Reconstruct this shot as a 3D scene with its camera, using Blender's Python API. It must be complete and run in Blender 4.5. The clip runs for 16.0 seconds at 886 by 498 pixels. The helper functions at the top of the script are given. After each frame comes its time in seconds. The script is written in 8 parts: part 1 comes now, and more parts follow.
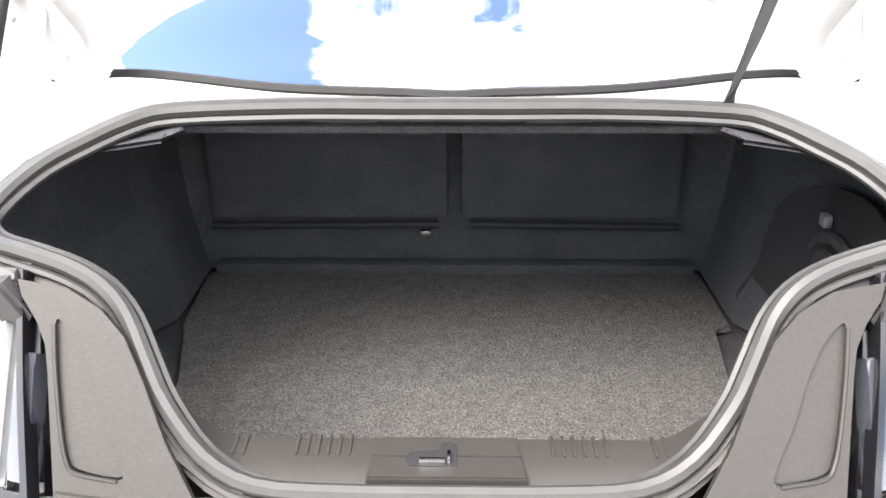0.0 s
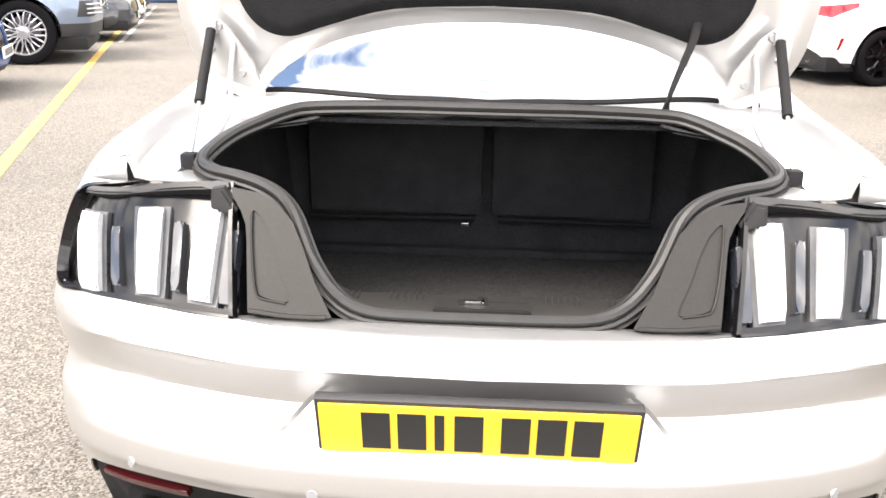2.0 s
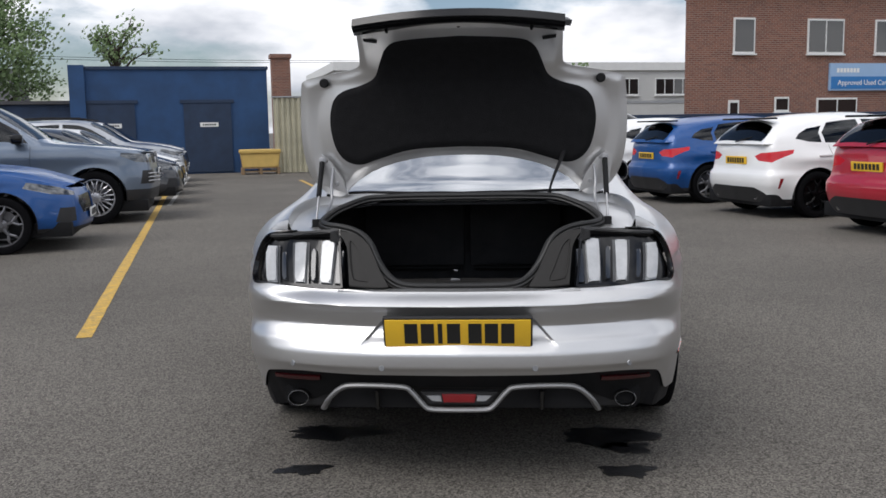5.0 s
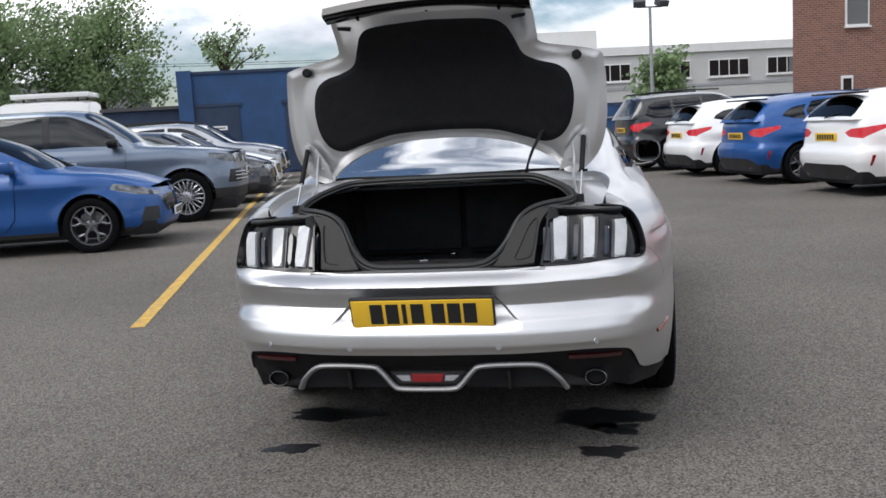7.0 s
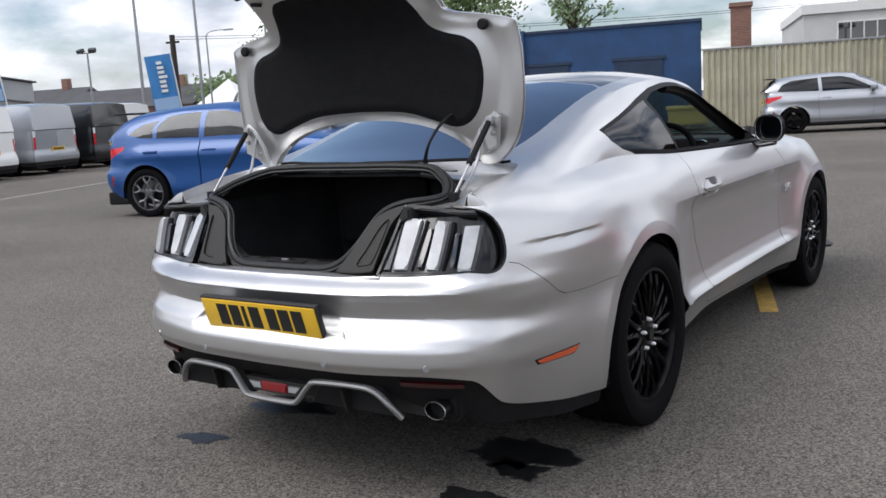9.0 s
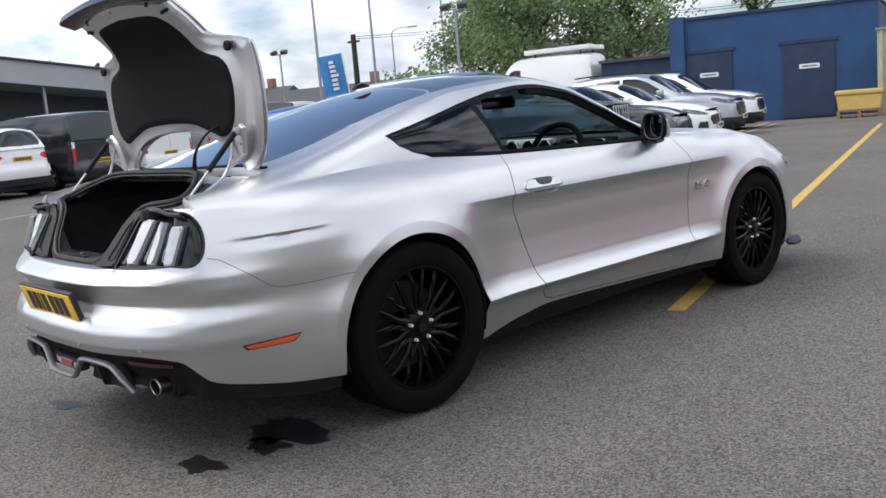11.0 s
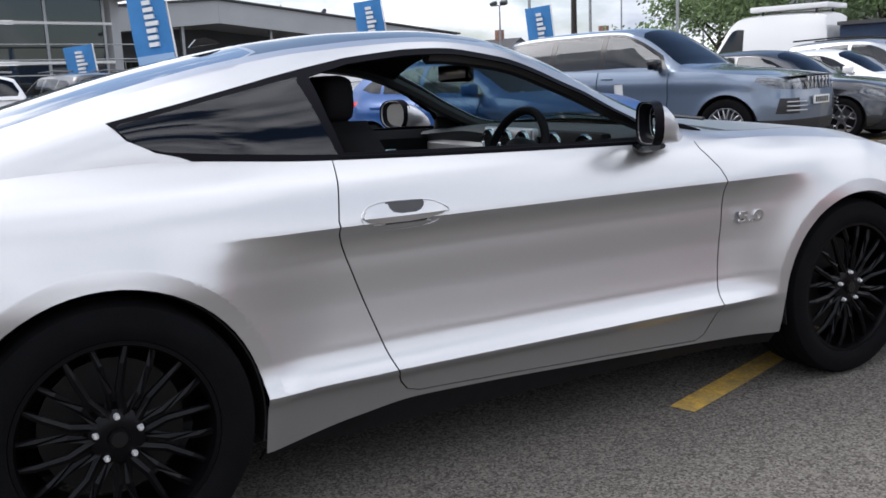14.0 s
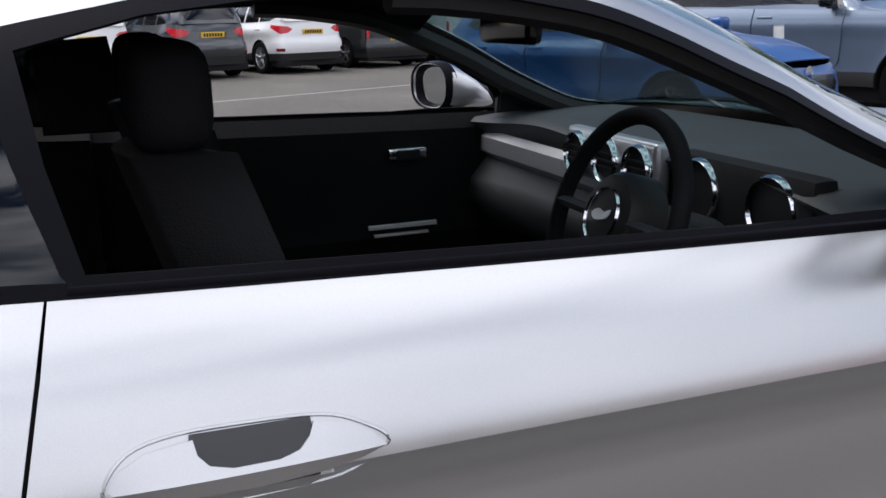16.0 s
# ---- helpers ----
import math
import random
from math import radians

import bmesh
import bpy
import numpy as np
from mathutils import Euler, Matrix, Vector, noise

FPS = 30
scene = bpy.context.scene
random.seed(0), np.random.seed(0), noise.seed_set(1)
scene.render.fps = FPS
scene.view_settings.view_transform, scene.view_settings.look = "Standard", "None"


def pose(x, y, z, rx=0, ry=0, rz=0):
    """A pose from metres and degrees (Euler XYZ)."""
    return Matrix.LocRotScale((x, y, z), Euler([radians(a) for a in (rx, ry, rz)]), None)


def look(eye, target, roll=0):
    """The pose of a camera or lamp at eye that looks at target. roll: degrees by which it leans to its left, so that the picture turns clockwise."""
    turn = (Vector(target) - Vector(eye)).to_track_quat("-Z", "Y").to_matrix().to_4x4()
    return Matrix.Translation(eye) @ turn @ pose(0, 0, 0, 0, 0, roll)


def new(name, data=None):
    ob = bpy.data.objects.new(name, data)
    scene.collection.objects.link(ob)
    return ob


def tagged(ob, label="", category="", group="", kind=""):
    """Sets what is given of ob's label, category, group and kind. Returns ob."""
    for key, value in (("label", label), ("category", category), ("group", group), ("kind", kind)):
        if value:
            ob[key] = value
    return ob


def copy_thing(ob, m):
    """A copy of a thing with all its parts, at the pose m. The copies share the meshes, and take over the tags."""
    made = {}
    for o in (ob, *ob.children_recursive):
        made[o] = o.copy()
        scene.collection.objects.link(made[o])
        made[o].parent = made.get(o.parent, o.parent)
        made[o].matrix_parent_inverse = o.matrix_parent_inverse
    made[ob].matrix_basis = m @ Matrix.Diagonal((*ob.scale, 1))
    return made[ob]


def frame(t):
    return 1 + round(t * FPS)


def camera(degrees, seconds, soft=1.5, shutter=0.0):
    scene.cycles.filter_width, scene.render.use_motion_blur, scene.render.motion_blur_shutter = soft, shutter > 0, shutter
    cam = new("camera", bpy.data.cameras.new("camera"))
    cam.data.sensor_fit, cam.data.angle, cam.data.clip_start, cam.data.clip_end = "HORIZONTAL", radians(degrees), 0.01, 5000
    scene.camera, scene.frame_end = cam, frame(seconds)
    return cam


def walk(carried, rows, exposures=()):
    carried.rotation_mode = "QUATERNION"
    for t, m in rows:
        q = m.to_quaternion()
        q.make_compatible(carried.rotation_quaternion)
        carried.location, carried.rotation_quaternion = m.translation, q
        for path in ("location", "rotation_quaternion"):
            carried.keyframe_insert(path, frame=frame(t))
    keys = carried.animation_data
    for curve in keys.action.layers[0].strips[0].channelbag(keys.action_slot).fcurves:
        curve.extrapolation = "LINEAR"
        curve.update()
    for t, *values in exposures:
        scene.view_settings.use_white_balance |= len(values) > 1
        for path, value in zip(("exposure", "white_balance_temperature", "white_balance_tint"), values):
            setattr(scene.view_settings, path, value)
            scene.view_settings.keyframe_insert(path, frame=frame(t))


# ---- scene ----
cam = camera(51.8, 16.0, soft=1.6)

PATH = [
    (0, (0.014, -0.631, 1.365), (-0.026, 1.191, 0.541), -0.3),
    (0.5, (0.011, -0.651, 1.36), (-0.025, 1.164, 0.523), -0.4),
    (1, (0.014, -0.738, 1.331), (-0.015, 1.104, 0.55), 0.1),
    (1.5, (0.035, -0.995, 1.317), (-0.029, 0.889, 0.646), 1.6),
    (2, (0.007, -1.336, 1.332), (-0.091, 0.568, 0.73), 1.0),
    (2.5, (0.044, -1.726, 1.329), (-0.062, 0.198, 0.793), 0.3),
    (3, (0.059, -2.151, 1.329), (-0.045, -0.213, 0.846), 0.4),
    (3.5, (0.028, -2.57, 1.312), (-0.077, -0.608, 0.935), 0.0),
    (4, (0.107, -2.934, 1.319), (-0.019, -0.961, 1.015), -0.4),
    (6.3, (0.217, -3.232, 1.302), (0.078, -1.253, 1.052), -2.0),
    (6.5, (0.341, -3.234, 1.281), (0.141, -1.26, 1.029), -2.6),
    (7, (0.708, -3.148, 1.262), (0.327, -1.203, 0.994), -3.3),
    (7.5, (1.093, -2.922, 1.263), (0.55, -1.017, 0.982), -3.6),
    (8, (1.493, -2.731, 1.269), (0.761, -0.895, 0.961), -3.8),
    (8.5, (1.831, -2.412, 1.252), (0.899, -0.674, 0.923), -3.3),
    (9, (2.19, -2.078, 1.255), (1.065, -0.454, 0.943), -3.5),
    (9.5, (2.557, -1.772, 1.249), (1.308, -0.241, 0.94), -3.3),
    (10, (2.951, -1.539, 1.252), (1.611, -0.09, 0.926), -3.9),
    (10.2, (3.142, -1.488, 1.223), (1.769, -0.068, 0.913), -4.4),
    (12.3, (3.934, -0.458, 1.189), (2.34, 0.7, 0.848), -4.0),
    (12.5, (3.968, -0.301, 1.182), (2.341, 0.814, 0.849), -4.0),
    (13, (3.828, 0.1, 1.188), (2.151, 1.138, 0.854), -3.4),
    (13.5, (3.518, 0.498, 1.188), (1.803, 1.464, 0.833), -2.4),
    (14, (3.198, 0.841, 1.198), (1.459, 1.759, 0.833), -2.4),
    (14.5, (2.877, 1.167, 1.239), (1.097, 1.996, 0.855), -1.5),
    (15, (2.442, 1.446, 1.255), (0.646, 2.22, 0.838), -0.8),
    (15.5, (2.068, 1.688, 1.261), (0.25, 2.387, 0.807), -1.9),
    (16, (1.709, 1.856, 1.249), (-0.114, 2.507, 0.748), -1.4),
]
EXPOSURES = [(0.0, 3.3, 6950, 12), (0.5, 3.68, 6950, 12), (1.0, 3.95, 6950, 12), (1.5, 3.9, 7000, 13), (1.8, 3.1, 7100, 13), (2.0, 2.3, 7150, 13), (2.3, 1.3, 7200, 13), (2.6, 0.7, 7200, 13), (3.0, 0.15, 7100, 13), (3.5, -0.4, 6950, 13), (4.2, -0.28, 6500, 12), (7.0, 0.2, 6350, 11), (9.0, 0.25, 6350, 12), (10.0, 0.32, 6300, 12), (12.5, 0.44, 6250, 12), (14.5, 0.40, 6250, 13), (16.0, 0.38, 6250, 14)]
walk(cam, [(t, look(eye, target, roll)) for t, eye, target, roll in PATH], EXPOSURES)

# ---- world and sun ----
SUN_ELEV, SUN_AZ = 54.0, -138.0   # degrees; azimuth of the way towards the sun, anticlockwise from +x
world = bpy.data.worlds.new("sky_world")
scene.world = world
world.use_nodes = True
wn, wl = world.node_tree.nodes, world.node_tree.links
wn.clear()
w_out = wn.new("ShaderNodeOutputWorld")
w_bg = wn.new("ShaderNodeBackground")
w_bg.inputs["Strength"].default_value = 0.105
w_sky = wn.new("ShaderNodeTexSky")
w_sky.sky_type, w_sky.sun_disc = "NISHITA", False
w_sky.sun_elevation, w_sky.sun_rotation = radians(SUN_ELEV), radians(90 - SUN_AZ)
w_sky.air_density, w_sky.dust_density, w_sky.ozone_density = 1.0, 1.2, 1.5
# broken cloud cover with a wide blue gap ahead of the coupe
w_co = wn.new("ShaderNodeTexCoord")
w_map = wn.new("ShaderNodeMapping")
w_map.inputs["Scale"].default_value = (1.0, 1.0, 2.6)
w_map.inputs["Location"].default_value = (0.35, 0.2, 0.1)
w_n1 = wn.new("ShaderNodeTexNoise")
w_n1.inputs["Scale"].default_value, w_n1.inputs["Detail"].default_value, w_n1.inputs["Roughness"].default_value = 2.6, 9.0, 0.56
w_ramp = wn.new("ShaderNodeValToRGB")
w_ramp.color_ramp.elements[0].position, w_ramp.color_ramp.elements[1].position = 0.455, 0.56
w_n2 = wn.new("ShaderNodeTexNoise")
w_n2.inputs["Scale"].default_value, w_n2.inputs["Detail"].default_value = 5.5, 8.0
w_grey = wn.new("ShaderNodeValToRGB")
w_grey.color_ramp.elements[0].position, w_grey.color_ramp.elements[0].color = 0.32, (5.2, 5.7, 6.5, 1)
w_grey.color_ramp.elements[1].position, w_grey.color_ramp.elements[1].color = 0.62, (14.5, 14.5, 14.7, 1)
w_mix = wn.new("ShaderNodeMix")
w_mix.data_type = "RGBA"
wl.new(w_co.outputs["Generated"], w_map.inputs["Vector"])
wl.new(w_map.outputs["Vector"], w_n1.inputs["Vector"])
wl.new(w_map.outputs["Vector"], w_n2.inputs["Vector"])
w_dot = wn.new("ShaderNodeVectorMath")
w_dot.operation, w_dot.inputs[1].default_value = "DOT_PRODUCT", (-0.64, 0.47, 0.61)
wl.new(w_co.outputs["Generated"], w_dot.inputs[0])
w_thin = wn.new("ShaderNodeMapRange")
w_thin.inputs["From Min"].default_value, w_thin.inputs["From Max"].default_value = 0.865, 0.93
w_thin.inputs["To Min"].default_value, w_thin.inputs["To Max"].default_value = 0.052, -0.15
wl.new(w_dot.outputs["Value"], w_thin.inputs["Value"])
w_sum = wn.new("ShaderNodeMath")
wl.new(w_n1.outputs["Fac"], w_sum.inputs[0])
wl.new(w_thin.outputs["Result"], w_sum.inputs[1])
wl.new(w_sum.outputs["Value"], w_ramp.inputs["Fac"])
wl.new(w_n2.outputs["Fac"], w_grey.inputs["Fac"])
wl.new(w_ramp.outputs["Color"], w_mix.inputs["Factor"])
wl.new(w_sky.outputs["Color"], w_mix.inputs["A"])
# an overcast sky is brighter overhead than at the horizon
w_sep = wn.new("ShaderNodeSeparateXYZ")
wl.new(w_co.outputs["Generated"], w_sep.inputs["Vector"])
w_gain = wn.new("ShaderNodeMapRange")
w_gain.inputs["From Min"].default_value, w_gain.inputs["From Max"].default_value = 0.0, 0.60
w_gain.inputs["To Min"].default_value, w_gain.inputs["To Max"].default_value = 0.80, 1.25
wl.new(w_sep.outputs["Z"], w_gain.inputs["Value"])
w_scale = wn.new("ShaderNodeVectorMath")
w_scale.operation = "SCALE"
wl.new(w_grey.outputs["Color"], w_scale.inputs[0])
wl.new(w_gain.outputs["Result"], w_scale.inputs["Scale"])
wl.new(w_scale.outputs["Vector"], w_mix.inputs["B"])
wl.new(w_mix.outputs["Result"], w_bg.inputs["Color"])
wl.new(w_bg.outputs["Background"], w_out.inputs["Surface"])

sun_data = bpy.data.lights.new("sun", "SUN")
sun_data.energy, sun_data.angle, sun_data.color = 1.8, radians(36), (1.0, 0.965, 0.92)
sun = new("sun", sun_data)
sun_way = Vector((math.cos(radians(SUN_AZ)) * math.cos(radians(SUN_ELEV)), math.sin(radians(SUN_AZ)) * math.cos(radians(SUN_ELEV)), math.sin(radians(SUN_ELEV))))
sun.matrix_world = look(sun_way * 60, (0, 0, 0))


# ---- materials ----
def material(name, colour, rough=0.5, metal=0.0, coat=0.0, vary=0.0, scale=8.0, bump=0.0, bump_scale=60.0, spec=0.5, second=None, transmission=0.0, fine=0.0, fine_scale=200.0, emit=0.0, random_tint=0.0):
    """A surface: base colour varied by two noises (broad stains, fine grain), and a relief."""
    m = bpy.data.materials.new(name)
    m.use_nodes = True
    n, k = m.node_tree.nodes, m.node_tree.links
    b = n["Principled BSDF"]
    b.inputs["Roughness"].default_value = rough
    b.inputs["Metallic"].default_value = metal
    b.inputs["Coat Weight"].default_value = coat
    b.inputs["Coat Roughness"].default_value = 0.04
    b.inputs["Specular IOR Level"].default_value = spec
    b.inputs["Transmission Weight"].default_value = transmission
    colour = (*colour, 1)
    b.inputs["Base Color"].default_value = colour
    if emit:
        b.inputs["Emission Color"].default_value, b.inputs["Emission Strength"].default_value = colour, emit
    co = n.new("ShaderNodeTexCoord")
    last = None
    if vary or second:
        t = n.new("ShaderNodeTexNoise")
        t.inputs["Scale"].default_value, t.inputs["Detail"].default_value, t.inputs["Roughness"].default_value = scale, 6.0, 0.6
        k.new(co.outputs["Object"], t.inputs["Vector"])
        r = n.new("ShaderNodeValToRGB")
        other = (*second, 1) if second else tuple(c * (1 - vary) for c in colour[:3]) + (1,)
        r.color_ramp.elements[0].color, r.color_ramp.elements[1].color = other, colour
        r.color_ramp.elements[0].position, r.color_ramp.elements[1].position = 0.3, 0.68
        k.new(t.outputs["Fac"], r.inputs["Fac"])
        last = r.outputs["Color"]
    if fine:
        t = n.new("ShaderNodeTexNoise")
        t.inputs["Scale"].default_value, t.inputs["Detail"].default_value = fine_scale, 3.0
        k.new(co.outputs["Object"], t.inputs["Vector"])
        r = n.new("ShaderNodeMapRange")
        r.inputs["From Min"].default_value, r.inputs["From Max"].default_value = 0.3, 0.7
        r.inputs["To Min"].default_value, r.inputs["To Max"].default_value = 1 - fine, 1 + fine
        k.new(t.outputs["Fac"], r.inputs["Value"])
        x = n.new("ShaderNodeMix")
        x.data_type, x.blend_type = "RGBA", "MULTIPLY"
        x.inputs["Factor"].default_value = 1.0
        if last:
            k.new(last, x.inputs["A"])
        else:
            x.inputs["A"].default_value = colour
        k.new(r.outputs["Result"], x.inputs["B"])
        last = x.outputs["Result"]
    if random_tint:
        o = n.new("ShaderNodeObjectInfo")
        r = n.new("ShaderNodeMapRange")
        r.inputs["To Min"].default_value, r.inputs["To Max"].default_value = 1 - random_tint, 1 + random_tint
        k.new(o.outputs["Random"], r.inputs["Value"])
        x = n.new("ShaderNodeMix")
        x.data_type, x.blend_type = "RGBA", "MULTIPLY"
        x.inputs["Factor"].default_value = 1.0
        if last:
            k.new(last, x.inputs["A"])
        else:
            x.inputs["A"].default_value = colour
        k.new(r.outputs["Result"], x.inputs["B"])
        last = x.outputs["Result"]
    if last:
        k.new(last, b.inputs["Base Color"])
    if bump:
        t = n.new("ShaderNodeTexNoise")
        t.inputs["Scale"].default_value, t.inputs["Detail"].default_value = bump_scale, 5.0
        k.new(co.outputs["Object"], t.inputs["Vector"])
        u = n.new("ShaderNodeBump")
        u.inputs["Strength"].default_value, u.inputs["Distance"].default_value = min(1.0, bump), 0.01
        k.new(t.outputs["Fac"], u.inputs["Height"])
        k.new(u.outputs["Normal"], b.inputs["Normal"])
    return m


def asphalt_material():
    """Worn asphalt: grey aggregate specks in dark binder, broad paler and darker patches."""
    m = material("asphalt", (0.130, 0.119, 0.104), rough=0.92, vary=0.30, scale=0.35, fine=0.0, bump=0.55, bump_scale=140.0, spec=0.25)
    n, k = m.node_tree.nodes, m.node_tree.links
    b = n["Principled BSDF"]
    base = b.inputs["Base Color"].links[0].from_socket
    co = n.new("ShaderNodeTexCoord")
    v = n.new("ShaderNodeTexVoronoi")
    v.inputs["Scale"].default_value = 150.0
    k.new(co.outputs["Object"], v.inputs["Vector"])
    bw = n.new("ShaderNodeRGBToBW")
    k.new(v.outputs["Color"], bw.inputs["Color"])
    r = n.new("ShaderNodeMapRange")
    r.inputs["From Min"].default_value, r.inputs["From Max"].default_value = 0.2, 0.85
    r.inputs["To Min"].default_value, r.inputs["To Max"].default_value = 0.45, 1.75
    k.new(bw.outputs["Val"], r.inputs["Value"])
    x = n.new("ShaderNodeMix")
    x.data_type, x.blend_type = "RGBA", "MULTIPLY"
    x.inputs["Factor"].default_value = 1.0
    k.new(base, x.inputs["A"])
    k.new(r.outputs["Result"], x.inputs["B"])
    k.new(x.outputs["Result"], b.inputs["Base Color"])
    return m


def paint(name, colour, metal=0.0, rough=0.4, flake=0.0, coat=1.0, coat_rough=0.04):
    m = material(name, colour, rough=rough, metal=metal, coat=coat, fine=flake, fine_scale=900.0)
    m.node_tree.nodes["Principled BSDF"].inputs["Coat Roughness"].default_value = coat_rough
    return m


def glass_material(name, tint, rough=0.0, thick=0.5, power=4.0, most=0.70):
    """A thin pane: a share of tinted see-through, and mirror gloss by angle."""
    m = bpy.data.materials.new(name)
    m.use_nodes = True
    n, k = m.node_tree.nodes, m.node_tree.links
    n.clear()
    out = n.new("ShaderNodeOutputMaterial")
    tr = n.new("ShaderNodeBsdfTransparent")
    tr.inputs["Color"].default_value = (*tint, 1)
    gl = n.new("ShaderNodeBsdfGlossy")
    gl.inputs["Roughness"].default_value = rough
    gl.inputs["Color"].default_value = (0.95, 0.97, 1.0, 1)
    lw = n.new("ShaderNodeLayerWeight")
    lw.inputs["Blend"].default_value = 0.5
    po = n.new("ShaderNodeMath")
    po.operation, po.inputs[1].default_value = "POWER", power
    k.new(lw.outputs["Facing"], po.inputs[0])
    fr = n.new("ShaderNodeMapRange")
    fr.inputs["To Min"].default_value, fr.inputs["To Max"].default_value = 0.07 * thick, most
    k.new(po.outputs["Value"], fr.inputs["Value"])
    mx = n.new("ShaderNodeMixShader")
    k.new(fr.outputs["Result"], mx.inputs["Fac"])
    k.new(tr.outputs["BSDF"], mx.inputs[1])
    k.new(gl.outputs["BSDF"], mx.inputs[2])
    k.new(mx.outputs["Shader"], out.inputs["Surface"])
    return m


ASPHALT = asphalt_material()
SILVER = paint("silver_paint", (0.58, 0.58, 0.58), metal=0.88, rough=0.35, flake=0.05, coat=0.35, coat_rough=0.06)
BLUE_PAINT = paint("blue_paint", (0.004, 0.062, 0.23), metal=0.2, rough=0.36, flake=0.08, coat=0.4)
WHITE_PAINT = paint("white_paint", (0.78, 0.78, 0.77), rough=0.4)
GREY_BLUE = paint("grey_blue_paint", (0.15, 0.19, 0.25), metal=0.5, rough=0.34, flake=0.06)
BLACK_PAINT = paint("black_paint", (0.006, 0.007, 0.008), rough=0.3, coat=0.7)
DARK_GREY = paint("dark_grey_paint", (0.035, 0.037, 0.042), metal=0.4, rough=0.3)
RED_PAINT = paint("red_paint", (0.42, 0.012, 0.03), rough=0.35, metal=0.2)
PALE_SILVER = paint("pale_silver_paint", (0.36, 0.375, 0.40), metal=0.6, rough=0.36, flake=0.05)
GLOSS_BLACK = material("gloss_black", (0.005, 0.005, 0.006), rough=0.14, spec=0.4)
SATIN_BLACK = material("satin_black", (0.005, 0.005, 0.007), rough=0.42, spec=0.06, fine=0.1)
NUT = material("bright_steel", (0.80, 0.80, 0.80), rough=0.35, metal=0.5)
BLACK_PLASTIC = material("black_plastic", (0.018, 0.018, 0.019), rough=0.55, bump=0.12, bump_scale=700.0, fine=0.15)
TRIM_PLASTIC = material("trim_plastic", (0.017, 0.016, 0.015), spec=0.22, rough=0.45, bump=0.15, bump_scale=900.0, fine=0.12)
RUBBER = material("rubber", (0.011, 0.011, 0.012), spec=0.2, rough=0.72, vary=0.3, scale=20.0)
TYRE = material("tyre_rubber", (0.0045, 0.0045, 0.0055), spec=0.10, rough=0.85, vary=0.35, scale=14.0, bump=0.25, bump_scale=240.0)
WHEEL_BLACK = material("black_alloy", (0.0025, 0.0025, 0.0032), rough=0.28, spec=0.15)
BRAKE_STEEL = material("brake_steel", (0.014, 0.014, 0.014), rough=0.55, metal=0.4, vary=0.3, scale=12.0)
WHEEL_GREY = material("grey_alloy", (0.16, 0.16, 0.17), rough=0.34, metal=0.7)
WHEEL_SILVER = material("silver_alloy", (0.5, 0.5, 0.52), rough=0.3, metal=0.8)
CHROME = material("chrome", (0.75, 0.75, 0.77), rough=0.12, metal=1.0)
BRUSHED = material("brushed_metal", (0.42, 0.42, 0.43), rough=0.42, metal=0.85, fine=0.12, fine_scale=260.0)
CARPET = material("boot_carpet", (0.078, 0.077, 0.076), rough=0.98, vary=0.35, scale=60.0, fine=0.5, fine_scale=230.0, bump=0.9, bump_scale=420.0, spec=0.1)
LINER = material("boot_liner", (0.036, 0.037, 0.040), rough=0.97, vary=0.35, scale=9.0, fine=0.25, fine_scale=300.0, bump=0.5, bump_scale=300.0, spec=0.15)
FELT = material("lid_felt", (0.012, 0.012, 0.013), rough=0.95, vary=0.3, scale=30.0, bump=0.4, bump_scale=260.0, spec=0.15)
LEATHER = material("black_leather", (0.008, 0.008, 0.009), spec=0.12, rough=0.7, bump=0.3, bump_scale=320.0, vary=0.2, scale=10.0)
DASH = material("dash_plastic", (0.032, 0.036, 0.038), rough=0.55, bump=0.25, bump_scale=520.0)
PLATE_YELLOW = material("plate_yellow", (0.82, 0.50, 0.03), rough=0.35, vary=0.06, scale=18.0, coat=0.3)
PLATE_WHITE = material("plate_white", (0.75, 0.75, 0.73), rough=0.35)
PLATE_BAR = material("plate_black", (0.012, 0.012, 0.012), rough=0.5)
LAMP_WHITE = material("lamp_white", (0.80, 0.81, 0.82), rough=0.18, coat=0.8, fine=0.08, fine_scale=120.0)
LAMP_RED = material("lamp_red", (0.22, 0.006, 0.010), rough=0.12, coat=1.0)
LAMP_LIT = material("lamp_red_bright", (0.55, 0.010, 0.020), rough=0.2, coat=0.3)
LAMP_AMBER = material("lamp_amber", (0.60, 0.085, 0.015), rough=0.15, coat=1.0)
HEAD_LAMP = material("head_lamp_glass", (0.16, 0.17, 0.18), rough=0.1, metal=0.5, coat=0.8, vary=0.7, scale=16.0)
LAMP_CLEAR = material("lamp_clear", (0.55, 0.57, 0.6), rough=0.12, metal=0.6, coat=0.8)
SMOKED = glass_material("smoked_glass", (0.10, 0.11, 0.11), thick=0.6)
TINTED = glass_material("tinted_glass", (0.24, 0.27, 0.27), thick=0.55)
QUARTER_GLASS = glass_material("privacy_glass", (0.07, 0.075, 0.075), rough=0.03, thick=0.6, most=0.5)
REAR_GLASS = glass_material("rear_window_glass", (0.16, 0.18, 0.18), thick=1.8, power=2.2, most=0.98)
SCREEN_GLASS = glass_material("windscreen_glass", (0.48, 0.58, 0.58), thick=0.8)
HEADCLOTH = material("head_cloth", (0.018, 0.018, 0.019), rough=0.95, vary=0.2, scale=20.0, spec=0.1)
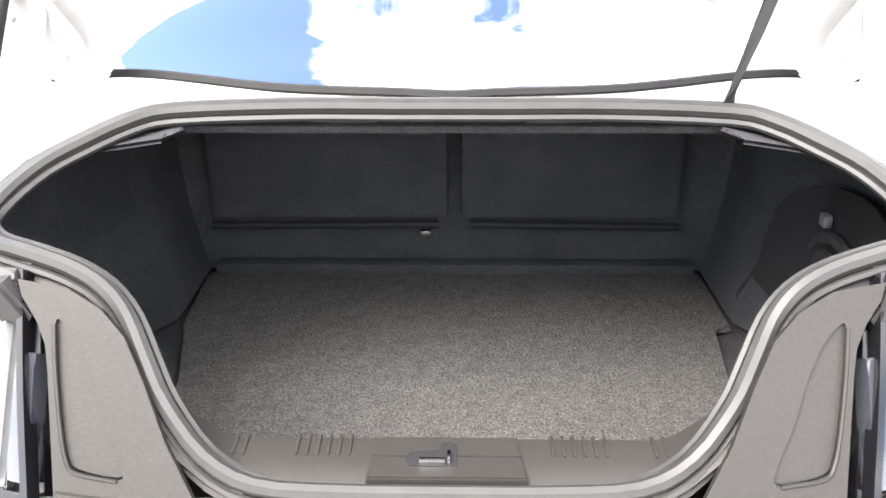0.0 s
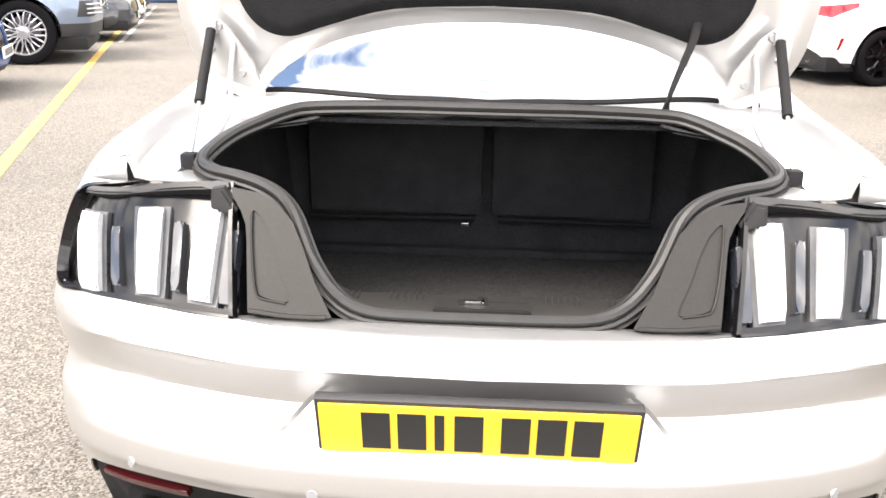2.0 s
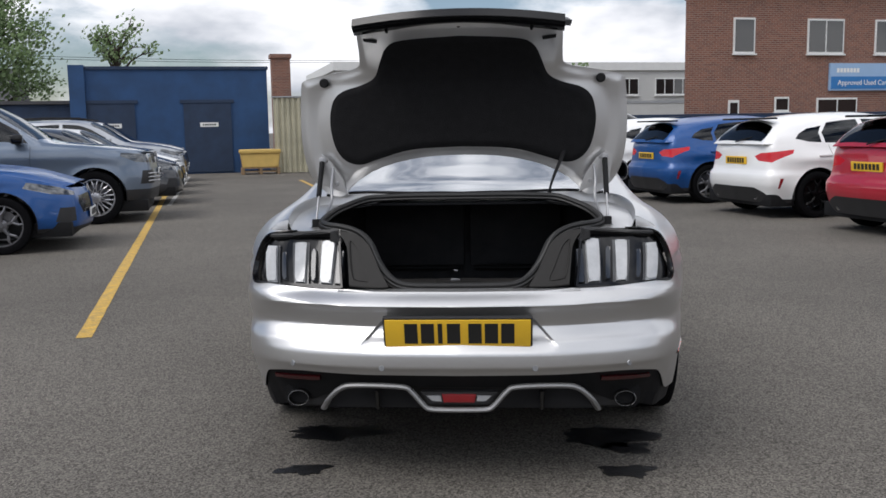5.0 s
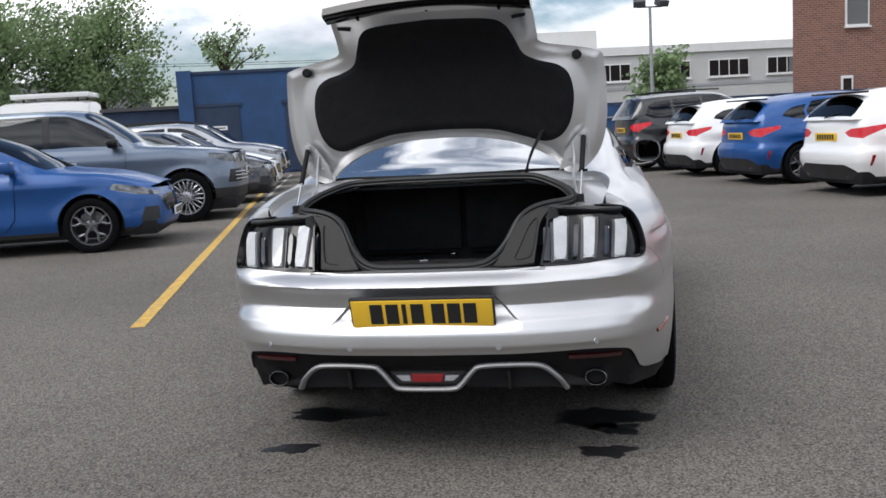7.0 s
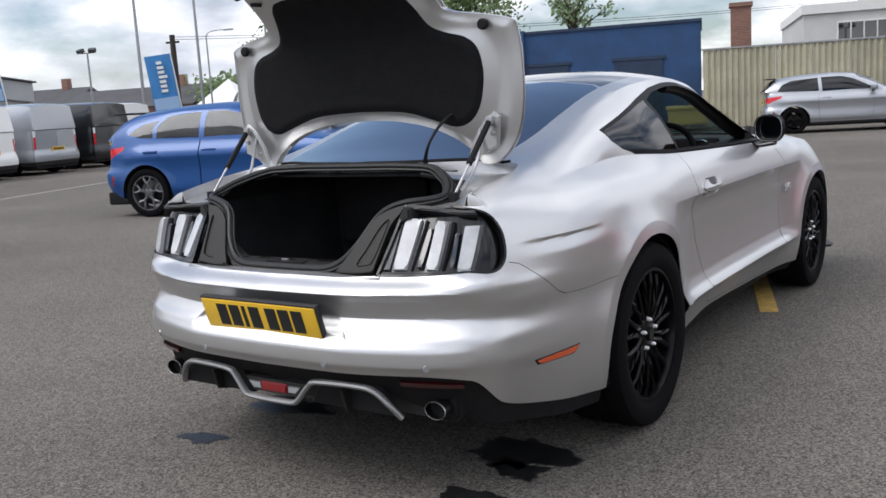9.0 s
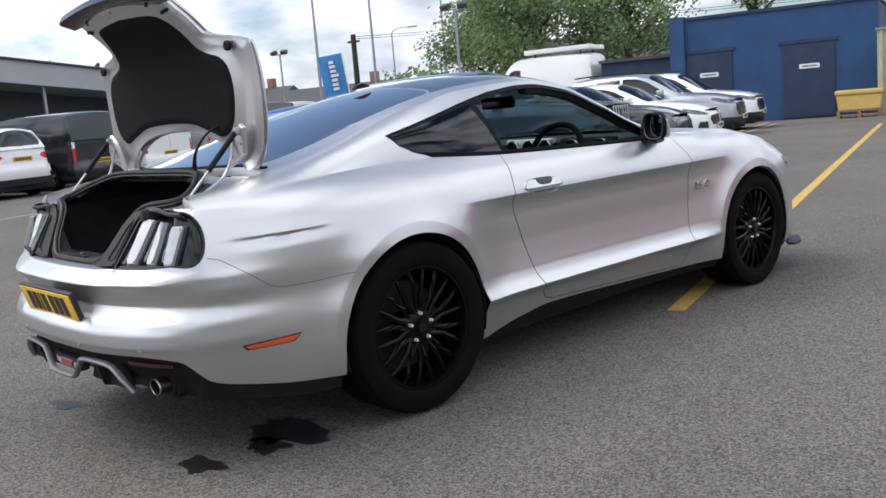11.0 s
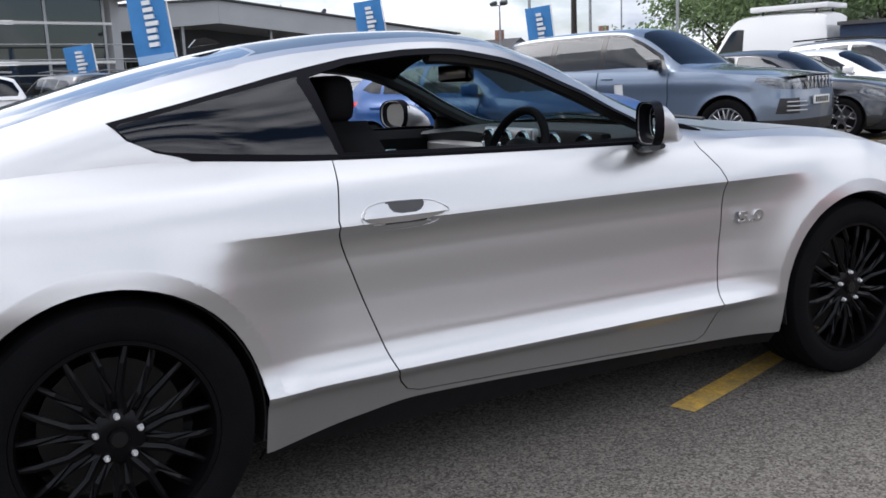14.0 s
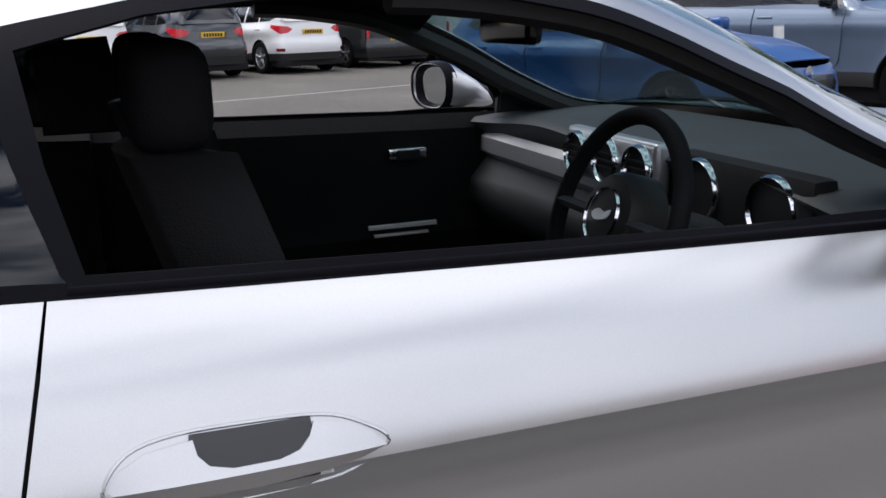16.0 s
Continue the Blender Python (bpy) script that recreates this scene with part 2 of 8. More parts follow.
DARK_GLASS = material("dark_glass", (0.010, 0.012, 0.013), rough=0.03, spec=0.8, coat=0.5)
YELLOW_LINE = material("yellow_line_paint", (0.60, 0.36, 0.05), rough=0.8, second=(0.30, 0.22, 0.09), scale=14.0, fine=0.25, fine_scale=90.0, bump=0.3, bump_scale=130.0)
WHITE_LINE = material("white_line_paint", (0.42, 0.41, 0.39), rough=0.85, vary=0.5, scale=9.0, fine=0.25, fine_scale=90.0)
STAIN = material("damp_stain", (0.012, 0.012, 0.013), rough=0.42, vary=0.3, scale=9.0, bump=0.35, bump_scale=140.0)


# ---- building tools ----
def curve(*knots):
    """A smooth function through (position, value) knots, without overshoot."""
    xs = np.array([k[0] for k in knots], float)
    ys = np.array([k[1] for k in knots], float)
    h = np.diff(xs)
    d = np.diff(ys) / h
    m = np.zeros(len(xs))
    m[0], m[-1] = d[0], d[-1]
    for i in range(1, len(xs) - 1):
        if d[i - 1] * d[i] > 0:
            w1, w2 = 2 * h[i] + h[i - 1], h[i] + 2 * h[i - 1]
            m[i] = (w1 + w2) / (w1 / d[i - 1] + w2 / d[i])

    def f(x):
        x = min(max(x, xs[0]), xs[-1])
        i = min(max(int(np.searchsorted(xs, x)) - 1, 0), len(h) - 1)
        t = (x - xs[i]) / h[i]
        return float(ys[i] * (1 + 2 * t) * (1 - t) ** 2 + m[i] * h[i] * t * (1 - t) ** 2 + ys[i + 1] * t * t * (3 - 2 * t) + m[i + 1] * h[i] * t * t * (t - 1))
    return f


def thicken(bm, thick):
    """Gives an open sheet a back and a rim, inwards by so much."""
    way = {}
    for f in bm.faces:
        n = f.normal * f.calc_area()
        for v in f.verts:
            way[v] = way.get(v, Vector((0, 0, 0))) + n
    faces, rim = list(bm.faces), [e for e in bm.edges if len(e.link_faces) == 1]
    rim = [(l.vert, l.link_loop_next.vert) for e in rim for l in e.link_loops]
    back = {v: bm.verts.new(v.co - n.normalized() * thick) for v, n in way.items()}
    for f in faces:
        bm.faces.new([back[v] for v in reversed(f.verts)])
    for a, b in rim:
        bm.faces.new((b, a, back[a], back[b]))
    bm.normal_update()


def mesh_of(bm, name, mat, smooth=True, sharp=38.0, face=None, thick=0.0):
    bmesh.ops.recalc_face_normals(bm, faces=bm.faces)
    if face is not None:
        # an open sheet: turn it to a given way, or ("out") away from the middle line of a vehicle
        turn = 0.0
        for f in bm.faces:
            c = f.calc_center_median()
            way = c - Vector((0, min(max(c.y, 0.9), 3.0), 0.55)) if face == "out" else Vector(face)
            turn += f.calc_area() * f.normal.dot(way)
        if turn < 0:
            bmesh.ops.reverse_faces(bm, faces=bm.faces)
    if thick:
        thicken(bm, thick)
    for f in bm.faces:
        f.smooth = smooth
    if smooth:
        for e in bm.edges:
            if len(e.link_faces) == 2 and e.calc_face_angle(0) > radians(sharp):
                e.smooth = False
    me = bpy.data.meshes.new(name)
    bm.to_mesh(me)
    bm.free()
    for one in (mat if isinstance(mat, (list, tuple)) else [mat]):
        me.materials.append(one)
    return me


def part(name, bm, mat, parent=None, label="", smooth=True, sharp=38.0, thick=0.0, at=None, face=None):
    """One mesh object, under a thing or a part, or alone."""
    ob = new(name, mesh_of(bm, name, mat, smooth, sharp, face or ("out" if thick else None), thick))
    if parent is not None:
        ob.parent = parent
    if at is not None:
        ob.matrix_basis = at
    if label:
        tagged(ob, label)
    if thick and smooth:
        w = ob.modifiers.new("normals", "WEIGHTED_NORMAL")
        w.keep_sharp, w.weight = True, 60
    return ob


def thing(name, label, category, at=None, group="", kind=""):
    ob = new(name)
    ob.empty_display_size = 0.2
    if at is not None:
        ob.matrix_basis = at
    return tagged(ob, label, category, group, kind)


def box(x0, x1, y0, y1, z0, z1, bevel=0.0, bm=None, seg=2):
    bm = bm or bmesh.new()
    vs = [bm.verts.new((x, y, z)) for z in (z0, z1) for y in (y0, y1) for x in (x0, x1)]
    fs = [bm.faces.new([vs[i] for i in f]) for f in ((0, 2, 3, 1), (4, 5, 7, 6), (0, 1, 5, 4), (2, 6, 7, 3), (0, 4, 6, 2), (1, 3, 7, 5))]
    if bevel:
        bmesh.ops.bevel(bm, geom=list({e for f in fs for e in f.edges}), offset=bevel, segments=seg, affect="EDGES", profile=0.6)
    return bm


def lathe(profile, steps=48, axis="x", bm=None, start=0.0, end=360.0):
    """Turns a profile of (along the axis, radius) about the axis."""
    bm = bm or bmesh.new()
    full = abs(end - start) >= 359.9
    rings = []
    for i in range(steps if full else steps + 1):
        a = radians(start + (end - start) * i / steps)
        c, s = math.cos(a), math.sin(a)
        rings.append([bm.verts.new({"x": (p, r * c, r * s), "y": (r * s, p, r * c), "z": (r * c, r * s, p)}[axis]) for p, r in profile])
    for i in range(len(rings) if full else len(rings) - 1):
        a, b = rings[i], rings[(i + 1) % len(rings)]
        for j in range(len(profile) - 1):
            bm.faces.new((a[j], a[j + 1], b[j + 1], b[j]))
    bmesh.ops.remove_doubles(bm, verts=bm.verts, dist=1e-5)
    return bm


def tube(points, radius, sides=10, bm=None, closed=False, flat=1.0):
    """A round bar along a line of points; flat squeezes its height."""
    bm = bm or bmesh.new()
    pts = [Vector(p) for p in points]
    rings = []
    for i, p in enumerate(pts):
        a = pts[(i - 1) % len(pts)] if closed or i else p
        b = pts[(i + 1) % len(pts)] if closed or i < len(pts) - 1 else p
        way = (b - a).normalized()
        side = way.cross(Vector((0, 0, 1)))
        if side.length < 0.05:
            side = way.cross(Vector((0, 1, 0)))
        side.normalize()
        up = side.cross(way).normalized()
        r = radius(i / max(1, len(pts) - 1)) if callable(radius) else radius
        rings.append([bm.verts.new(p + side * (r * math.cos(2 * math.pi * k / sides)) + up * (r * flat * math.sin(2 * math.pi * k / sides))) for k in range(sides)])
    for i in range(len(rings) if closed else len(rings) - 1):
        a, b = rings[i], rings[(i + 1) % len(rings)]
        for k in range(sides):
            bm.faces.new((a[k], a[(k + 1) % sides], b[(k + 1) % sides], b[k]))
    if not closed:
        bm.faces.new(rings[0][::-1])
        bm.faces.new(rings[-1])
    return bm


def smooth_line(points, steps=6, closed=False):
    """A Catmull-Rom line through points."""
    p = [Vector(q) for q in points]
    n = len(p)
    out = []
    for i in range(n if closed else n - 1):
        a = p[(i - 1) % n] if closed or i else p[0] * 2 - p[1]
        b, c = p[i], p[(i + 1) % n]
        d = p[(i + 2) % n] if closed or i + 2 < n else c * 2 - b
        for k in range(steps):
            t = k / steps
            out.append(0.5 * (2 * b + (c - a) * t + (2 * a - 5 * b + 4 * c - d) * t * t + (3 * b - a - 3 * c + d) * t ** 3))
    if not closed:
        out.append(p[-1].copy())
    return out


def slab(outline, y0, y1, bevel=0.0, bm=None, plane="xz"):
    """A flat piece with an outline in a plane, from y0 to y1 across it."""
    bm = bm or bmesh.new()

    def place(p, d):
        return {"xz": (p[0], d, p[1]), "yz": (d, p[0], p[1]), "xy": (p[0], p[1], d)}[plane]
    a = [bm.verts.new(place(p, y0)) for p in outline]
    b = [bm.verts.new(place(p, y1)) for p in outline]
    n = len(outline)
    faces = [bm.faces.new(a), bm.faces.new(b[::-1])]
    for i in range(n):
        bm.faces.new((a[i], b[i], b[(i + 1) % n], a[(i + 1) % n]))
    if bevel:
        bmesh.ops.bevel(bm, geom=[e for f in faces for e in f.edges], offset=bevel, segments=2, affect="EDGES")
    return bm


def inside(p, poly):
    x, y = p
    hit = False
    j = len(poly) - 1
    for i in range(len(poly)):
        (xi, yi), (xj, yj) = poly[i], poly[j]
        if (yi > y) != (yj > y) and x < (xj - xi) * (y - yi) / (yj - yi) + xi:
            hit = not hit
        j = i
    return hit


def round_poly(points, steps=5):
    return [(p.x, p.y) for p in smooth_line([(a, b, 0) for a, b in points], steps, True)]


def grown(poly, d):
    """The outline moved outwards by d (inwards for a negative d)."""
    n = len(poly)
    area = sum(poly[i][0] * poly[(i + 1) % n][1] - poly[(i + 1) % n][0] * poly[i][1] for i in range(n))
    sign = 1 if area > 0 else -1
    out = []
    for i in range(n):
        (ax, ay), (bx, by), (cx, cy) = poly[i - 1], poly[i], poly[(i + 1) % n]
        tx, ty = cx - ax, cy - ay
        k = math.hypot(tx, ty) or 1.0
        out.append((bx + sign * d * ty / k, by - sign * d * tx / k))
    return out


def sheet(us, vs):
    """A flat grid in the plane, to be cut and then laid on a surface."""
    bm = bmesh.new()
    g = [[bm.verts.new((u, v, 0)) for v in vs] for u in us]
    for i in range(len(us) - 1):
        for j in range(len(vs) - 1):
            bm.faces.new((g[i][j], g[i + 1][j], g[i + 1][j + 1], g[i][j + 1]))
    return bm


def cut(bm, poly, closed=True):
    """Cuts the flat grid along an outline, or along an open line."""
    n = len(poly)
    for i in range(n if closed else n - 1):
        (ax, ay), (bx, by) = poly[i], poly[(i + 1) % n]
        if math.hypot(bx - ax, by - ay) < 1e-6:
            continue
        x0, x1, y0, y1 = min(ax, bx) - 1e-4, max(ax, bx) + 1e-4, min(ay, by) - 1e-4, max(ay, by) + 1e-4
        near = []
        for f in bm.faces:
            xs, ys = [v.co.x for v in f.verts], [v.co.y for v in f.verts]
            if max(xs) >= x0 and min(xs) <= x1 and max(ys) >= y0 and min(ys) <= y1:
                near.append(f)
        if near:
            geom = near + list({e for f in near for e in f.edges}) + list({v for f in near for v in f.verts})
            bmesh.ops.bisect_plane(bm, geom=geom, dist=2e-6, plane_co=(ax, ay, 0), plane_no=Vector((by - ay, ax - bx, 0)).normalized())


def regions(bm, polys, rest, lay):
    """Splits the cut grid into one mesh for each named outline (first that holds the face wins) and the rest, laid on the surface."""
    found = {}
    for f in bm.faces:
        c = f.calc_center_median()
        for name, poly in polys:
            if inside((c.x, c.y), poly):
                break
        else:
            name = rest
        found.setdefault(name, []).append([v.co.copy() for v in f.verts])
    bm.free()
    out = {}
    for name, faces in found.items():
        b = bmesh.new()
        seen = {}
        for f in faces:
            vs = []
            for co in f:
                key = (round(co.x, 5), round(co.y, 5))
                if key not in seen:
                    seen[key] = b.verts.new(lay(co.x, co.y))
                if seen[key] not in vs:
                    vs.append(seen[key])
            if len(vs) > 2:
                try:
                    b.faces.new(vs)
                except ValueError:
                    pass
        bmesh.ops.remove_doubles(b, verts=b.verts, dist=5e-4)
        bmesh.ops.dissolve_degenerate(b, edges=b.edges, dist=1e-4)
        out[name] = b
    return out


def mirrored(bm):
    """The same mesh with x turned round."""
    b = bm.copy()
    for v in b.verts:
        v.co.x = -v.co.x
    bmesh.ops.reverse_faces(b, faces=b.faces)
    return b


def both(bm):
    """The mesh and its mirror image, joined along the middle."""
    b = bm
    made = bmesh.ops.duplicate(b, geom=list(b.verts) + list(b.edges) + list(b.faces))["geom"]
    for v in made:
        if isinstance(v, bmesh.types.BMVert):
            v.co.x = -v.co.x
    bmesh.ops.reverse_faces(b, faces=[f for f in made if isinstance(f, bmesh.types.BMFace)])
    bmesh.ops.remove_doubles(b, verts=b.verts, dist=2e-4)
    return b


def joined(*bms):
    """One mesh out of several, welded where they meet."""
    b = bmesh.new()
    for one in bms:
        made = {v: b.verts.new(v.co) for v in one.verts}
        for f in one.faces:
            b.faces.new([made[v] for v in f.verts])
        one.free()
    bmesh.ops.remove_doubles(b, verts=b.verts, dist=4e-4)
    return b


def pieces(bm):
    """One mesh for each separate patch of a mesh."""
    left = set(bm.faces)
    out = []
    while left:
        todo, seen = [left.pop()], []
        while todo:
            f = todo.pop()
            seen.append(f)
            for e in f.edges:
                for g in e.link_faces:
                    if g in left:
                        left.discard(g)
                        todo.append(g)
        b = bmesh.new()
        made = {}
        for f in seen:
            for v in f.verts:
                if v not in made:
                    made[v] = b.verts.new(v.co)
            b.faces.new([made[v] for v in f.verts])
        out.append(b)
    bm.free()
    return out


def steps(a, b, n):
    return [a + (b - a) * i / n for i in range(n + 1)]


# the yard's own axes: u across the lines, v along them
U, V = Vector((0.9483, 0.3173, 0)), Vector((-0.3173, 0.9483, 0))


def yard(a, b, z=0.0, turn=0.0):
    """A pose in the yard, a metres across and b along; its x runs along u."""
    p = U * a + V * b
    return pose(p.x, p.y, z, 0, 0, 18.5 + turn)


def bars(name, n, width, height, mat, parent, at, depth=0.0012, gap=0.3):
    """Plain bars in place of a line of writing, in the part's xz plane."""
    bm = bmesh.new()
    w = width / (n + (n - 1) * gap)
    for i in range(n):
        x = -width / 2 + i * w * (1 + gap)
        box(x, x + w, -depth, 0, -height / 2, height / 2, bm=bm)
    return part(name, bm, mat, parent, at=at, smooth=False)


# ---- wheels ----
def wheel(parent, at, radius=0.345, width=0.25, rim=0.25, spokes=10, alloy=WHEEL_BLACK, style="twin", nuts=CHROME, centre=None, steps_round=56):
    """A wheel whose outer face looks along +x: tyre, and rim with spokes, hub, nuts and brake disc."""
    w = part("wheel", lathe([(-width * 0.42, rim * 0.97), (-width * 0.45, rim * 1.02), (width * 0.40, rim * 1.02), (width * 0.44, rim * 1.0), (width * 0.44, rim * 0.955), (width * 0.38, rim * 0.93), (-width * 0.3, rim * 0.88), (-width * 0.42, rim * 0.97)], steps_round), alloy, parent, at=at)
    r, t = radius, width / 2
    part("tyre", lathe([(-t * 0.80, rim), (-t * 0.98, rim + (r - rim) * 0.35), (-t, rim + (r - rim) * 0.6), (-t * 0.93, r * 0.965), (-t * 0.78, r * 0.993), (-t * 0.45, r), (-t * 0.43, r * 0.982), (-t * 0.36, r * 0.982), (-t * 0.34, r), (-t * 0.05, r), (-t * 0.03, r * 0.982), (t * 0.04, r * 0.982), (t * 0.06, r), (t * 0.34, r), (t * 0.36, r * 0.982), (t * 0.43, r * 0.982), (t * 0.45, r),
                        (t * 0.78, r * 0.993), (t * 0.93, r * 0.965), (t, rim + (r - rim) * 0.6), (t * 0.985, rim + (r - rim) * 0.38), (t * 0.99, rim + (r - rim) * 0.3), (t * 0.90, rim * 1.01), (t * 0.80, rim)], steps_round), TYRE, w)
    face = width * 0.36
    for i in range(spokes):
        a = 2 * math.pi * i / spokes
        bm = bmesh.new()
        if style == "twin":
            for side in (-1, 1):
                tube([(face * 0.93, rim * 0.13 * side * 0.6, rim * 0.20), (face * 1.02, rim * 0.05 * side, rim * 0.48), (face * 1.05, rim * (0.05 + 0.06) * side, rim * 0.76), (face * 0.98, rim * 0.160 * side, rim * 0.935)], lambda q: 0.0125 - 0.0035 * q, 6, bm=bm)
        elif style == "fork":
            tube([(face * 0.9, 0, rim * 0.18), (face * 1.0, 0, rim * 0.55)], lambda q: 0.024 - 0.004 * q, 6, bm=bm)
            for side in (-1, 1):
                tube([(face * 1.0, 0, rim * 0.5), (face * 1.05, rim * 0.2 * side, rim * 0.76), (face * 0.98, rim * 0.22 * side, rim * 0.97)], 0.017, 6, bm=bm)
        else:
            tube([(face * 0.9, 0, rim * 0.18), (face * 1.02, 0, rim * 0.6), (face * 0.98, 0, rim * 0.97)], lambda q: 0.030 - 0.006 * q, 6, bm=bm)
        bmesh.ops.rotate(bm, verts=bm.verts, cent=(0, 0, 0), matrix=Matrix.Rotation(a, 3, "X"))
        part("spoke", bm, alloy, w)
    part("hub", lathe([(face * 0.5, rim * 0.30), (face * 0.95, rim * 0.29), (face * 1.05, rim * 0.24), (face * 1.06, rim * 0.11), (face * 1.15, rim * 0.10), (face * 1.16, 0.001)], 32), alloy, w)
    if nuts:
        for i in range(5):
            a = 2 * math.pi * (i + 0.25) / 5
            bm = lathe([(face * 0.95, 0.0090), (face * 1.14, 0.0080), (face * 1.20, 0.005), (face * 1.205, 0.0005)], 8)
            bmesh.ops.translate(bm, verts=bm.verts, vec=(0, rim * 0.225 * math.cos(a), rim * 0.225 * math.sin(a)))
            part("wheel_nut", bm, nuts, w)
    if centre:
        part("centre_cap", lathe([(face * 1.10, rim * 0.085), (face * 1.185, rim * 0.08), (face * 1.19, 0.0005)], 24), centre, w)
    part("brake_disc", lathe([(-0.03, rim * 0.72), (0.0, rim * 0.72), (0.0, rim * 0.25), (-0.03, rim * 0.25), (-0.03, rim * 0.72)], 32), BRAKE_STEEL if alloy is WHEEL_BLACK else WHEEL_GREY, w)
    return w


# ---- the silver coupe ----
car = thing("coupe_car", "silver two-door sports coupe with its boot lid standing open", "car")

# plan outline of the widest line, from the tail's middle to the nose's middle
OUT_X = curve((0, 0), (0.30, 0.30), (0.56, 0.55), (0.75, 0.718), (0.90, 0.806), (1.06, 0.853), (1.29, 0.897), (1.62, 0.926), (1.82, 0.932), (2.07, 0.925), (2.42, 0.905), (2.87, 0.898), (3.37, 0.898), (3.77, 0.904), (4.17, 0.917), (4.52, 0.920), (4.87, 0.900), (5.13, 0.835), (5.35, 0.69), (5.67, 0.40), (6.08, 0.0))
OUT_Y = curve((0, -0.035), (0.30, -0.022), (0.56, 0.032), (0.75, 0.115), (0.90, 0.230), (1.06, 0.384), (1.29, 0.618), (1.62, 0.950), (1.82, 1.15), (2.07, 1.40), (2.42, 1.75), (2.87, 2.20), (3.37, 2.70), (3.77, 3.10), (4.17, 3.50), (4.52, 3.85), (4.87, 4.20), (5.13, 4.45), (5.35, 4.61), (5.67, 4.735), (6.08, 4.775))
S_END = 6.08


def s_of_y(y):
    lo, hi = 0.0, S_END
    for _ in range(40):
        mid = (lo + hi) / 2
        lo, hi = (mid, hi) if OUT_Y(mid) < y else (lo, mid)
    return lo


def s_of_x(x):
    """On the tail, by the distance from the middle."""
    lo, hi = 0.0, 1.2
    for _ in range(40):
        mid = (lo + hi) / 2
        lo, hi = (mid, hi) if OUT_X(mid) < x else (lo, mid)
    return lo


# how far the skin lies inside the widest outline, by height, at stations round the body
TAIL = curve((0.18, 0.10), (0.40, 0.045), (0.455, 0.022), (0.475, 0.010), (0.515, 0.012), (0.545, 0.026), (0.575, 0.042), (0.61, 0.046), (0.665, 0.038), (0.692, 0.030), (0.705, 0.044), (0.735, 0.090), (0.755, 0.104), (0.80, 0.132), (0.93, 0.214), (1.05, 0.30))
CORNER = curve((0.18, 0.09), (0.30, 0.05), (0.43, 0.014), (0.49, -0.002), (0.54, -0.002), (0.60, 0.010), (0.67, -0.004), (0.70, -0.004), (0.735, 0.006), (0.80, 0.020), (0.88, 0.046), (0.93, 0.072), (0.955, 0.094), (1.05, 0.22))
QUARTER = curve((0.18, 0.05), (0.30, 0.020), (0.43, 0.004), (0.50, 0.000), (0.60, 0.006), (0.70, -0.004), (0.78, -0.002), (0.82, 0.004), (0.88, 0.022), (0.94, 0.065), (0.98, 0.12), (1.05, 0.28))
ARCH = curve((0.18, 0.03), (0.40, 0.006), (0.55, 0.0), (0.68, 0.0), (0.75, 0.010), (0.82, 0.030), (0.88, 0.052), (0.94, 0.095), (0.99, 0.16), (1.05, 0.26))
DOOR = curve((0.18, 0.085), (0.27, 0.060), (0.345, 0.030), (0.368, 0.013), (0.378, 0.010), (0.390, 0.014), (0.435, 0.036), (0.470, 0.044), (0.58, 0.038), (0.70, 0.018), (0.775, 0.009), (0.812, 0.013), (0.87, 0.034), (0.93, 0.066), (0.985, 0.120), (1.05, 0.20))
FENDER = curve((0.18, 0.06), (0.30, 0.030), (0.42, 0.018), (0.55, 0.014), (0.70, 0.018), (0.78, 0.022), (0.84, 0.036), (0.90, 0.070), (0.95, 0.13), (1.05, 0.26))
WHEEL_F = curve((0.18, 0.04), (0.40, 0.012), (0.55, 0.004), (0.68, 0.002), (0.76, 0.016), (0.84, 0.045), (0.90, 0.090), (0.95, 0.15), (1.05, 0.28))
NOSE = curve((0.18, 0.03), (0.30, 0.005), (0.45, 0.012), (0.60, 0.020), (0.70, 0.040), (0.78, 0.10), (0.86, 0.19), (0.95, 0.30), (1.05, 0.42))
STATIONS = ((0.0, TAIL), (0.58, TAIL), (0.92, CORNER), (1.26, QUARTER), (1.80, ARCH), (2.36, DOOR), (3.84, DOOR), (4.20, FENDER), (4.52, WHEEL_F), (5.15, NOSE), (S_END, NOSE))


def inset(s, z):
    for (s0, f0), (s1, f1) in zip(STATIONS, STATIONS[1:]):
        if s <= s1:
            t = (s - s0) / (s1 - s0)
            t = t * t * (3 - 2 * t)
            return f0(z) * (1 - t) + f1(z) * t
    return NOSE(z)


def tail_edge(s):
    """The height of the sharp edge under the tail's shelf."""
    t = min(max((s - 0.35) / 0.55, 0.0), 1.0)
    return 0.692 + 0.040 * t * t


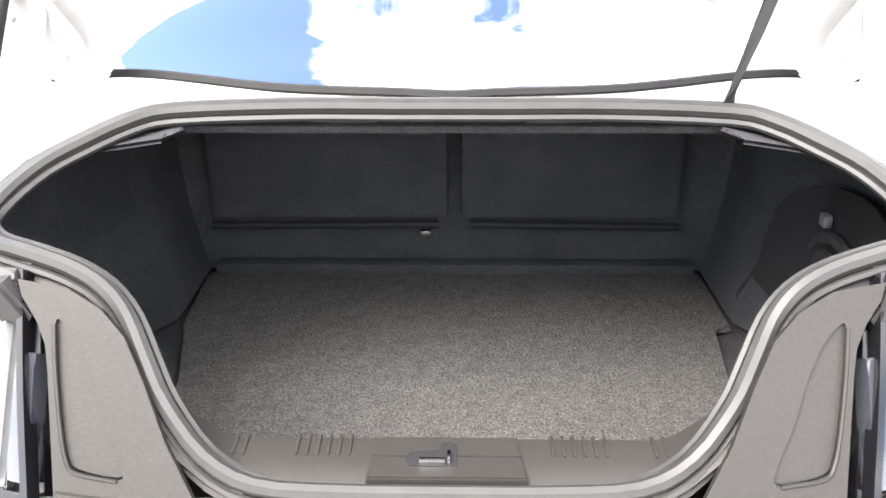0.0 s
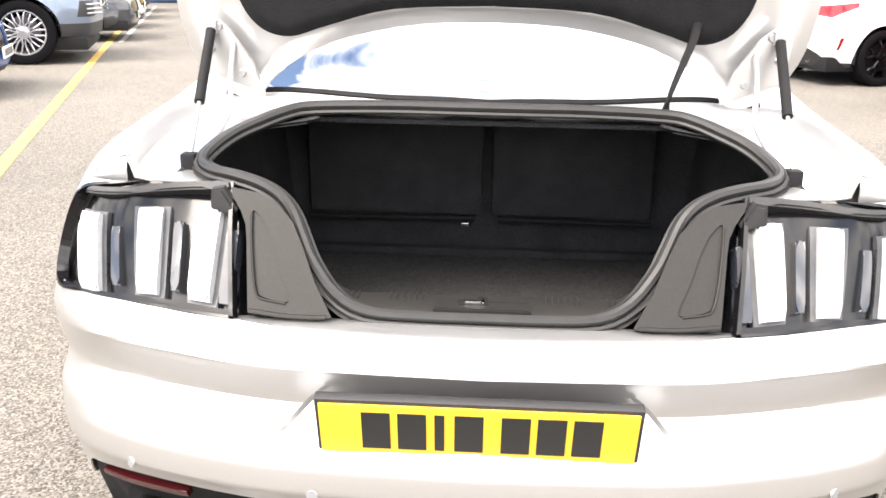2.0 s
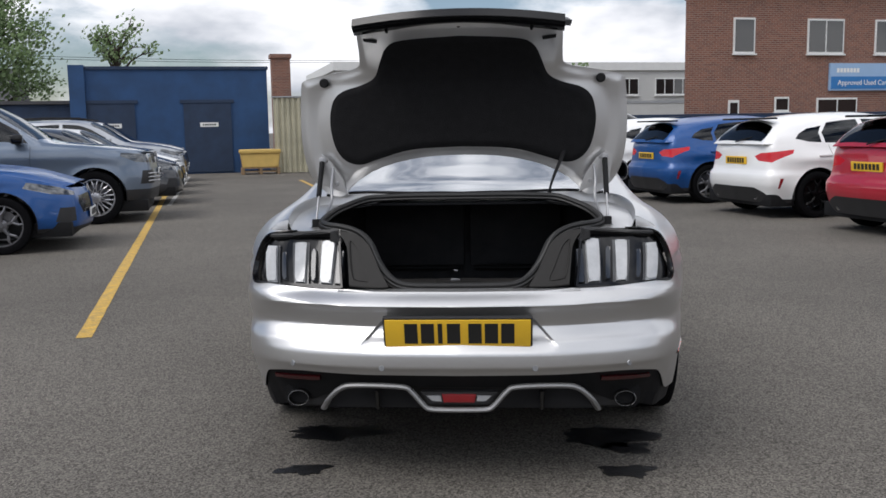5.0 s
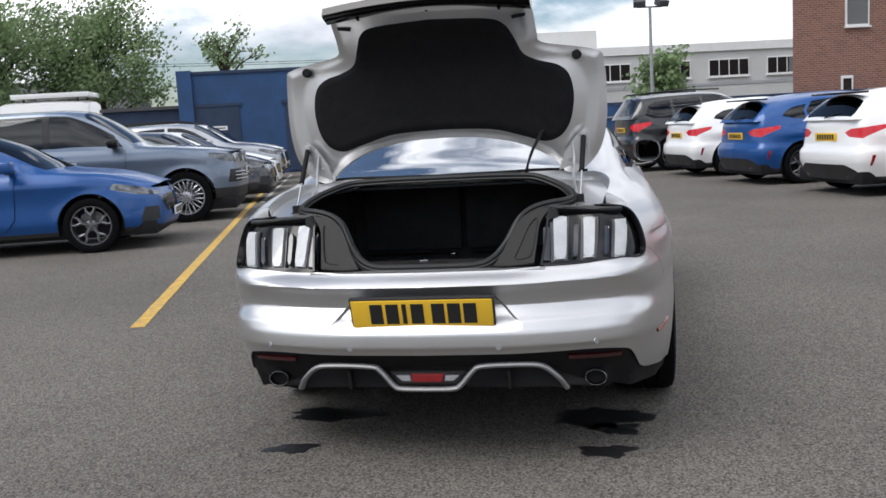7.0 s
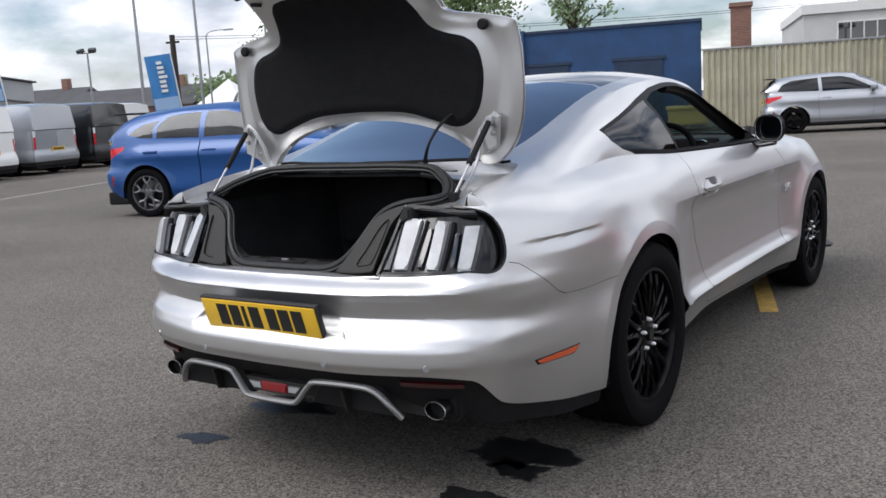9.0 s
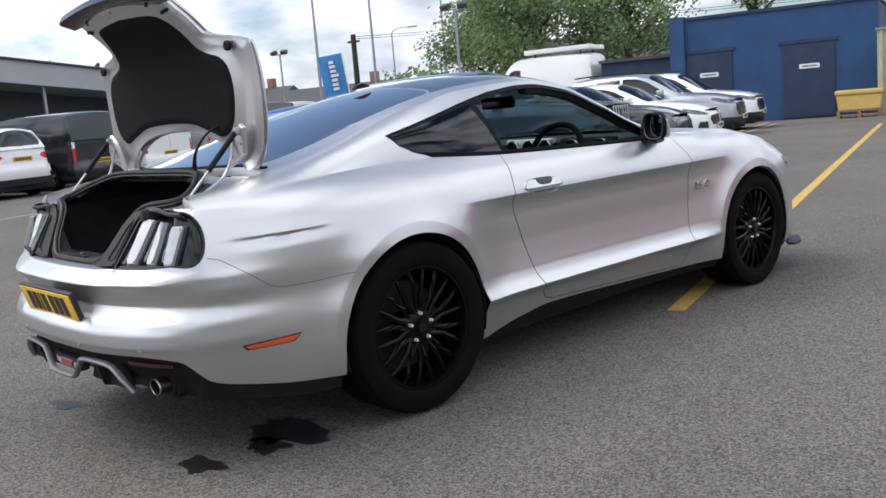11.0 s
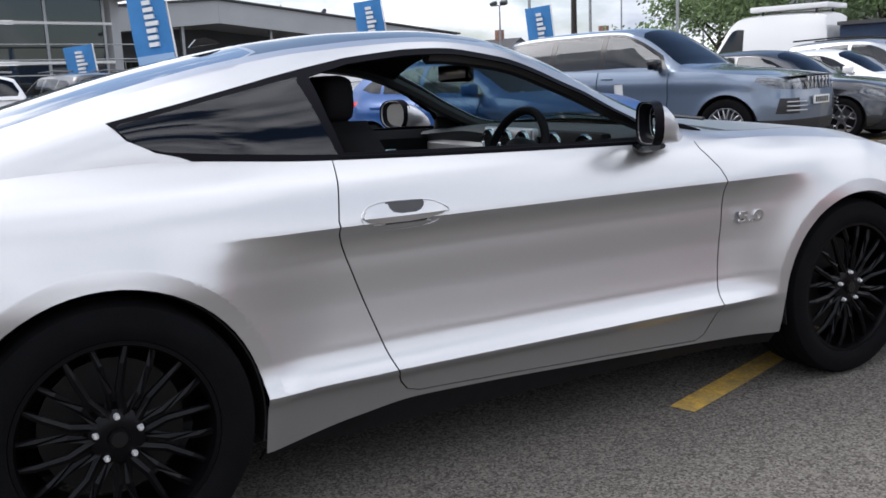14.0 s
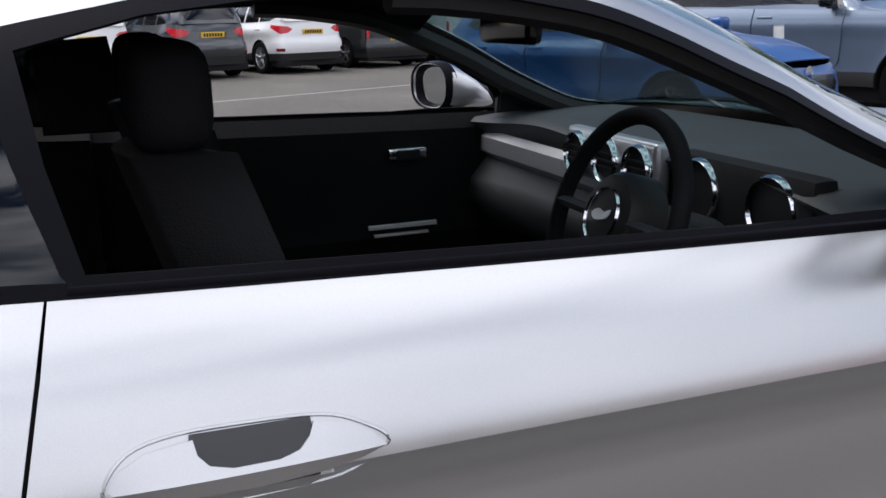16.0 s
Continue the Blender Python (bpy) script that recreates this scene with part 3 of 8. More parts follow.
def skin(s, z):
    """A place on the body's side skin; s runs round the outline, z is the height."""
    s = min(max(s, 0.0), S_END)
    e = 0.01
    tx, ty = OUT_X(min(s + e, S_END)) - OUT_X(max(s - e, 0)), OUT_Y(min(s + e, S_END)) - OUT_Y(max(s - e, 0))
    k = math.hypot(tx, ty)
    d = inset(s, z)
    if s < 1e-6 or s > S_END - 1e-6:
        tx, ty, k = (1.0, 0.0, 1.0) if s < 1 else (-1.0, 0.0, 1.0)
    # flared lips round the wheel openings
    y = OUT_Y(s)
    for yc, zc, r in ((1.117, 0.35, 0.385), (3.841, 0.343, 0.378)):
        q = math.hypot(y - yc, z - zc) - r
        if -0.03 <= q < 0.16:
            # a flat flange round the opening, then a swelling that dies away
            d -= 0.013 if q < 0.046 else 0.013 * (1 - (q - 0.046) / 0.114) ** 2
    # the sharp crease along the door, undercut below
    if 1.38 < y < 3.62 and 0.45 < z < 0.812:
        t = min((0.812 - z) / 0.075, 1.0)
        ends = min(max((y - 1.40) / 0.34, 0.0), 1.0) * min(max((3.58 - y) / 0.36, 0.0), 1.0)
        d += 0.042 * (1 - (1 - t) ** 2.2) * ends * min(max((z - 0.47) / 0.25, 0.0), 1.0)
    # the edge along the door's foot
    if 1.42 < y < 3.46:
        d -= 0.010 * max(0.0, 1 - abs(z - 0.380) / 0.030) * min((y - 1.42) / 0.2, 1.0) * min((3.46 - y) / 0.2, 1.0)
    # the tail's undercut below its shelf
    if s < 1.0 and 0.56 < z < tail_edge(s):
        t = min((tail_edge(s) - z) / 0.08, 1.0)
        d += 0.026 * (1 - (1 - t) ** 1.5) * min((z - 0.56) / 0.05, 1.0) * min(max((1.0 - s) / 0.25, 0.0), 1.0)
    # the slit-like crease behind the tail lamps and the plate's bowl
    if 0.30 < y < 0.78 and s > 0.8:
        g = 0.828 + 0.012 * (y - 0.45) - z
        if g > 0:
            d += 0.016 * min(g / 0.012, 1.0) * max(0.0, 1 - g / 0.05) * max(0.0, 1 - abs(y - 0.53) / 0.22)
    if s < 0.5 and 0.512 < z < 0.69:
        half = 0.362 - max(z - 0.55, 0.0) * 0.96
        side = min(max((half - OUT_X(s)) / (0.014 + 1.6 * max(0.0, 0.56 - z)), 0.0), 1.0)
        rise = min(max((z - 0.525) / 0.05, 0.0), 1.0) * min(max((0.690 - z) / 0.09, 0.0), 1.0)
        d += 0.016 * side * rise
    return Vector((OUT_X(s) - d * ty / k, OUT_Y(s) + d * tx / k, z))


def s_at(x, z):
    """The run on the tail where the skin stands at a distance x from the middle."""
    lo, hi = 0.0, 1.1
    for _ in range(30):
        mid = (lo + hi) / 2
        lo, hi = (mid, hi) if skin(mid, z).x < x else (lo, mid)
    return lo


TOP_Z = curve((0.0, 0.95), (0.92, 0.945), (1.06, 0.958), (1.29, 0.985), (1.62, 1.005), (1.95, 1.015), (2.42, 0.988), (2.9, 0.972), (3.5, 0.958), (3.85, 0.952), (4.17, 0.945), (4.52, 0.915), (4.87, 0.86), (5.13, 0.79), (5.35, 0.74), (5.67, 0.70), (6.08, 0.69))
LOW_Z = curve((0.0, 0.442), (0.56, 0.442), (0.78, 0.425), (0.90, 0.335), (1.06, 0.295), (1.29, 0.262), (1.62, 0.24), (2.2, 0.208), (2.45, 0.245), (2.65, 0.268), (2.87, 0.264), (3.27, 0.249), (3.67, 0.235), (3.9, 0.228), (4.17, 0.225), (4.6, 0.21), (5.13, 0.20), (6.08, 0.20))


def lay_body(u, v):
    """u is the outline's run, v from 0 at the lower edge to 1 at the shoulder."""
    z = LOW_Z(u) + (TOP_Z(u) - LOW_Z(u)) * v
    return skin(u, z)


def uv_sz(s, z):
    return (s, (z - LOW_Z(s)) / (TOP_Z(s) - LOW_Z(s)))


def uv_yz(y, z):
    return uv_sz(s_of_y(y), z)


def disc_outline(yc, zc, r, n=40):
    return [uv_yz(yc + r * math.cos(2 * math.pi * i / n), zc + r * math.sin(2 * math.pi * i / n)) for i in range(n)]


body_sheet = sheet(steps(0, S_END, 280), steps(0, 1, 96))
REAR_HUB, FRONT_HUB = (1.117, 0.350), (3.841, 0.343)
arch_r = [uv_yz(REAR_HUB[0] - 0.385, -0.2)] + [uv_yz(REAR_HUB[0] + 0.385 * math.cos(a), REAR_HUB[1] + 0.385 * math.sin(a)) for a in steps(math.pi, 0, 30)] + [uv_yz(REAR_HUB[0] + 0.385, -0.2)]
arch_f = [uv_yz(FRONT_HUB[0] - 0.378, -0.2)] + [uv_yz(FRONT_HUB[0] + 0.378 * math.cos(a), FRONT_HUB[1] + 0.378 * math.sin(a)) for a in steps(math.pi, 0, 30)] + [uv_yz(FRONT_HUB[0] + 0.378, -0.2)]
door_line = [uv_yz(y, z) for y, z in ((1.792, 1.05), (1.765, 0.93), (1.742, 0.83), (1.747, 0.79), (1.80, 0.64), (1.85, 0.50), (1.888, 0.39), (1.915, 0.33), (1.94, 0.30), (1.985, 0.286), (2.20, 0.278), (2.60, 0.262), (3.00, 0.246), (3.09, 0.243), (3.125, 0.262), (3.15, 0.32), (3.163, 0.36), (3.160, 0.40), (3.172, 0.50), (3.192, 0.65), (3.196, 0.74), (3.188, 0.80), (3.16, 0.86), (3.10, 0.93), (3.07, 1.05))]
door_in = grown(door_line, -0.0045)
lamp_line = round_poly([uv_sz(u, z) for u, z in ((s_at(0.424, 0.741), 0.741), (s_at(0.436, 0.74), 0.740), (s_at(0.55, 0.74), 0.740), (s_of_x(0.67), 0.746), (0.850, 0.748), (0.918, 0.775), (0.938, 0.840), (0.926, 0.895), (0.882, 0.932), (s_at(0.64, 0.945), 0.948), (s_at(0.56, 0.945), 0.952), (s_at(0.460, 0.945), 0.953), (s_at(0.452, 0.94), 0.948), (s_at(0.438, 0.84), 0.84), (s_at(0.426, 0.76), 0.76))], 4)
boot_gap = [(-0.01, uv_sz(0, 0.735)[1]), (s_of_x(0.30), uv_sz(s_of_x(0.3), 0.735)[1])] + [uv_sz(s_at(x, z), z) for x, z in ((0.440, 0.742), (0.452, 0.84), (0.466, 0.94))] + [(s_at(0.466, 0.94), 1.1), (-0.01, 1.1)]
bump_top = [(0.262, 0.775), (0.30, 0.765), (0.38, 0.71), (0.46, 0.65), (0.50, 0.635), (0.62, 0.632), (0.80, 0.640)]
bump_cut = [uv_yz(y, z) for y, z in bump_top] + [uv_yz(y - 0.0010, z - 0.0018) for y, z in reversed(bump_top)]
bowl_out = [(-0.01, 0.690), (0.228, 0.690), (0.362, 0.55), (0.362, 0.512), (-0.01, 0.512)]
bowl_in = [(-0.01, 0.650), (0.252, 0.650), (0.348, 0.55), (0.348, 0.512), (-0.01, 0.512)]
bowls = [[uv_sz(s_of_x(x) if x > 0 else -0.01, z) for x, z in line] for line in (bowl_out, bowl_in)]
crease = [uv_yz(y, 0.812) for y in steps(1.36, 3.64, 24)]
foot_edge = [uv_yz(y, 0.380) for y in steps(1.45, 3.44, 20)]
slit_line = [uv_yz(y, 0.828 + 0.012 * (y - 0.45)) for y in steps(0.31, 0.76, 8)]
tail_line = [uv_sz(u, tail_edge(u)) for u in steps(-0.01, 1.0, 18)]
flanges = [[uv_yz(yc + (r + 0.046) * math.cos(a), zc + (r + 0.046) * math.sin(a)) for a in steps(0.1, math.pi - 0.1, 36)] for yc, zc, r in ((1.117, 0.35, 0.385), (3.841, 0.343, 0.378))]
for line in (*flanges, crease, foot_edge, tail_line, slit_line):
    cut(body_sheet, line, False)
for line in (arch_r, arch_f, door_line, door_in, lamp_line, boot_gap, bump_cut, *bowls):
    cut(body_sheet, line)
body_bits = regions(body_sheet, [("gap", boot_gap), ("gap", arch_r), ("gap", arch_f), ("gap", lamp_line), ("gap", bump_cut), ("door", door_in), ("gap", door_line)], "shell", lay_body)
left_door = mirrored(body_bits["door"])
door_r = part("door", body_bits["door"], SILVER, car, thick=0.003, sharp=24)
door_l = part("door", left_door, SILVER, car, thick=0.003, sharp=24)

# ---- upper body: bonnet, windscreen, roof, rear window, haunches ----
MID_Z = curve((0.20, 0.97), (0.50, 1.046), (0.53, 1.054), (0.72, 1.096), (0.95, 1.160), (1.25, 1.243), (1.55, 1.310), (1.80, 1.352), (2.05, 1.376), (2.30, 1.381), (2.50, 1.366), (2.68, 1.325), (3.0, 1.165), (3.27, 1.022), (3.33, 1.003), (3.7, 0.985), (4.15, 0.915), (4.45, 0.830), (4.60, 0.765))
RAIL_X = curve((0.20, 0.545), (0.50, 0.555), (0.66, 0.56), (0.9, 0.585), (1.25, 0.595), (1.70, 0.580), (2.20, 0.570), (2.55, 0.590), (2.90, 0.655), (3.20, 0.725), (3.33, 0.74), (3.8, 0.70), (4.3, 0.60), (4.60, 0.50))
RAIL_Z = curve((0.20, 0.930), (0.30, 0.950), (0.40, 0.975), (0.50, 1.002), (0.66, 1.035), (0.9, 1.092), (1.25, 1.190), (1.55, 1.258), (1.80, 1.295), (2.20, 1.318), (2.45, 1.288), (2.70, 1.190), (2.95, 1.062), (3.15, 0.988), (3.30, 0.972), (3.8, 0.955), (4.3, 0.865), (4.60, 0.760))
BULGE = curve((0.20, 0.026), (0.25, 0.036), (0.32, 0.038), (0.45, 0.034), (0.66, 0.026), (1.2, 0.035), (1.8, 0.03), (2.6, 0.022), (3.1, 0.01), (3.4, 0.0), (4.6, 0.0))


def lay_top(y, q):
    """q from 0 at the shoulder over 0.5 at the roof's rail to 1 in the middle."""
    a = lay_body(s_of_y(y), 1.0)
    r = Vector((RAIL_X(y), y, RAIL_Z(y)))
    if q < 0.5:
        t = q * 2
        p = a.lerp(r, t)
        side = Vector((r.z - a.z, 0, a.x - r.x)).normalized()
        return p + side * (BULGE(y) * 4 * t * (1 - t))
    t = (q - 0.5) * 2
    x = r.x * (1 - t)
    return Vector((x, y, r.z + (MID_Z(y) - r.z) * (1 - (1 - t) ** 2.2)))


def top_uv(y, z):
    lo, hi = 0.0, 0.5
    if lay_top(y, 0.0).z > z:
        return (y, -0.02)
    for _ in range(30):
        mid = (lo + hi) / 2
        lo, hi = (mid, hi) if lay_top(y, mid).z < z else (lo, mid)
    return (y, lo)


def top_xy(x, y):
    return (y, 1 - 0.5 * x / RAIL_X(y))


def foot(x):
    return 0.535 + 0.16 * (x / 0.5) ** 2


def top_x(x, y):
    """The sheet's place over a point of the plan."""
    lo, hi = 0.0, 1.0
    for _ in range(30):
        mid = (lo + hi) / 2
        lo, hi = (mid, hi) if lay_top(y, mid).x > x else (lo, mid)
    return (y, lo)


# gutter round the boot's opening: inner and outer edge
GUT_IN = [(0.454, 0.258, 0.944), (0.505, 0.280, 0.947), (0.540, 0.328, 0.954), (0.534, 0.373, 0.972), (0.505, 0.418, 0.995), (0.463, 0.453, 1.013), (0.405, 0.488, 1.031), (0.30, 0.510, 1.041), (0.15, 0.513, 1.043), (0.0, 0.512, 1.043)]
GUT_OUT = [(0.662, 0.262), (0.667, 0.290), (0.672, 0.345), (0.676, 0.420), (0.672, 0.520), (0.645, 0.615), (0.585, 0.668), (0.470, 0.660), (0.235, 0.560), (0.0, 0.526)]
FENDER_END = [(0.662, 0.262), (0.705, 0.252), (0.750, 0.242), (0.785, 0.232)]
gut_line = []
for p in smooth_line([(x, y, 0) for x, y in GUT_OUT], 4):
    q = max(p.y, 0.225)
    gut_line.append(lay_top(*top_x(p.x, q)))
top_sheet = sheet([OUT_Y(s) for s in steps(0, S_END, 280) if 0.212 < OUT_Y(s) < 4.58], steps(0, 1, 44))
window_line = [top_uv(y, z) for y, z in ((1.195, 1.122), (1.24, 1.075), (1.31, 1.040), (1.37, 1.024), (1.43, 0.90), (1.60, 0.90), (1.745, 0.90), (1.80, 0.90), (2.20, 0.90), (2.60, 0.90), (3.00, 0.90), (2.90, 1.045), (2.75, 1.136), (2.60, 1.208), (2.45, 1.263), (2.28, 1.294), (2.10, 1.295), (1.90, 1.274), (1.66, 1.226), (1.40, 1.166))]
quarter_line = [top_uv(y, z) for y, z in round_poly(((1.222, 1.114), (1.252, 1.075), (1.32, 1.044), (1.42, 1.032), (1.56, 1.020), (1.785, 1.003), (1.794, 1.010), (1.764, 1.10), (1.730, 1.205), (1.712, 1.218), (1.42, 1.157), (1.30, 1.130)), 4)]
open_line = [top_uv(y, z) for y, z in ((1.818, 1.006), (2.20, 0.994), (2.60, 0.982), (2.95, 0.977), (2.875, 1.045), (2.73, 1.128), (2.585, 1.196), (2.435, 1.248), (2.28, 1.275), (2.10, 1.276), (1.90, 1.255), (1.768, 1.222), (1.790, 1.11))]
rear_glass = [top_xy(x, foot(x)) for x in steps(-0.02, 0.47, 8)] + [top_xy(x, y) for x, y in ((0.492, 0.71), (0.512, 0.76), (0.520, 0.82), (0.528, 1.0), (0.512, 1.35), (0.495, 1.62), (0.45, 1.665), (-0.02, 1.70))]
foot_gap = [top_x(p.x, p.y) for p in gut_line[:-1]] + [(gut_line[-1].y, 1.02), (0.10, 1.02), (0.10, -0.05), (0.222, -0.05)] + [top_x(x, y) for x, y in FENDER_END[:0:-1]]
roof_line = [top_xy(x, y) for x, y in ((-0.02, 1.715), (0.45, 1.680), (0.495, 1.640), (0.497, 1.70), (0.485, 2.2), (0.495, 2.42), (0.45, 2.50), (-0.02, 2.56))]
screen_line = [top_xy(x, y) for x, y in ((-0.02, 2.575), (0.45, 2.515), (0.525, 2.48), (0.575, 2.66), (0.64, 2.98), (0.685, 3.20), (0.66, 3.26), (0.40, 3.30), (-0.02, 3.31))]
bonnet_gap = [top_xy(x, y) for x, y in ((-0.02, 3.318), (0.40, 3.308), (0.69, 3.262), (0.72, 3.30), (0.722, 3.42), (0.66, 3.9), (0.56, 4.38), (0.50, 4.52), (0.493, 4.52), (0.553, 4.38), (0.653, 3.9), (0.715, 3.43), (0.70, 3.36), (0.40, 3.365), (-0.02, 3.375))]
for line in (foot_gap, window_line, quarter_line, open_line, rear_glass, roof_line, screen_line, bonnet_gap):
    cut(top_sheet, line)
top_bits = regions(top_sheet, [("gap", foot_gap), ("pane", quarter_line), ("open", open_line), ("frame", window_line), ("rear_glass", rear_glass), ("roof", roof_line), ("screen", screen_line), ("cowl", bonnet_gap)], "top", lay_top)
top_bits.pop("open").free()
pane_l, frame_l = mirrored(top_bits["pane"]), mirrored(top_bits["frame"])
part("body_shell", both(joined(body_bits["shell"], top_bits["top"])), SILVER, car, "silver body shell", thick=0.003, sharp=22)
part("roof_panel", both(top_bits["roof"]), BLACK_PAINT, car, "gloss black roof panel mirroring the sky", thick=0.006)
part("rear_window", both(top_bits["rear_glass"]), REAR_GLASS, car, "smoked rear window", thick=0.004)
part("windscreen", both(top_bits["screen"]), SCREEN_GLASS, car, "clear windscreen", thick=0.004)
part("cowl", both(top_bits["cowl"]), BLACK_PLASTIC, car, thick=0.006)
for bits in ((top_bits["pane"], top_bits["frame"]), (pane_l, frame_l)):
    part("quarter_window", bits[0], QUARTER_GLASS, car, "dark tinted quarter window", thick=0.004)
    part("window_frame", bits[1], SATIN_BLACK, car, "black window surround", thick=0.004)
for ob in car.children:
    if ob.name.split(".")[0] in ("rear_window", "windscreen", "quarter_window"):
        ob.visible_shadow = False

for side in (1, -1):
    for (yc, zc), rr, wd, xx in ((REAR_HUB, 0.351, 0.275, 0.795), (FRONT_HUB, 0.343, 0.255, 0.785)):
        wheel(car, pose(side * xx, yc, rr, 0, 0, 0 if side > 0 else 180), rr, wd, 0.253, 10, WHEEL_BLACK, "twin", NUT, GLOSS_BLACK)


# ---- coupe: tail lamps, bumper, plate ----
def on_skin(s, z, off):
    """A place off the body's skin by so much along its outward normal."""
    p = skin(s, z)
    n = (skin(s + 0.01, z) - skin(s - 0.01, z)).cross(skin(s, z + 0.01) - skin(s, z - 0.01))
    n.normalize()
    way = Vector((OUT_Y(s + 0.02) - OUT_Y(max(s - 0.02, 0)), OUT_X(max(s - 0.02, 0)) - OUT_X(s + 0.02), 0))
    if n.dot(way) < 0:
        n = -n
    return p + n * off


def pad(corners, low, high, n=6, m=6, bevel=0.0, bm=None):
    """A piece laid on the skin between four (s, z) corners, from one height off the skin to another."""
    bm = bm or bmesh.new()
    (a, b, c, d) = corners
    grids = []
    for off in (low, high):
        g = []
        for i in range(n + 1):
            t = i / n
            row = []
            for j in range(m + 1):
                q = j / m
                s = (a[0] * (1 - t) + b[0] * t) * (1 - q) + (d[0] * (1 - t) + c[0] * t) * q
                z = (a[1] * (1 - t) + b[1] * t) * (1 - q) + (d[1] * (1 - t) + c[1] * t) * q
                row.append(bm.verts.new(on_skin(s, z, off)))
            g.append(row)
        grids.append(g)
    lo, hi = grids
    for g, turn in ((lo, True), (hi, False)):
        for i in range(n):
            for j in range(m):
                f = (g[i][j], g[i + 1][j], g[i + 1][j + 1], g[i][j + 1])
                bm.faces.new(f[::-1] if turn else f)
    edge = [(i, 0) for i in range(n)] + [(n, j) for j in range(m)] + [(i, m) for i in range(n, 0, -1)] + [(0, j) for j in range(m, 0, -1)]
    rim = []
    for k, (i, j) in enumerate(edge):
        i2, j2 = edge[(k + 1) % len(edge)]
        bm.faces.new((lo[i][j], lo[i2][j2], hi[i2][j2], hi[i][j]))
        rim.append((hi[i][j], hi[i2][j2]))
    if bevel:
        es = [e for e in (bm.edges.get(p) for p in rim) if e]
        bmesh.ops.bevel(bm, geom=es, offset=bevel, segments=2, affect="EDGES")
    return bm


lamp_out, lamp_rim = grown(lamp_line, -0.001), grown(lamp_line, -0.010)
bed_sheet, rim_sheet = sheet(steps(0.40, 0.97, 40), steps(0.5, 1.0, 30)), sheet(steps(0.40, 0.97, 40), steps(0.5, 1.0, 30))
cut(bed_sheet, lamp_out)
cut(rim_sheet, lamp_out)
cut(rim_sheet, lamp_rim)


def lay_lamp(off):
    return lambda u, v: on_skin(u, LOW_Z(u) + (TOP_Z(u) - LOW_Z(u)) * v, off)


lamp_bits = {"bed": regions(bed_sheet, [("bed", lamp_out)], "gap", lay_lamp(-0.026))["bed"],
             "bezel": regions(rim_sheet, [("gap", lamp_rim), ("bezel", lamp_out)], "gap", lay_lamp(0.003))["bezel"]}
lamp_beds = {1: (lamp_bits["bed"], lamp_bits["bezel"]), -1: (mirrored(lamp_bits["bed"]), mirrored(lamp_bits["bezel"]))}
LENS = material("lamp_lens", (0.48, 0.49, 0.50), rough=0.22, coat=1.0, vary=0.18, scale=26.0, fine=0.06, fine_scale=300.0)
LENS_SIDE = material("lamp_lens_side", (0.07, 0.072, 0.076), rough=0.2, coat=0.4, vary=0.5, scale=18.0)
LENS_DARK = material("lamp_lens_dark", (0.022, 0.025, 0.032), rough=0.12, coat=0.8)


def x_pad(x0, x1, x2, x3, z0, z1, low, high, n, m, bevel, side):
    """A piece on the tail's skin: x0 to x1 at its foot, x2 to x3 at its top."""
    bm = pad(((s_at(x0, z0), z0), (s_at(x1, z0), z0), (s_at(x3, z1), z1), (s_at(x2, z1), z1)), low, high, n, m, bevel)
    return bm if side > 0 else mirrored(bm)


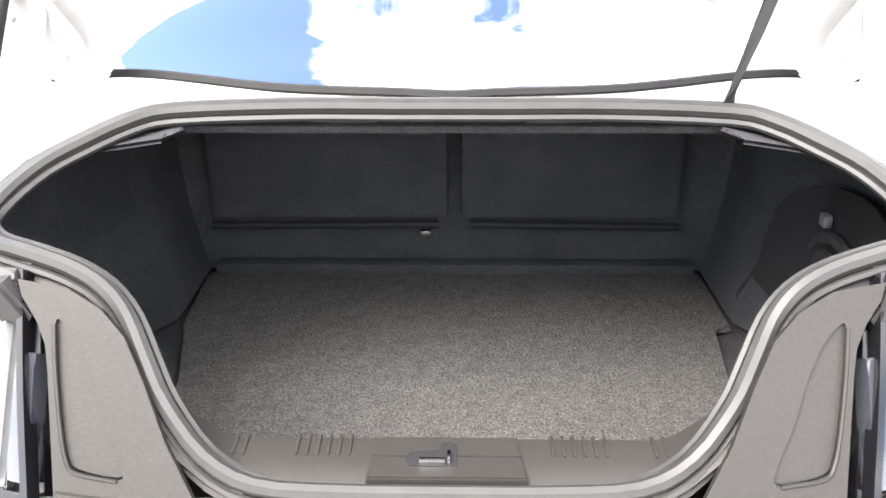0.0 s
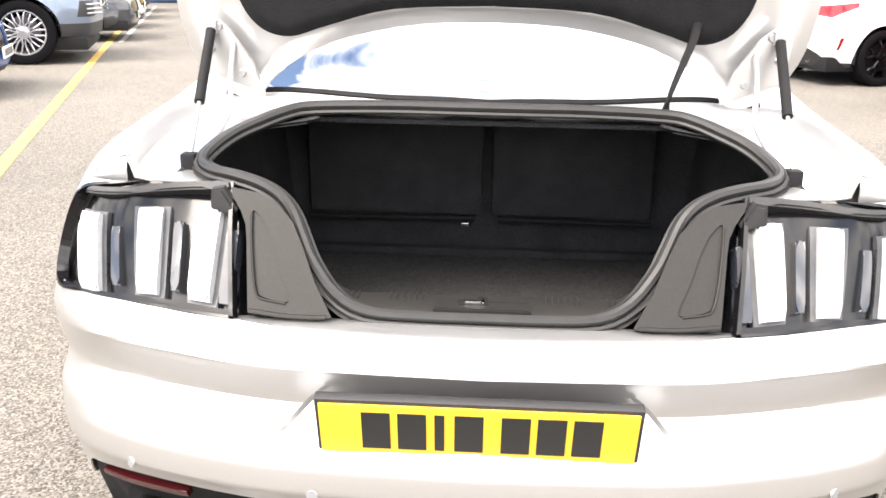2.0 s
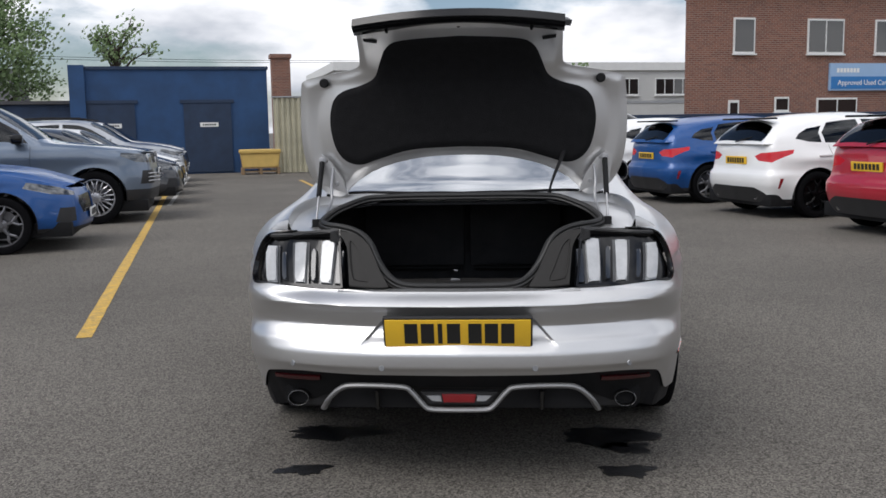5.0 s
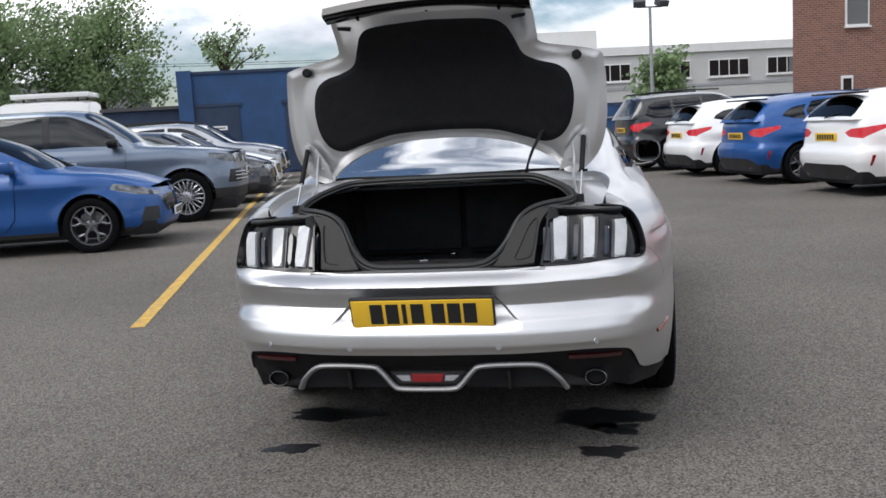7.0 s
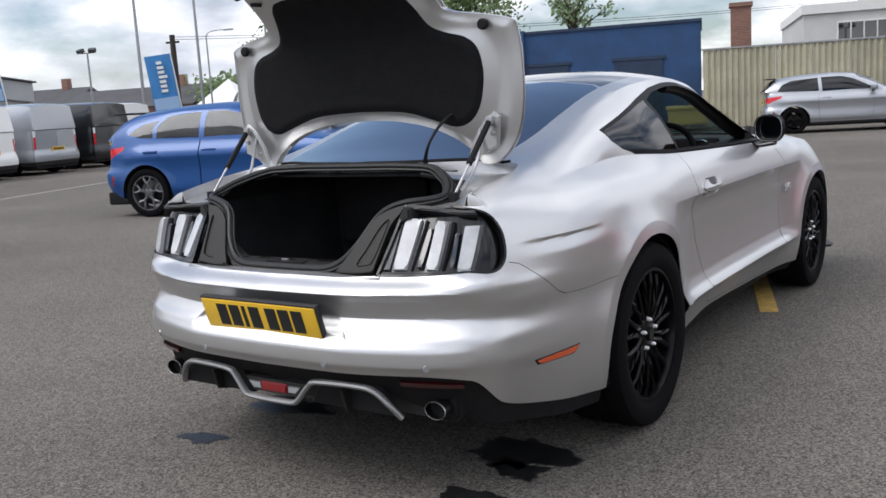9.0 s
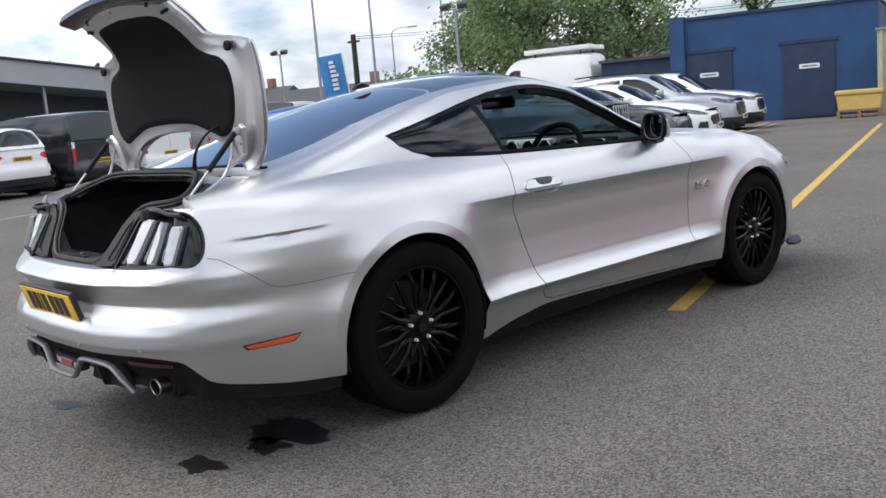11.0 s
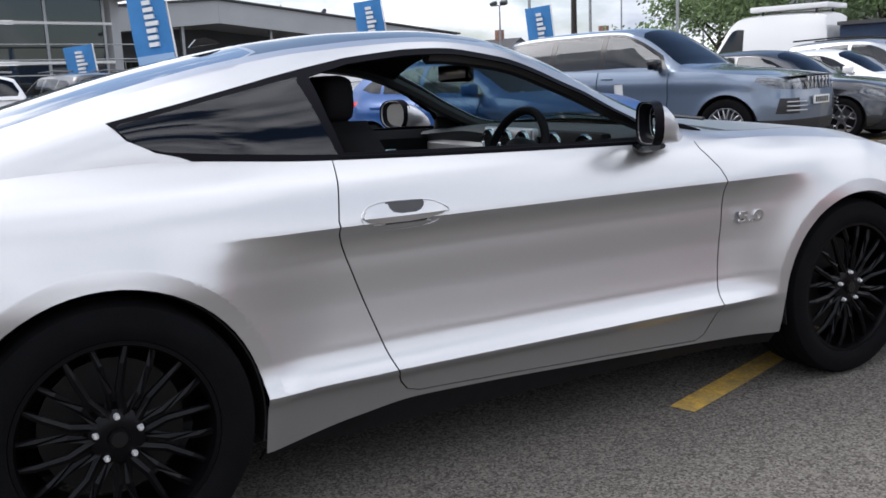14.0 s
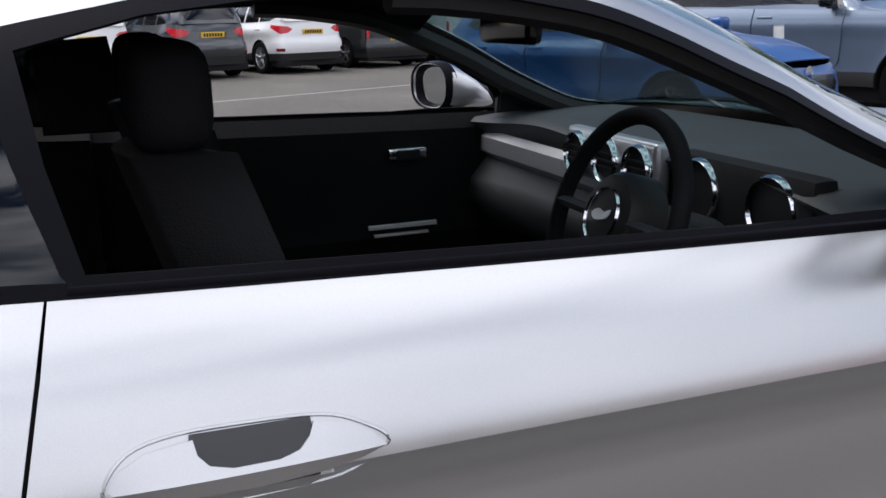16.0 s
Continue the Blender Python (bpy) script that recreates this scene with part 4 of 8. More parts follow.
for side in (1, -1):
    bed, bezel = lamp_beds[side]
    lamp = part("tail_lamp", bed, GLOSS_BLACK, car, "gloss black tail lamp with three white bars", thick=0.03)
    part("bezel", bezel, GLOSS_BLACK, lamp, thick=0.02)
    for x0, x1, x2, x3, z0, z1 in ((0.474, 0.515, 0.469, 0.518, 0.760, 0.905), (0.577, 0.614, 0.579, 0.621, 0.760, 0.900), (0.686, 0.724, 0.693, 0.733, 0.758, 0.890)):
        part("bar_trough", x_pad(x0 - 0.010, x1 + 0.009, x2 - 0.010, x3 + 0.009, z0 - 0.006, z1 + 0.004, -0.030, -0.013, 4, 8, 0.002, side), LENS_SIDE, lamp, sharp=50)
        part("light_bar", x_pad(x0, x1, x2, x3, z0, z1, -0.028, 0.003, 6, 10, 0.006, side), LENS, lamp, "white lens bar", sharp=50)
    for x0, z1 in ((0.541, 0.880), (0.651, 0.870)):
        part("divider", x_pad(x0, x0 + 0.016, x0 + 0.004, x0 + 0.020, 0.770, z1, -0.030, -0.009, 3, 8, 0.004, side), LENS_DARK, lamp, sharp=50)
    foot_bm = pad(((s_at(0.430, 0.745), 0.743), (0.870, 0.752), (0.870, 0.760), (s_at(0.432, 0.75), 0.754)), -0.03, -0.004, 14, 3, 0.003)
    roof_bm = pad(((s_at(0.455, 0.935), 0.932), (0.86, 0.920), (0.85, 0.932), (s_at(0.458, 0.945), 0.946)), -0.06, 0.008, 14, 3, 0.004)
    strip = x_pad(0.434, 0.460, 0.436, 0.458, 0.762, 0.875, -0.03, -0.007, 3, 8, 0.003, 1)
    if side < 0:
        foot_bm, roof_bm, strip = mirrored(foot_bm), mirrored(roof_bm), mirrored(strip)
    part("lower_trim", foot_bm, GLOSS_BLACK, lamp, sharp=50)
    part("top_trim", roof_bm, BLACK_PLASTIC, lamp, sharp=50)
    part("inner_lens", strip, LENS_DARK, lamp, sharp=50)
    marker = pad(((s_of_y(0.365), 0.434), (s_of_y(0.525), 0.434), (s_of_y(0.550), 0.454), (s_of_y(0.350), 0.447)), -0.004, 0.006, 8, 3, 0.002)
    rim = pad(((s_of_y(0.358), 0.430), (s_of_y(0.530), 0.430), (s_of_y(0.560), 0.458), (s_of_y(0.340), 0.451)), -0.004, 0.003, 8, 3, 0.002)
    if side < 0:
        marker, rim = mirrored(marker), mirrored(rim)
    side_marker = part("side_marker", marker, LAMP_AMBER, car, "amber side marker lamp", sharp=50)
    part("marker_rim", rim, GLOSS_BLACK, side_marker, sharp=50)
    for sx in (0.275, 0.62):
        sensor = lathe([(0, 0.0005), (0, 0.010), (0.004, 0.0115)], 18, "y")
        p = on_skin(s_of_x(sx), 0.472, 0.0015)
        bmesh.ops.rotate(sensor, verts=sensor.verts, cent=(0, 0, 0), matrix=Matrix.Rotation(radians(side * (6 if sx < 0.5 else 38)), 3, "Z"))
        bmesh.ops.translate(sensor, verts=sensor.verts, vec=(side * p.x, p.y, p.z))
        part("parking_sensor", sensor, PALE_SILVER, car)


def skirt(s0, s1, n, low, cut_lines, extra, name, mat, label="", up=0.004):
    bm = sheet(steps(s0, s1, n), steps(0, 1, 8))

    def lay(u, v):
        z = low(u) + (LOW_Z(u) + up - low(u)) * v
        p = skin(u, z)
        q = skin(u, LOW_Z(u))
        w = on_skin(u, LOW_Z(u), -extra(u, v)) - q
        return Vector((p.x + w.x, p.y + w.y, z))
    gaps = [[(a, -0.5), (a, 1.5), (b, 1.5), (b, -0.5)] for a, b in cut_lines]
    for g in gaps:
        cut(bm, g)
    bits = regions(bm, [("gap", g) for g in gaps], "skirt", lay)
    return part(name, both(bits["skirt"]), mat, car, label, thick=0.008)


arch_gaps = [(s_of_y(1.117 - 0.40), s_of_y(1.117 + 0.385)), (s_of_y(3.841 - 0.378), s_of_y(3.841 + 0.378))]
VALANCE_LOW = curve((0.0, 0.385), (0.45, 0.372), (0.56, 0.330), (0.66, 0.296), (0.76, 0.282), (0.83, 0.268), (1.0, 0.244), (1.30, 0.205), (1.6, 0.20), (2.2, 0.172), (3.9, 0.178), (4.2, 0.17), (6.08, 0.13))
skirt(0.0, S_END, 200, VALANCE_LOW, arch_gaps, lambda u, v: 0.010 + (0.03 if u < 0.85 else 0.03 if u > 1.6 else 0.0) * (1 - v), "lower_skirt", RUBBER, "black plastic skirt and valance")

BLADE = material("satin_blade", (0.24, 0.24, 0.24), rough=0.45, metal=0.6, fine=0.08)
DARK_STEEL = material("dark_steel", (0.022, 0.022, 0.022), rough=0.35, metal=0.8)
REFLECTOR = material("reflector_red", (0.035, 0.003, 0.004), rough=0.2, coat=0.6)
# plate, its holder, and the diffuser
holder = part("plate_holder", box(-0.266, 0.266, 0.0, 0.02, -0.063, 0.063, 0.004), BLACK_PLASTIC, car, at=pose(0, -0.004, 0.596, 16.0))
plate = part("number_plate", box(-0.259, 0.259, -0.004, 0.001, -0.0505, 0.0555, 0.0015), PLATE_YELLOW, holder, "yellow number plate, unreadable bars for its characters")
for i, x in enumerate((-0.166, -0.107, -0.062, -0.014, 0.062, 0.120, 0.178)):
    part("plate_character", box(x - (0.008 if i == 2 else 0.0235), x + (0.008 if i == 2 else 0.0235), -0.0055, -0.0035, -0.037, 0.042), PLATE_BAR, plate, smooth=False)
bars("holder_lettering", 9, 0.11, 0.006, PLATE_WHITE, holder, pose(0, -0.0002, -0.057))
silver_line = smooth_line([(0.505, 0.075, 0.298), (0.475, 0.052, 0.345), (0.43, 0.040, 0.385), (0.37, 0.032, 0.397), (0.21, 0.022, 0.394), (0.17, 0.020, 0.375), (0.125, 0.016, 0.325), (0.095, 0.015, 0.312), (0.0, 0.014, 0.310)], 6)
strip_pts = silver_line[:-1] + [Vector((-p.x, p.y, p.z)) for p in reversed(silver_line)]
part("diffuser_blade", tube(strip_pts, 0.0135, 8, flat=0.75), BLADE, car, "satin silver diffuser blade")
for sx in (1, -1):
    fin_bm = slab([(0.03, 0.375), (0.16, 0.36), (0.20, 0.26), (0.05, 0.30)], sx * 0.30 - 0.006, sx * 0.30 + 0.006, 0.002, plane="yz")
    part("diffuser_fin", fin_bm, TRIM_PLASTIC, car)
    pocket = slab([(sx * x, z) for x, z in ((0.19, 0.40), (0.43, 0.40), (0.50, 0.30), (0.14, 0.30))], 0.07, 0.09, 0.004)
    part("diffuser_pocket", pocket, RUBBER, car)
    tip = lathe([(0.10, 0.033), (0.02, 0.033), (0.0, 0.0340), (-0.003, 0.0355), (0.0, 0.0370), (0.03, 0.0375), (0.10, 0.0375)], 36, "y")
    exhaust = part("exhaust_tip", tip, DARK_STEEL, car, "polished exhaust tip", at=pose(sx * 0.608, 0.112, 0.326) @ Matrix.Diagonal((1.05, 1, 0.78, 1)))
    part("exhaust_ring", lathe([(-0.0035, 0.0350), (-0.0045, 0.0358), (-0.003, 0.0368), (0.003, 0.0370)], 36, "y"), BRUSHED, exhaust, "thin polished ring")
    part("exhaust_bore", lathe([(0.022, 0.0005), (0.022, 0.0325), (0.09, 0.0325)], 28, "y"), RUBBER, exhaust)
    part("exhaust_surround", slab([(sx * x, z) for x, z in ((0.50, 0.41), (0.67, 0.41), (0.67, 0.30), (0.65, 0.276), (0.54, 0.276))], 0.155, 0.42, 0.012), RUBBER, car)
    strip_r = pad(((0.535, 0.406), (0.755, 0.398), (0.755, 0.411), (0.535, 0.420)), -0.014, 0.001, 10, 2, 0.002)
    if sx < 0:
        strip_r = mirrored(strip_r)
    part("rear_reflector", strip_r, REFLECTOR, car, "dark red reflector strip")
fog = part("fog_lamp", slab([(-0.056, 0.332), (0.056, 0.332), (0.062, 0.364), (-0.062, 0.364)], 0.028, 0.07, 0.004), LAMP_RED, car, "red rear fog lamp")
for sx in (1, -1):
    part("reversing_lamp", slab([(sx * x, z) for x, z in ((0.058, 0.333), (0.098, 0.333), (0.128, 0.362), (0.064, 0.362))], 0.032, 0.07, 0.004), LAMP_CLEAR, car, "clear reversing lamp")
part("fog_housing", slab([(-0.108, 0.324), (0.108, 0.324), (0.140, 0.370), (-0.140, 0.370)], 0.036, 0.075, 0.004), BLACK_PLASTIC, car)
part("diffuser_bed", slab([(-0.66, 0.42), (0.66, 0.42), (0.60, 0.285), (-0.60, 0.285)], 0.150, 0.17, 0.005), BLACK_PLASTIC, car)

# ---- coupe: boot opening ----
SEAL = [(0.0, 0.123, 0.742), (0.11, 0.124, 0.742), (0.20, 0.129, 0.746), (0.255, 0.146, 0.770), (0.297, 0.174, 0.816), (0.319, 0.198, 0.854), (0.341, 0.222, 0.893), (0.368, 0.238, 0.920), (0.405, 0.250, 0.938), (0.454, 0.264, 0.949), (0.503, 0.288, 0.953), (0.535, 0.330, 0.960), (0.527, 0.369, 0.977), (0.497, 0.412, 0.999), (0.455, 0.446, 1.017), (0.405, 0.480, 1.034), (0.352, 0.497, 1.042), (0.20, 0.503, 1.046), (0.08, 0.502, 1.046)]


def ring(offset=0.0, lift=0.0):
    """The opening's line, moved outwards in the slope's plane by an offset and raised."""
    line = smooth_line(SEAL, 3)
    right = [Vector(p) for p in line]
    pts = right + [Vector((-p.x, p.y, p.z)) for p in reversed(right) if p.x > 0.01]
    mid = Vector((0, 0.32, 0.90))
    out = []
    n = len(pts)
    slope = Vector((0, -0.53, 0.85)).normalized()
    for i, p in enumerate(pts):
        t = (pts[(i + 1) % n] - pts[i - 1]).normalized()
        o = t.cross(slope)
        if o.dot(p - mid) < 0:
            o = -o
        out.append(p + o * offset + slope * lift)
    return out


def band(a, b, bm=None):
    bm = bm or bmesh.new()
    va, vb = [bm.verts.new(p) for p in a], [bm.verts.new(p) for p in b]
    n = len(a)
    for i in range(n):
        bm.faces.new((va[i], va[(i + 1) % n], vb[(i + 1) % n], vb[i]))
    return bm


SEAL_GREY = material("seal_rubber", (0.024, 0.024, 0.024), spec=0.35, rough=0.5, vary=0.25, scale=30.0)
seal = part("boot_seal", tube(ring(0.0, 0.008), 0.010, 8, closed=True), SEAL_GREY, car, "black rubber boot seal")
part("seal_lip", tube(ring(-0.013, 0.001), 0.005, 6, closed=True), SEAL_GREY, seal)
part("seal_channel", band(ring(0.004, -0.002), ring(0.024, -0.005)), TRIM_PLASTIC, seal, thick=0.004)
part("outer_lip", tube(ring(0.015, 0.003), 0.0045, 6, closed=True), SEAL_GREY, seal)

# flank covers beside the lamps
def flank_y(z):
    return 0.100 + (z - 0.742) * 0.62


cover_line = [(0.2562, 0.747), (0.2905, 0.8), (0.3149, 0.85), (0.3374, 0.89), (0.3638, 0.915), (0.401, 0.934), (0.4538, 0.942), (0.4479, 0.926), (0.4313, 0.905), (0.4205, 0.884), (0.4166, 0.863), (0.4098, 0.812), (0.402, 0.752), (0.3472, 0.747), (0.2885, 0.743)]
panel_line = [(0.4108, 0.9), (0.4068, 0.864), (0.398, 0.812), (0.3902, 0.784), (0.3795, 0.773), (0.3384, 0.766), (0.3315, 0.776), (0.3511, 0.813), (0.3677, 0.853), (0.3844, 0.884), (0.4049, 0.905)]
bead_line = [(0.4117, 0.902), (0.4078, 0.864), (0.399, 0.812), (0.3907, 0.782), (0.3795, 0.772), (0.3374, 0.7655)]
for side in (1, -1):
    fl = sheet(steps(0.25, 0.47, 36), steps(0.735, 0.945, 36))
    panel_r = round_poly(panel_line, 3)
    cut(fl, cover_line)
    cut(fl, panel_r)
    bits = regions(fl, [("panel", panel_r), ("cover", cover_line)], "gap", lambda x, z: Vector((x, flank_y(z), z)))
    bits.pop("gap").free()
    bmesh.ops.translate(bits["panel"], verts=bits["panel"].verts, vec=(0, 0.005, 0))
    made = [bits["cover"], bits["panel"],
            tube(smooth_line([(x, flank_y(z) - 0.001, z) for x, z in bead_line], 4), 0.0022, 6),
            tube(smooth_line([(x, flank_y(z) - 0.001, z) for x, z in ((0.266, 0.7475), (0.313, 0.747), (0.352, 0.749), (0.400, 0.754))], 3), 0.0040, 6)]
    if side < 0:
        made = [mirrored(m) for m in made]
    cover = part("flank_cover", made[0], TRIM_PLASTIC, car, "grey plastic cover beside the tail lamp", thick=0.010)
    part("cover_panel", made[1], TRIM_PLASTIC, cover, thick=0.008)
    part("cover_bead", made[2], TRIM_PLASTIC, cover)
    part("cover_foot", made[3], TRIM_PLASTIC, cover)
    peak = slab([(side * x, z) for x, z in ((0.440, 0.905), (0.464, 0.944), (0.485, 0.940), (0.488, 0.905), (0.450, 0.890))], 0.205, 0.262, 0.006)
    part("lamp_corner", peak, BLACK_PLASTIC, car)

# painted ledge between the tail's top edge and the seal
ledge = bmesh.new()
for i, x in enumerate(steps(-0.442, 0.442, 60)):
    p = skin(s_of_x(abs(x)), 0.7335)
    row = [ledge.verts.new(q) for q in ((x, p.y + 0.001, 0.7335), (x, p.y + 0.010, 0.7385), (x, 0.108, 0.7385), (x, 0.124, 0.7375), (x, 0.140, 0.725))]
    if i:
        for j in range(4):
            ledge.faces.new((last_row[j], row[j], row[j + 1], last_row[j + 1]))
    last_row = row
part("sill_ledge", ledge, SILVER, car, thick=0.003)

# sill trim with ribs and the latch
sill = bmesh.new()
for i in range(41):
    x = -0.36 + 0.72 * i / 40
    e = max(0.0, abs(x) - 0.24)
    sill_pts = [(x, 0.122 + e * 0.35, 0.744 + e * 0.75), (x, 0.133 + e * 0.35, 0.752 + e * 0.75), (x, 0.160 + e * 0.3, 0.757 + e * 0.7), (x, 0.197 + e * 0.2, 0.757 + e * 0.6), (x, 0.207, 0.745 + e * 0.5), (x, 0.211, 0.60)]
    row = [sill.verts.new(p) for p in sill_pts]
    if i:
        for j in range(5):
            sill.faces.new((last_row[j], row[j], row[j + 1], last_row[j + 1]))
    last_row = row
sill_trim = part("sill_trim", sill, TRIM_PLASTIC, car, "grey ribbed plastic boot sill trim", thick=0.004)
for group in ((-0.268, 5), (-0.165, 6), (0.112, 6), (0.222, 5)):
    for i in range(group[1]):
        x = group[0] + i * 0.0115
        part("rib", box(x, x + 0.0035, 0.166, 0.203, 0.752, 0.7630, 0.001), TRIM_PLASTIC, sill_trim)
latch = part("latch_cover", slab([(-0.084, 0.128), (0.084, 0.128), (0.076, 0.200), (-0.076, 0.200)], 0.752, 0.7625, 0.002, plane="xy"), TRIM_PLASTIC, car, "grey latch cover with a dark slot")
part("latch_slot", slab(round_poly([(-0.040, 0.148), (0.008, 0.148), (0.010, 0.150), (0.010, 0.185), (-0.006, 0.188), (-0.010, 0.175), (-0.040, 0.171)], 2), 0.7615, 0.7632, plane="xy"), RUBBER, latch)
part("latch_hook", box(-0.030, -0.002, 0.150, 0.156, 0.7625, 0.768, 0.001), CHROME, latch)
part("latch_pin", box(0.000, 0.0035, 0.150, 0.170, 0.7625, 0.767, 0.001), CHROME, latch)
part("cover_joint", box(-0.079, -0.041, 0.1635, 0.1650, 0.7618, 0.7632), RUBBER, latch, smooth=False)
part("cover_joint", box(0.011, 0.079, 0.1635, 0.1650, 0.7618, 0.7632), RUBBER, latch, smooth=False)

# the boot's inside: liner, carpet, seat backs
tub = bmesh.new()
wall_lines = []
for z, w0, w1 in ((0.575, 0.56, 0.50), (0.70, 0.60, 0.53), (0.86, 0.62, 0.55), (0.93, 0.60, 0.56), (1.0, 0.50, 0.52), (1.025, 0.34, 0.34)):
    y0 = 0.212 + (z - 0.575) * 0.18 if z < 0.95 else 0.42 + (z - 0.95) * 0.9
    wall_lines.append([tub.verts.new(p) for p in ((w0, y0, z), (w0 + 0.02, 0.45, z), (w0 + 0.01, 0.70, z), (w1, 0.80, z), (w1 - 0.01, 1.02 + 0.1 * (z - 0.575), z), (0.0, 1.03 + 0.1 * (z - 0.575), z))])
for a, b in zip(wall_lines, wall_lines[1:]):
    for j in range(5):
        tub.faces.new((a[j], a[j + 1], b[j + 1], b[j]))
tub = both(tub)
part("boot_liner", tub, LINER, car, "black felt boot liner", thick=0.006)
part("boot_roof", box(-0.40, 0.40, 0.515, 1.09, 1.012, 1.022, 0.002), LINER, car)
carpet_line = [(-0.415, 0.213), (0.415, 0.213), (0.425, 0.40), (0.431, 0.548), (0.452, 0.776), (0.49, 0.785), (0.485, 1.00), (0.40, 1.015), (-0.40, 1.015), (-0.49, 1.0), (-0.485, 0.80), (-0.43, 0.60)]
part("boot_carpet", slab(carpet_line, 0.560, 0.578, 0.006, plane="xy"), CARPET, car, "speckled grey boot carpet")
part("boot_floor", box(-0.60, 0.60, 0.21, 1.05, 0.545, 0.562, 0.002), LINER, car)
for sx, w in ((-1, 0.47), (1, 0.43)):
    part("seat_back", box(min(sx * 0.012, sx * w), max(sx * 0.012, sx * w), 1.000, 1.03, 0.69, 0.985, 0.012), LINER, car)
    part("seat_hinge_bar", tube([(sx * 0.03, 0.995, 0.682), (sx * w, 0.995, 0.678)], 0.008, 8), RUBBER, car)
# small chrome block added for the glint below the seat backs
part("seat_catch", box(-0.065, -0.045, 0.985, 1.0, 0.662, 0.672, 0.002), CHROME, car)
part("boot_step", box(-0.47, 0.47, 0.985, 1.02, 0.578, 0.60, 0.006), LINER, car)
pocket_line = round_poly([(0.36, 0.58), (0.40, 0.80), (0.52, 0.885), (0.66, 0.88), (0.76, 0.835), (0.792, 0.70), (0.79, 0.58)], 4)
pocket_sheet = sheet(steps(0.33, 0.82, 24), steps(0.56, 0.91, 16))
cut(pocket_sheet, pocket_line)
pocket_bm = regions(pocket_sheet, [("pocket", pocket_line)], "gap", lambda y, z: Vector((0.588 if y < 0.69 else 0.588 - (y - 0.69) * 0.66, y, z)))["pocket"]
pocket = part("side_pocket", pocket_bm, RUBBER, car, "black plastic side pocket", thick=0.004, face=(-1, 0, 0))
part("pocket_rim", tube(smooth_line([(0.582, 0.73, 0.60), (0.580, 0.735, 0.72), (0.580, 0.69, 0.79), (0.580, 0.60, 0.805), (0.580, 0.52, 0.76), (0.582, 0.48, 0.66)], 5), 0.010, 8), BLACK_PLASTIC, pocket)
part("pocket_grille", lathe([(0.0, 0.055), (-0.006, 0.052), (-0.006, 0.04), (0.0, 0.038), (0.0, 0.026), (-0.006, 0.024), (-0.006, 0.001)], 28, "x"), BLACK_PLASTIC, pocket, at=pose(0.580, 0.655, 0.725))
part("pocket_bolt", box(0.570, 0.584, 0.672, 0.694, 0.812, 0.832, 0.004), BRUSHED, pocket)
part("pocket_bolt", box(0.572, 0.584, 0.735, 0.747, 0.600, 0.612, 0.003), BRUSHED, pocket)

# gutter round the opening
gut = bmesh.new()
la, lb = smooth_line(GUT_IN, 4), gut_line
for i in range(len(la)):
    wide = min(1.0, (lb[i] - la[i]).length / 0.06)
    row = [gut.verts.new(la[i].lerp(lb[i], t) + Vector((0, 0, dz * wide))) for t, dz in ((0, 0), (0.10, -0.012), (0.4, -0.020), (0.80, -0.034), (0.93, -0.034), (0.965, -0.010), (1.0, -0.001))]
    if i:
        for j in range(6):
            gut.faces.new((last_row[j], row[j], row[j + 1], last_row[j + 1]))
    last_row = row
part("boot_gutter", both(gut), SILVER, car, thick=0.003)
# rear faces of the wings above the lamps
for side in (1, -1):
    end_bm = bmesh.new()
    for i, p in enumerate(smooth_line([(x, y, 0) for x, y in FENDER_END], 4)):
        q = lay_top(*top_x(p.x, p.y))
        row = [end_bm.verts.new((side * v.x, v.y, v.z)) for v in (Vector((q.x - 0.001, q.y + 0.001, q.z + 0.001)), Vector((q.x, q.y - 0.004, (q.z + 0.93) / 2)), Vector((q.x, q.y - 0.002, 0.928)))]
        if i:
            for j in range(2):
                end_bm.faces.new((last_row[j], row[j], row[j + 1], last_row[j + 1]))
        last_row = row
    part("wing_end", end_bm, SILVER, car, thick=0.003)
glass_foot = smooth_line([Vector((p.x, p.y + 0.008, p.z + 0.004)) for p in lb[-13:]], 2)
part("glass_seal", tube(glass_foot[:-1] + [Vector((-p.x, p.y, p.z)) for p in reversed(glass_foot)], 0.008, 6), RUBBER, car, "black rubber strip along the rear window's foot")

# ---- coupe: open boot lid, its struts, hinges and strap ----
LID_Y = curve((1.0, 0.612), (1.20, 0.606), (1.40, 0.600), (1.50, 0.588), (1.56, 0.560), (1.62, 0.510), (1.68, 0.440), (1.75, 0.350))
lid_half = [(-0.02, 1.212), (0.15, 1.205), (0.30, 1.176), (0.40, 1.135), (0.47, 1.085), (0.505, 1.045), (0.56, 1.050), (0.615, 1.095), (0.652, 1.16), (0.672, 1.26), (0.675, 1.38), (0.666, 1.495), (0.648, 1.524), (0.56, 1.545), (0.455, 1.562), (0.418, 1.575), (0.408, 1.60), (0.400, 1.705), (0.38, 1.712), (0.20, 1.733), (-0.02, 1.738)]
felt_half = [(-0.02, 1.246), (0.20, 1.236), (0.34, 1.200), (0.42, 1.176), (0.48, 1.190), (0.520, 1.235), (0.540, 1.30), (0.545, 1.37), (0.528, 1.44), (0.485, 1.478), (0.41, 1.500), (0.352, 1.530), (0.322, 1.590), (0.290, 1.640), (0.22, 1.664), (-0.02, 1.676)]


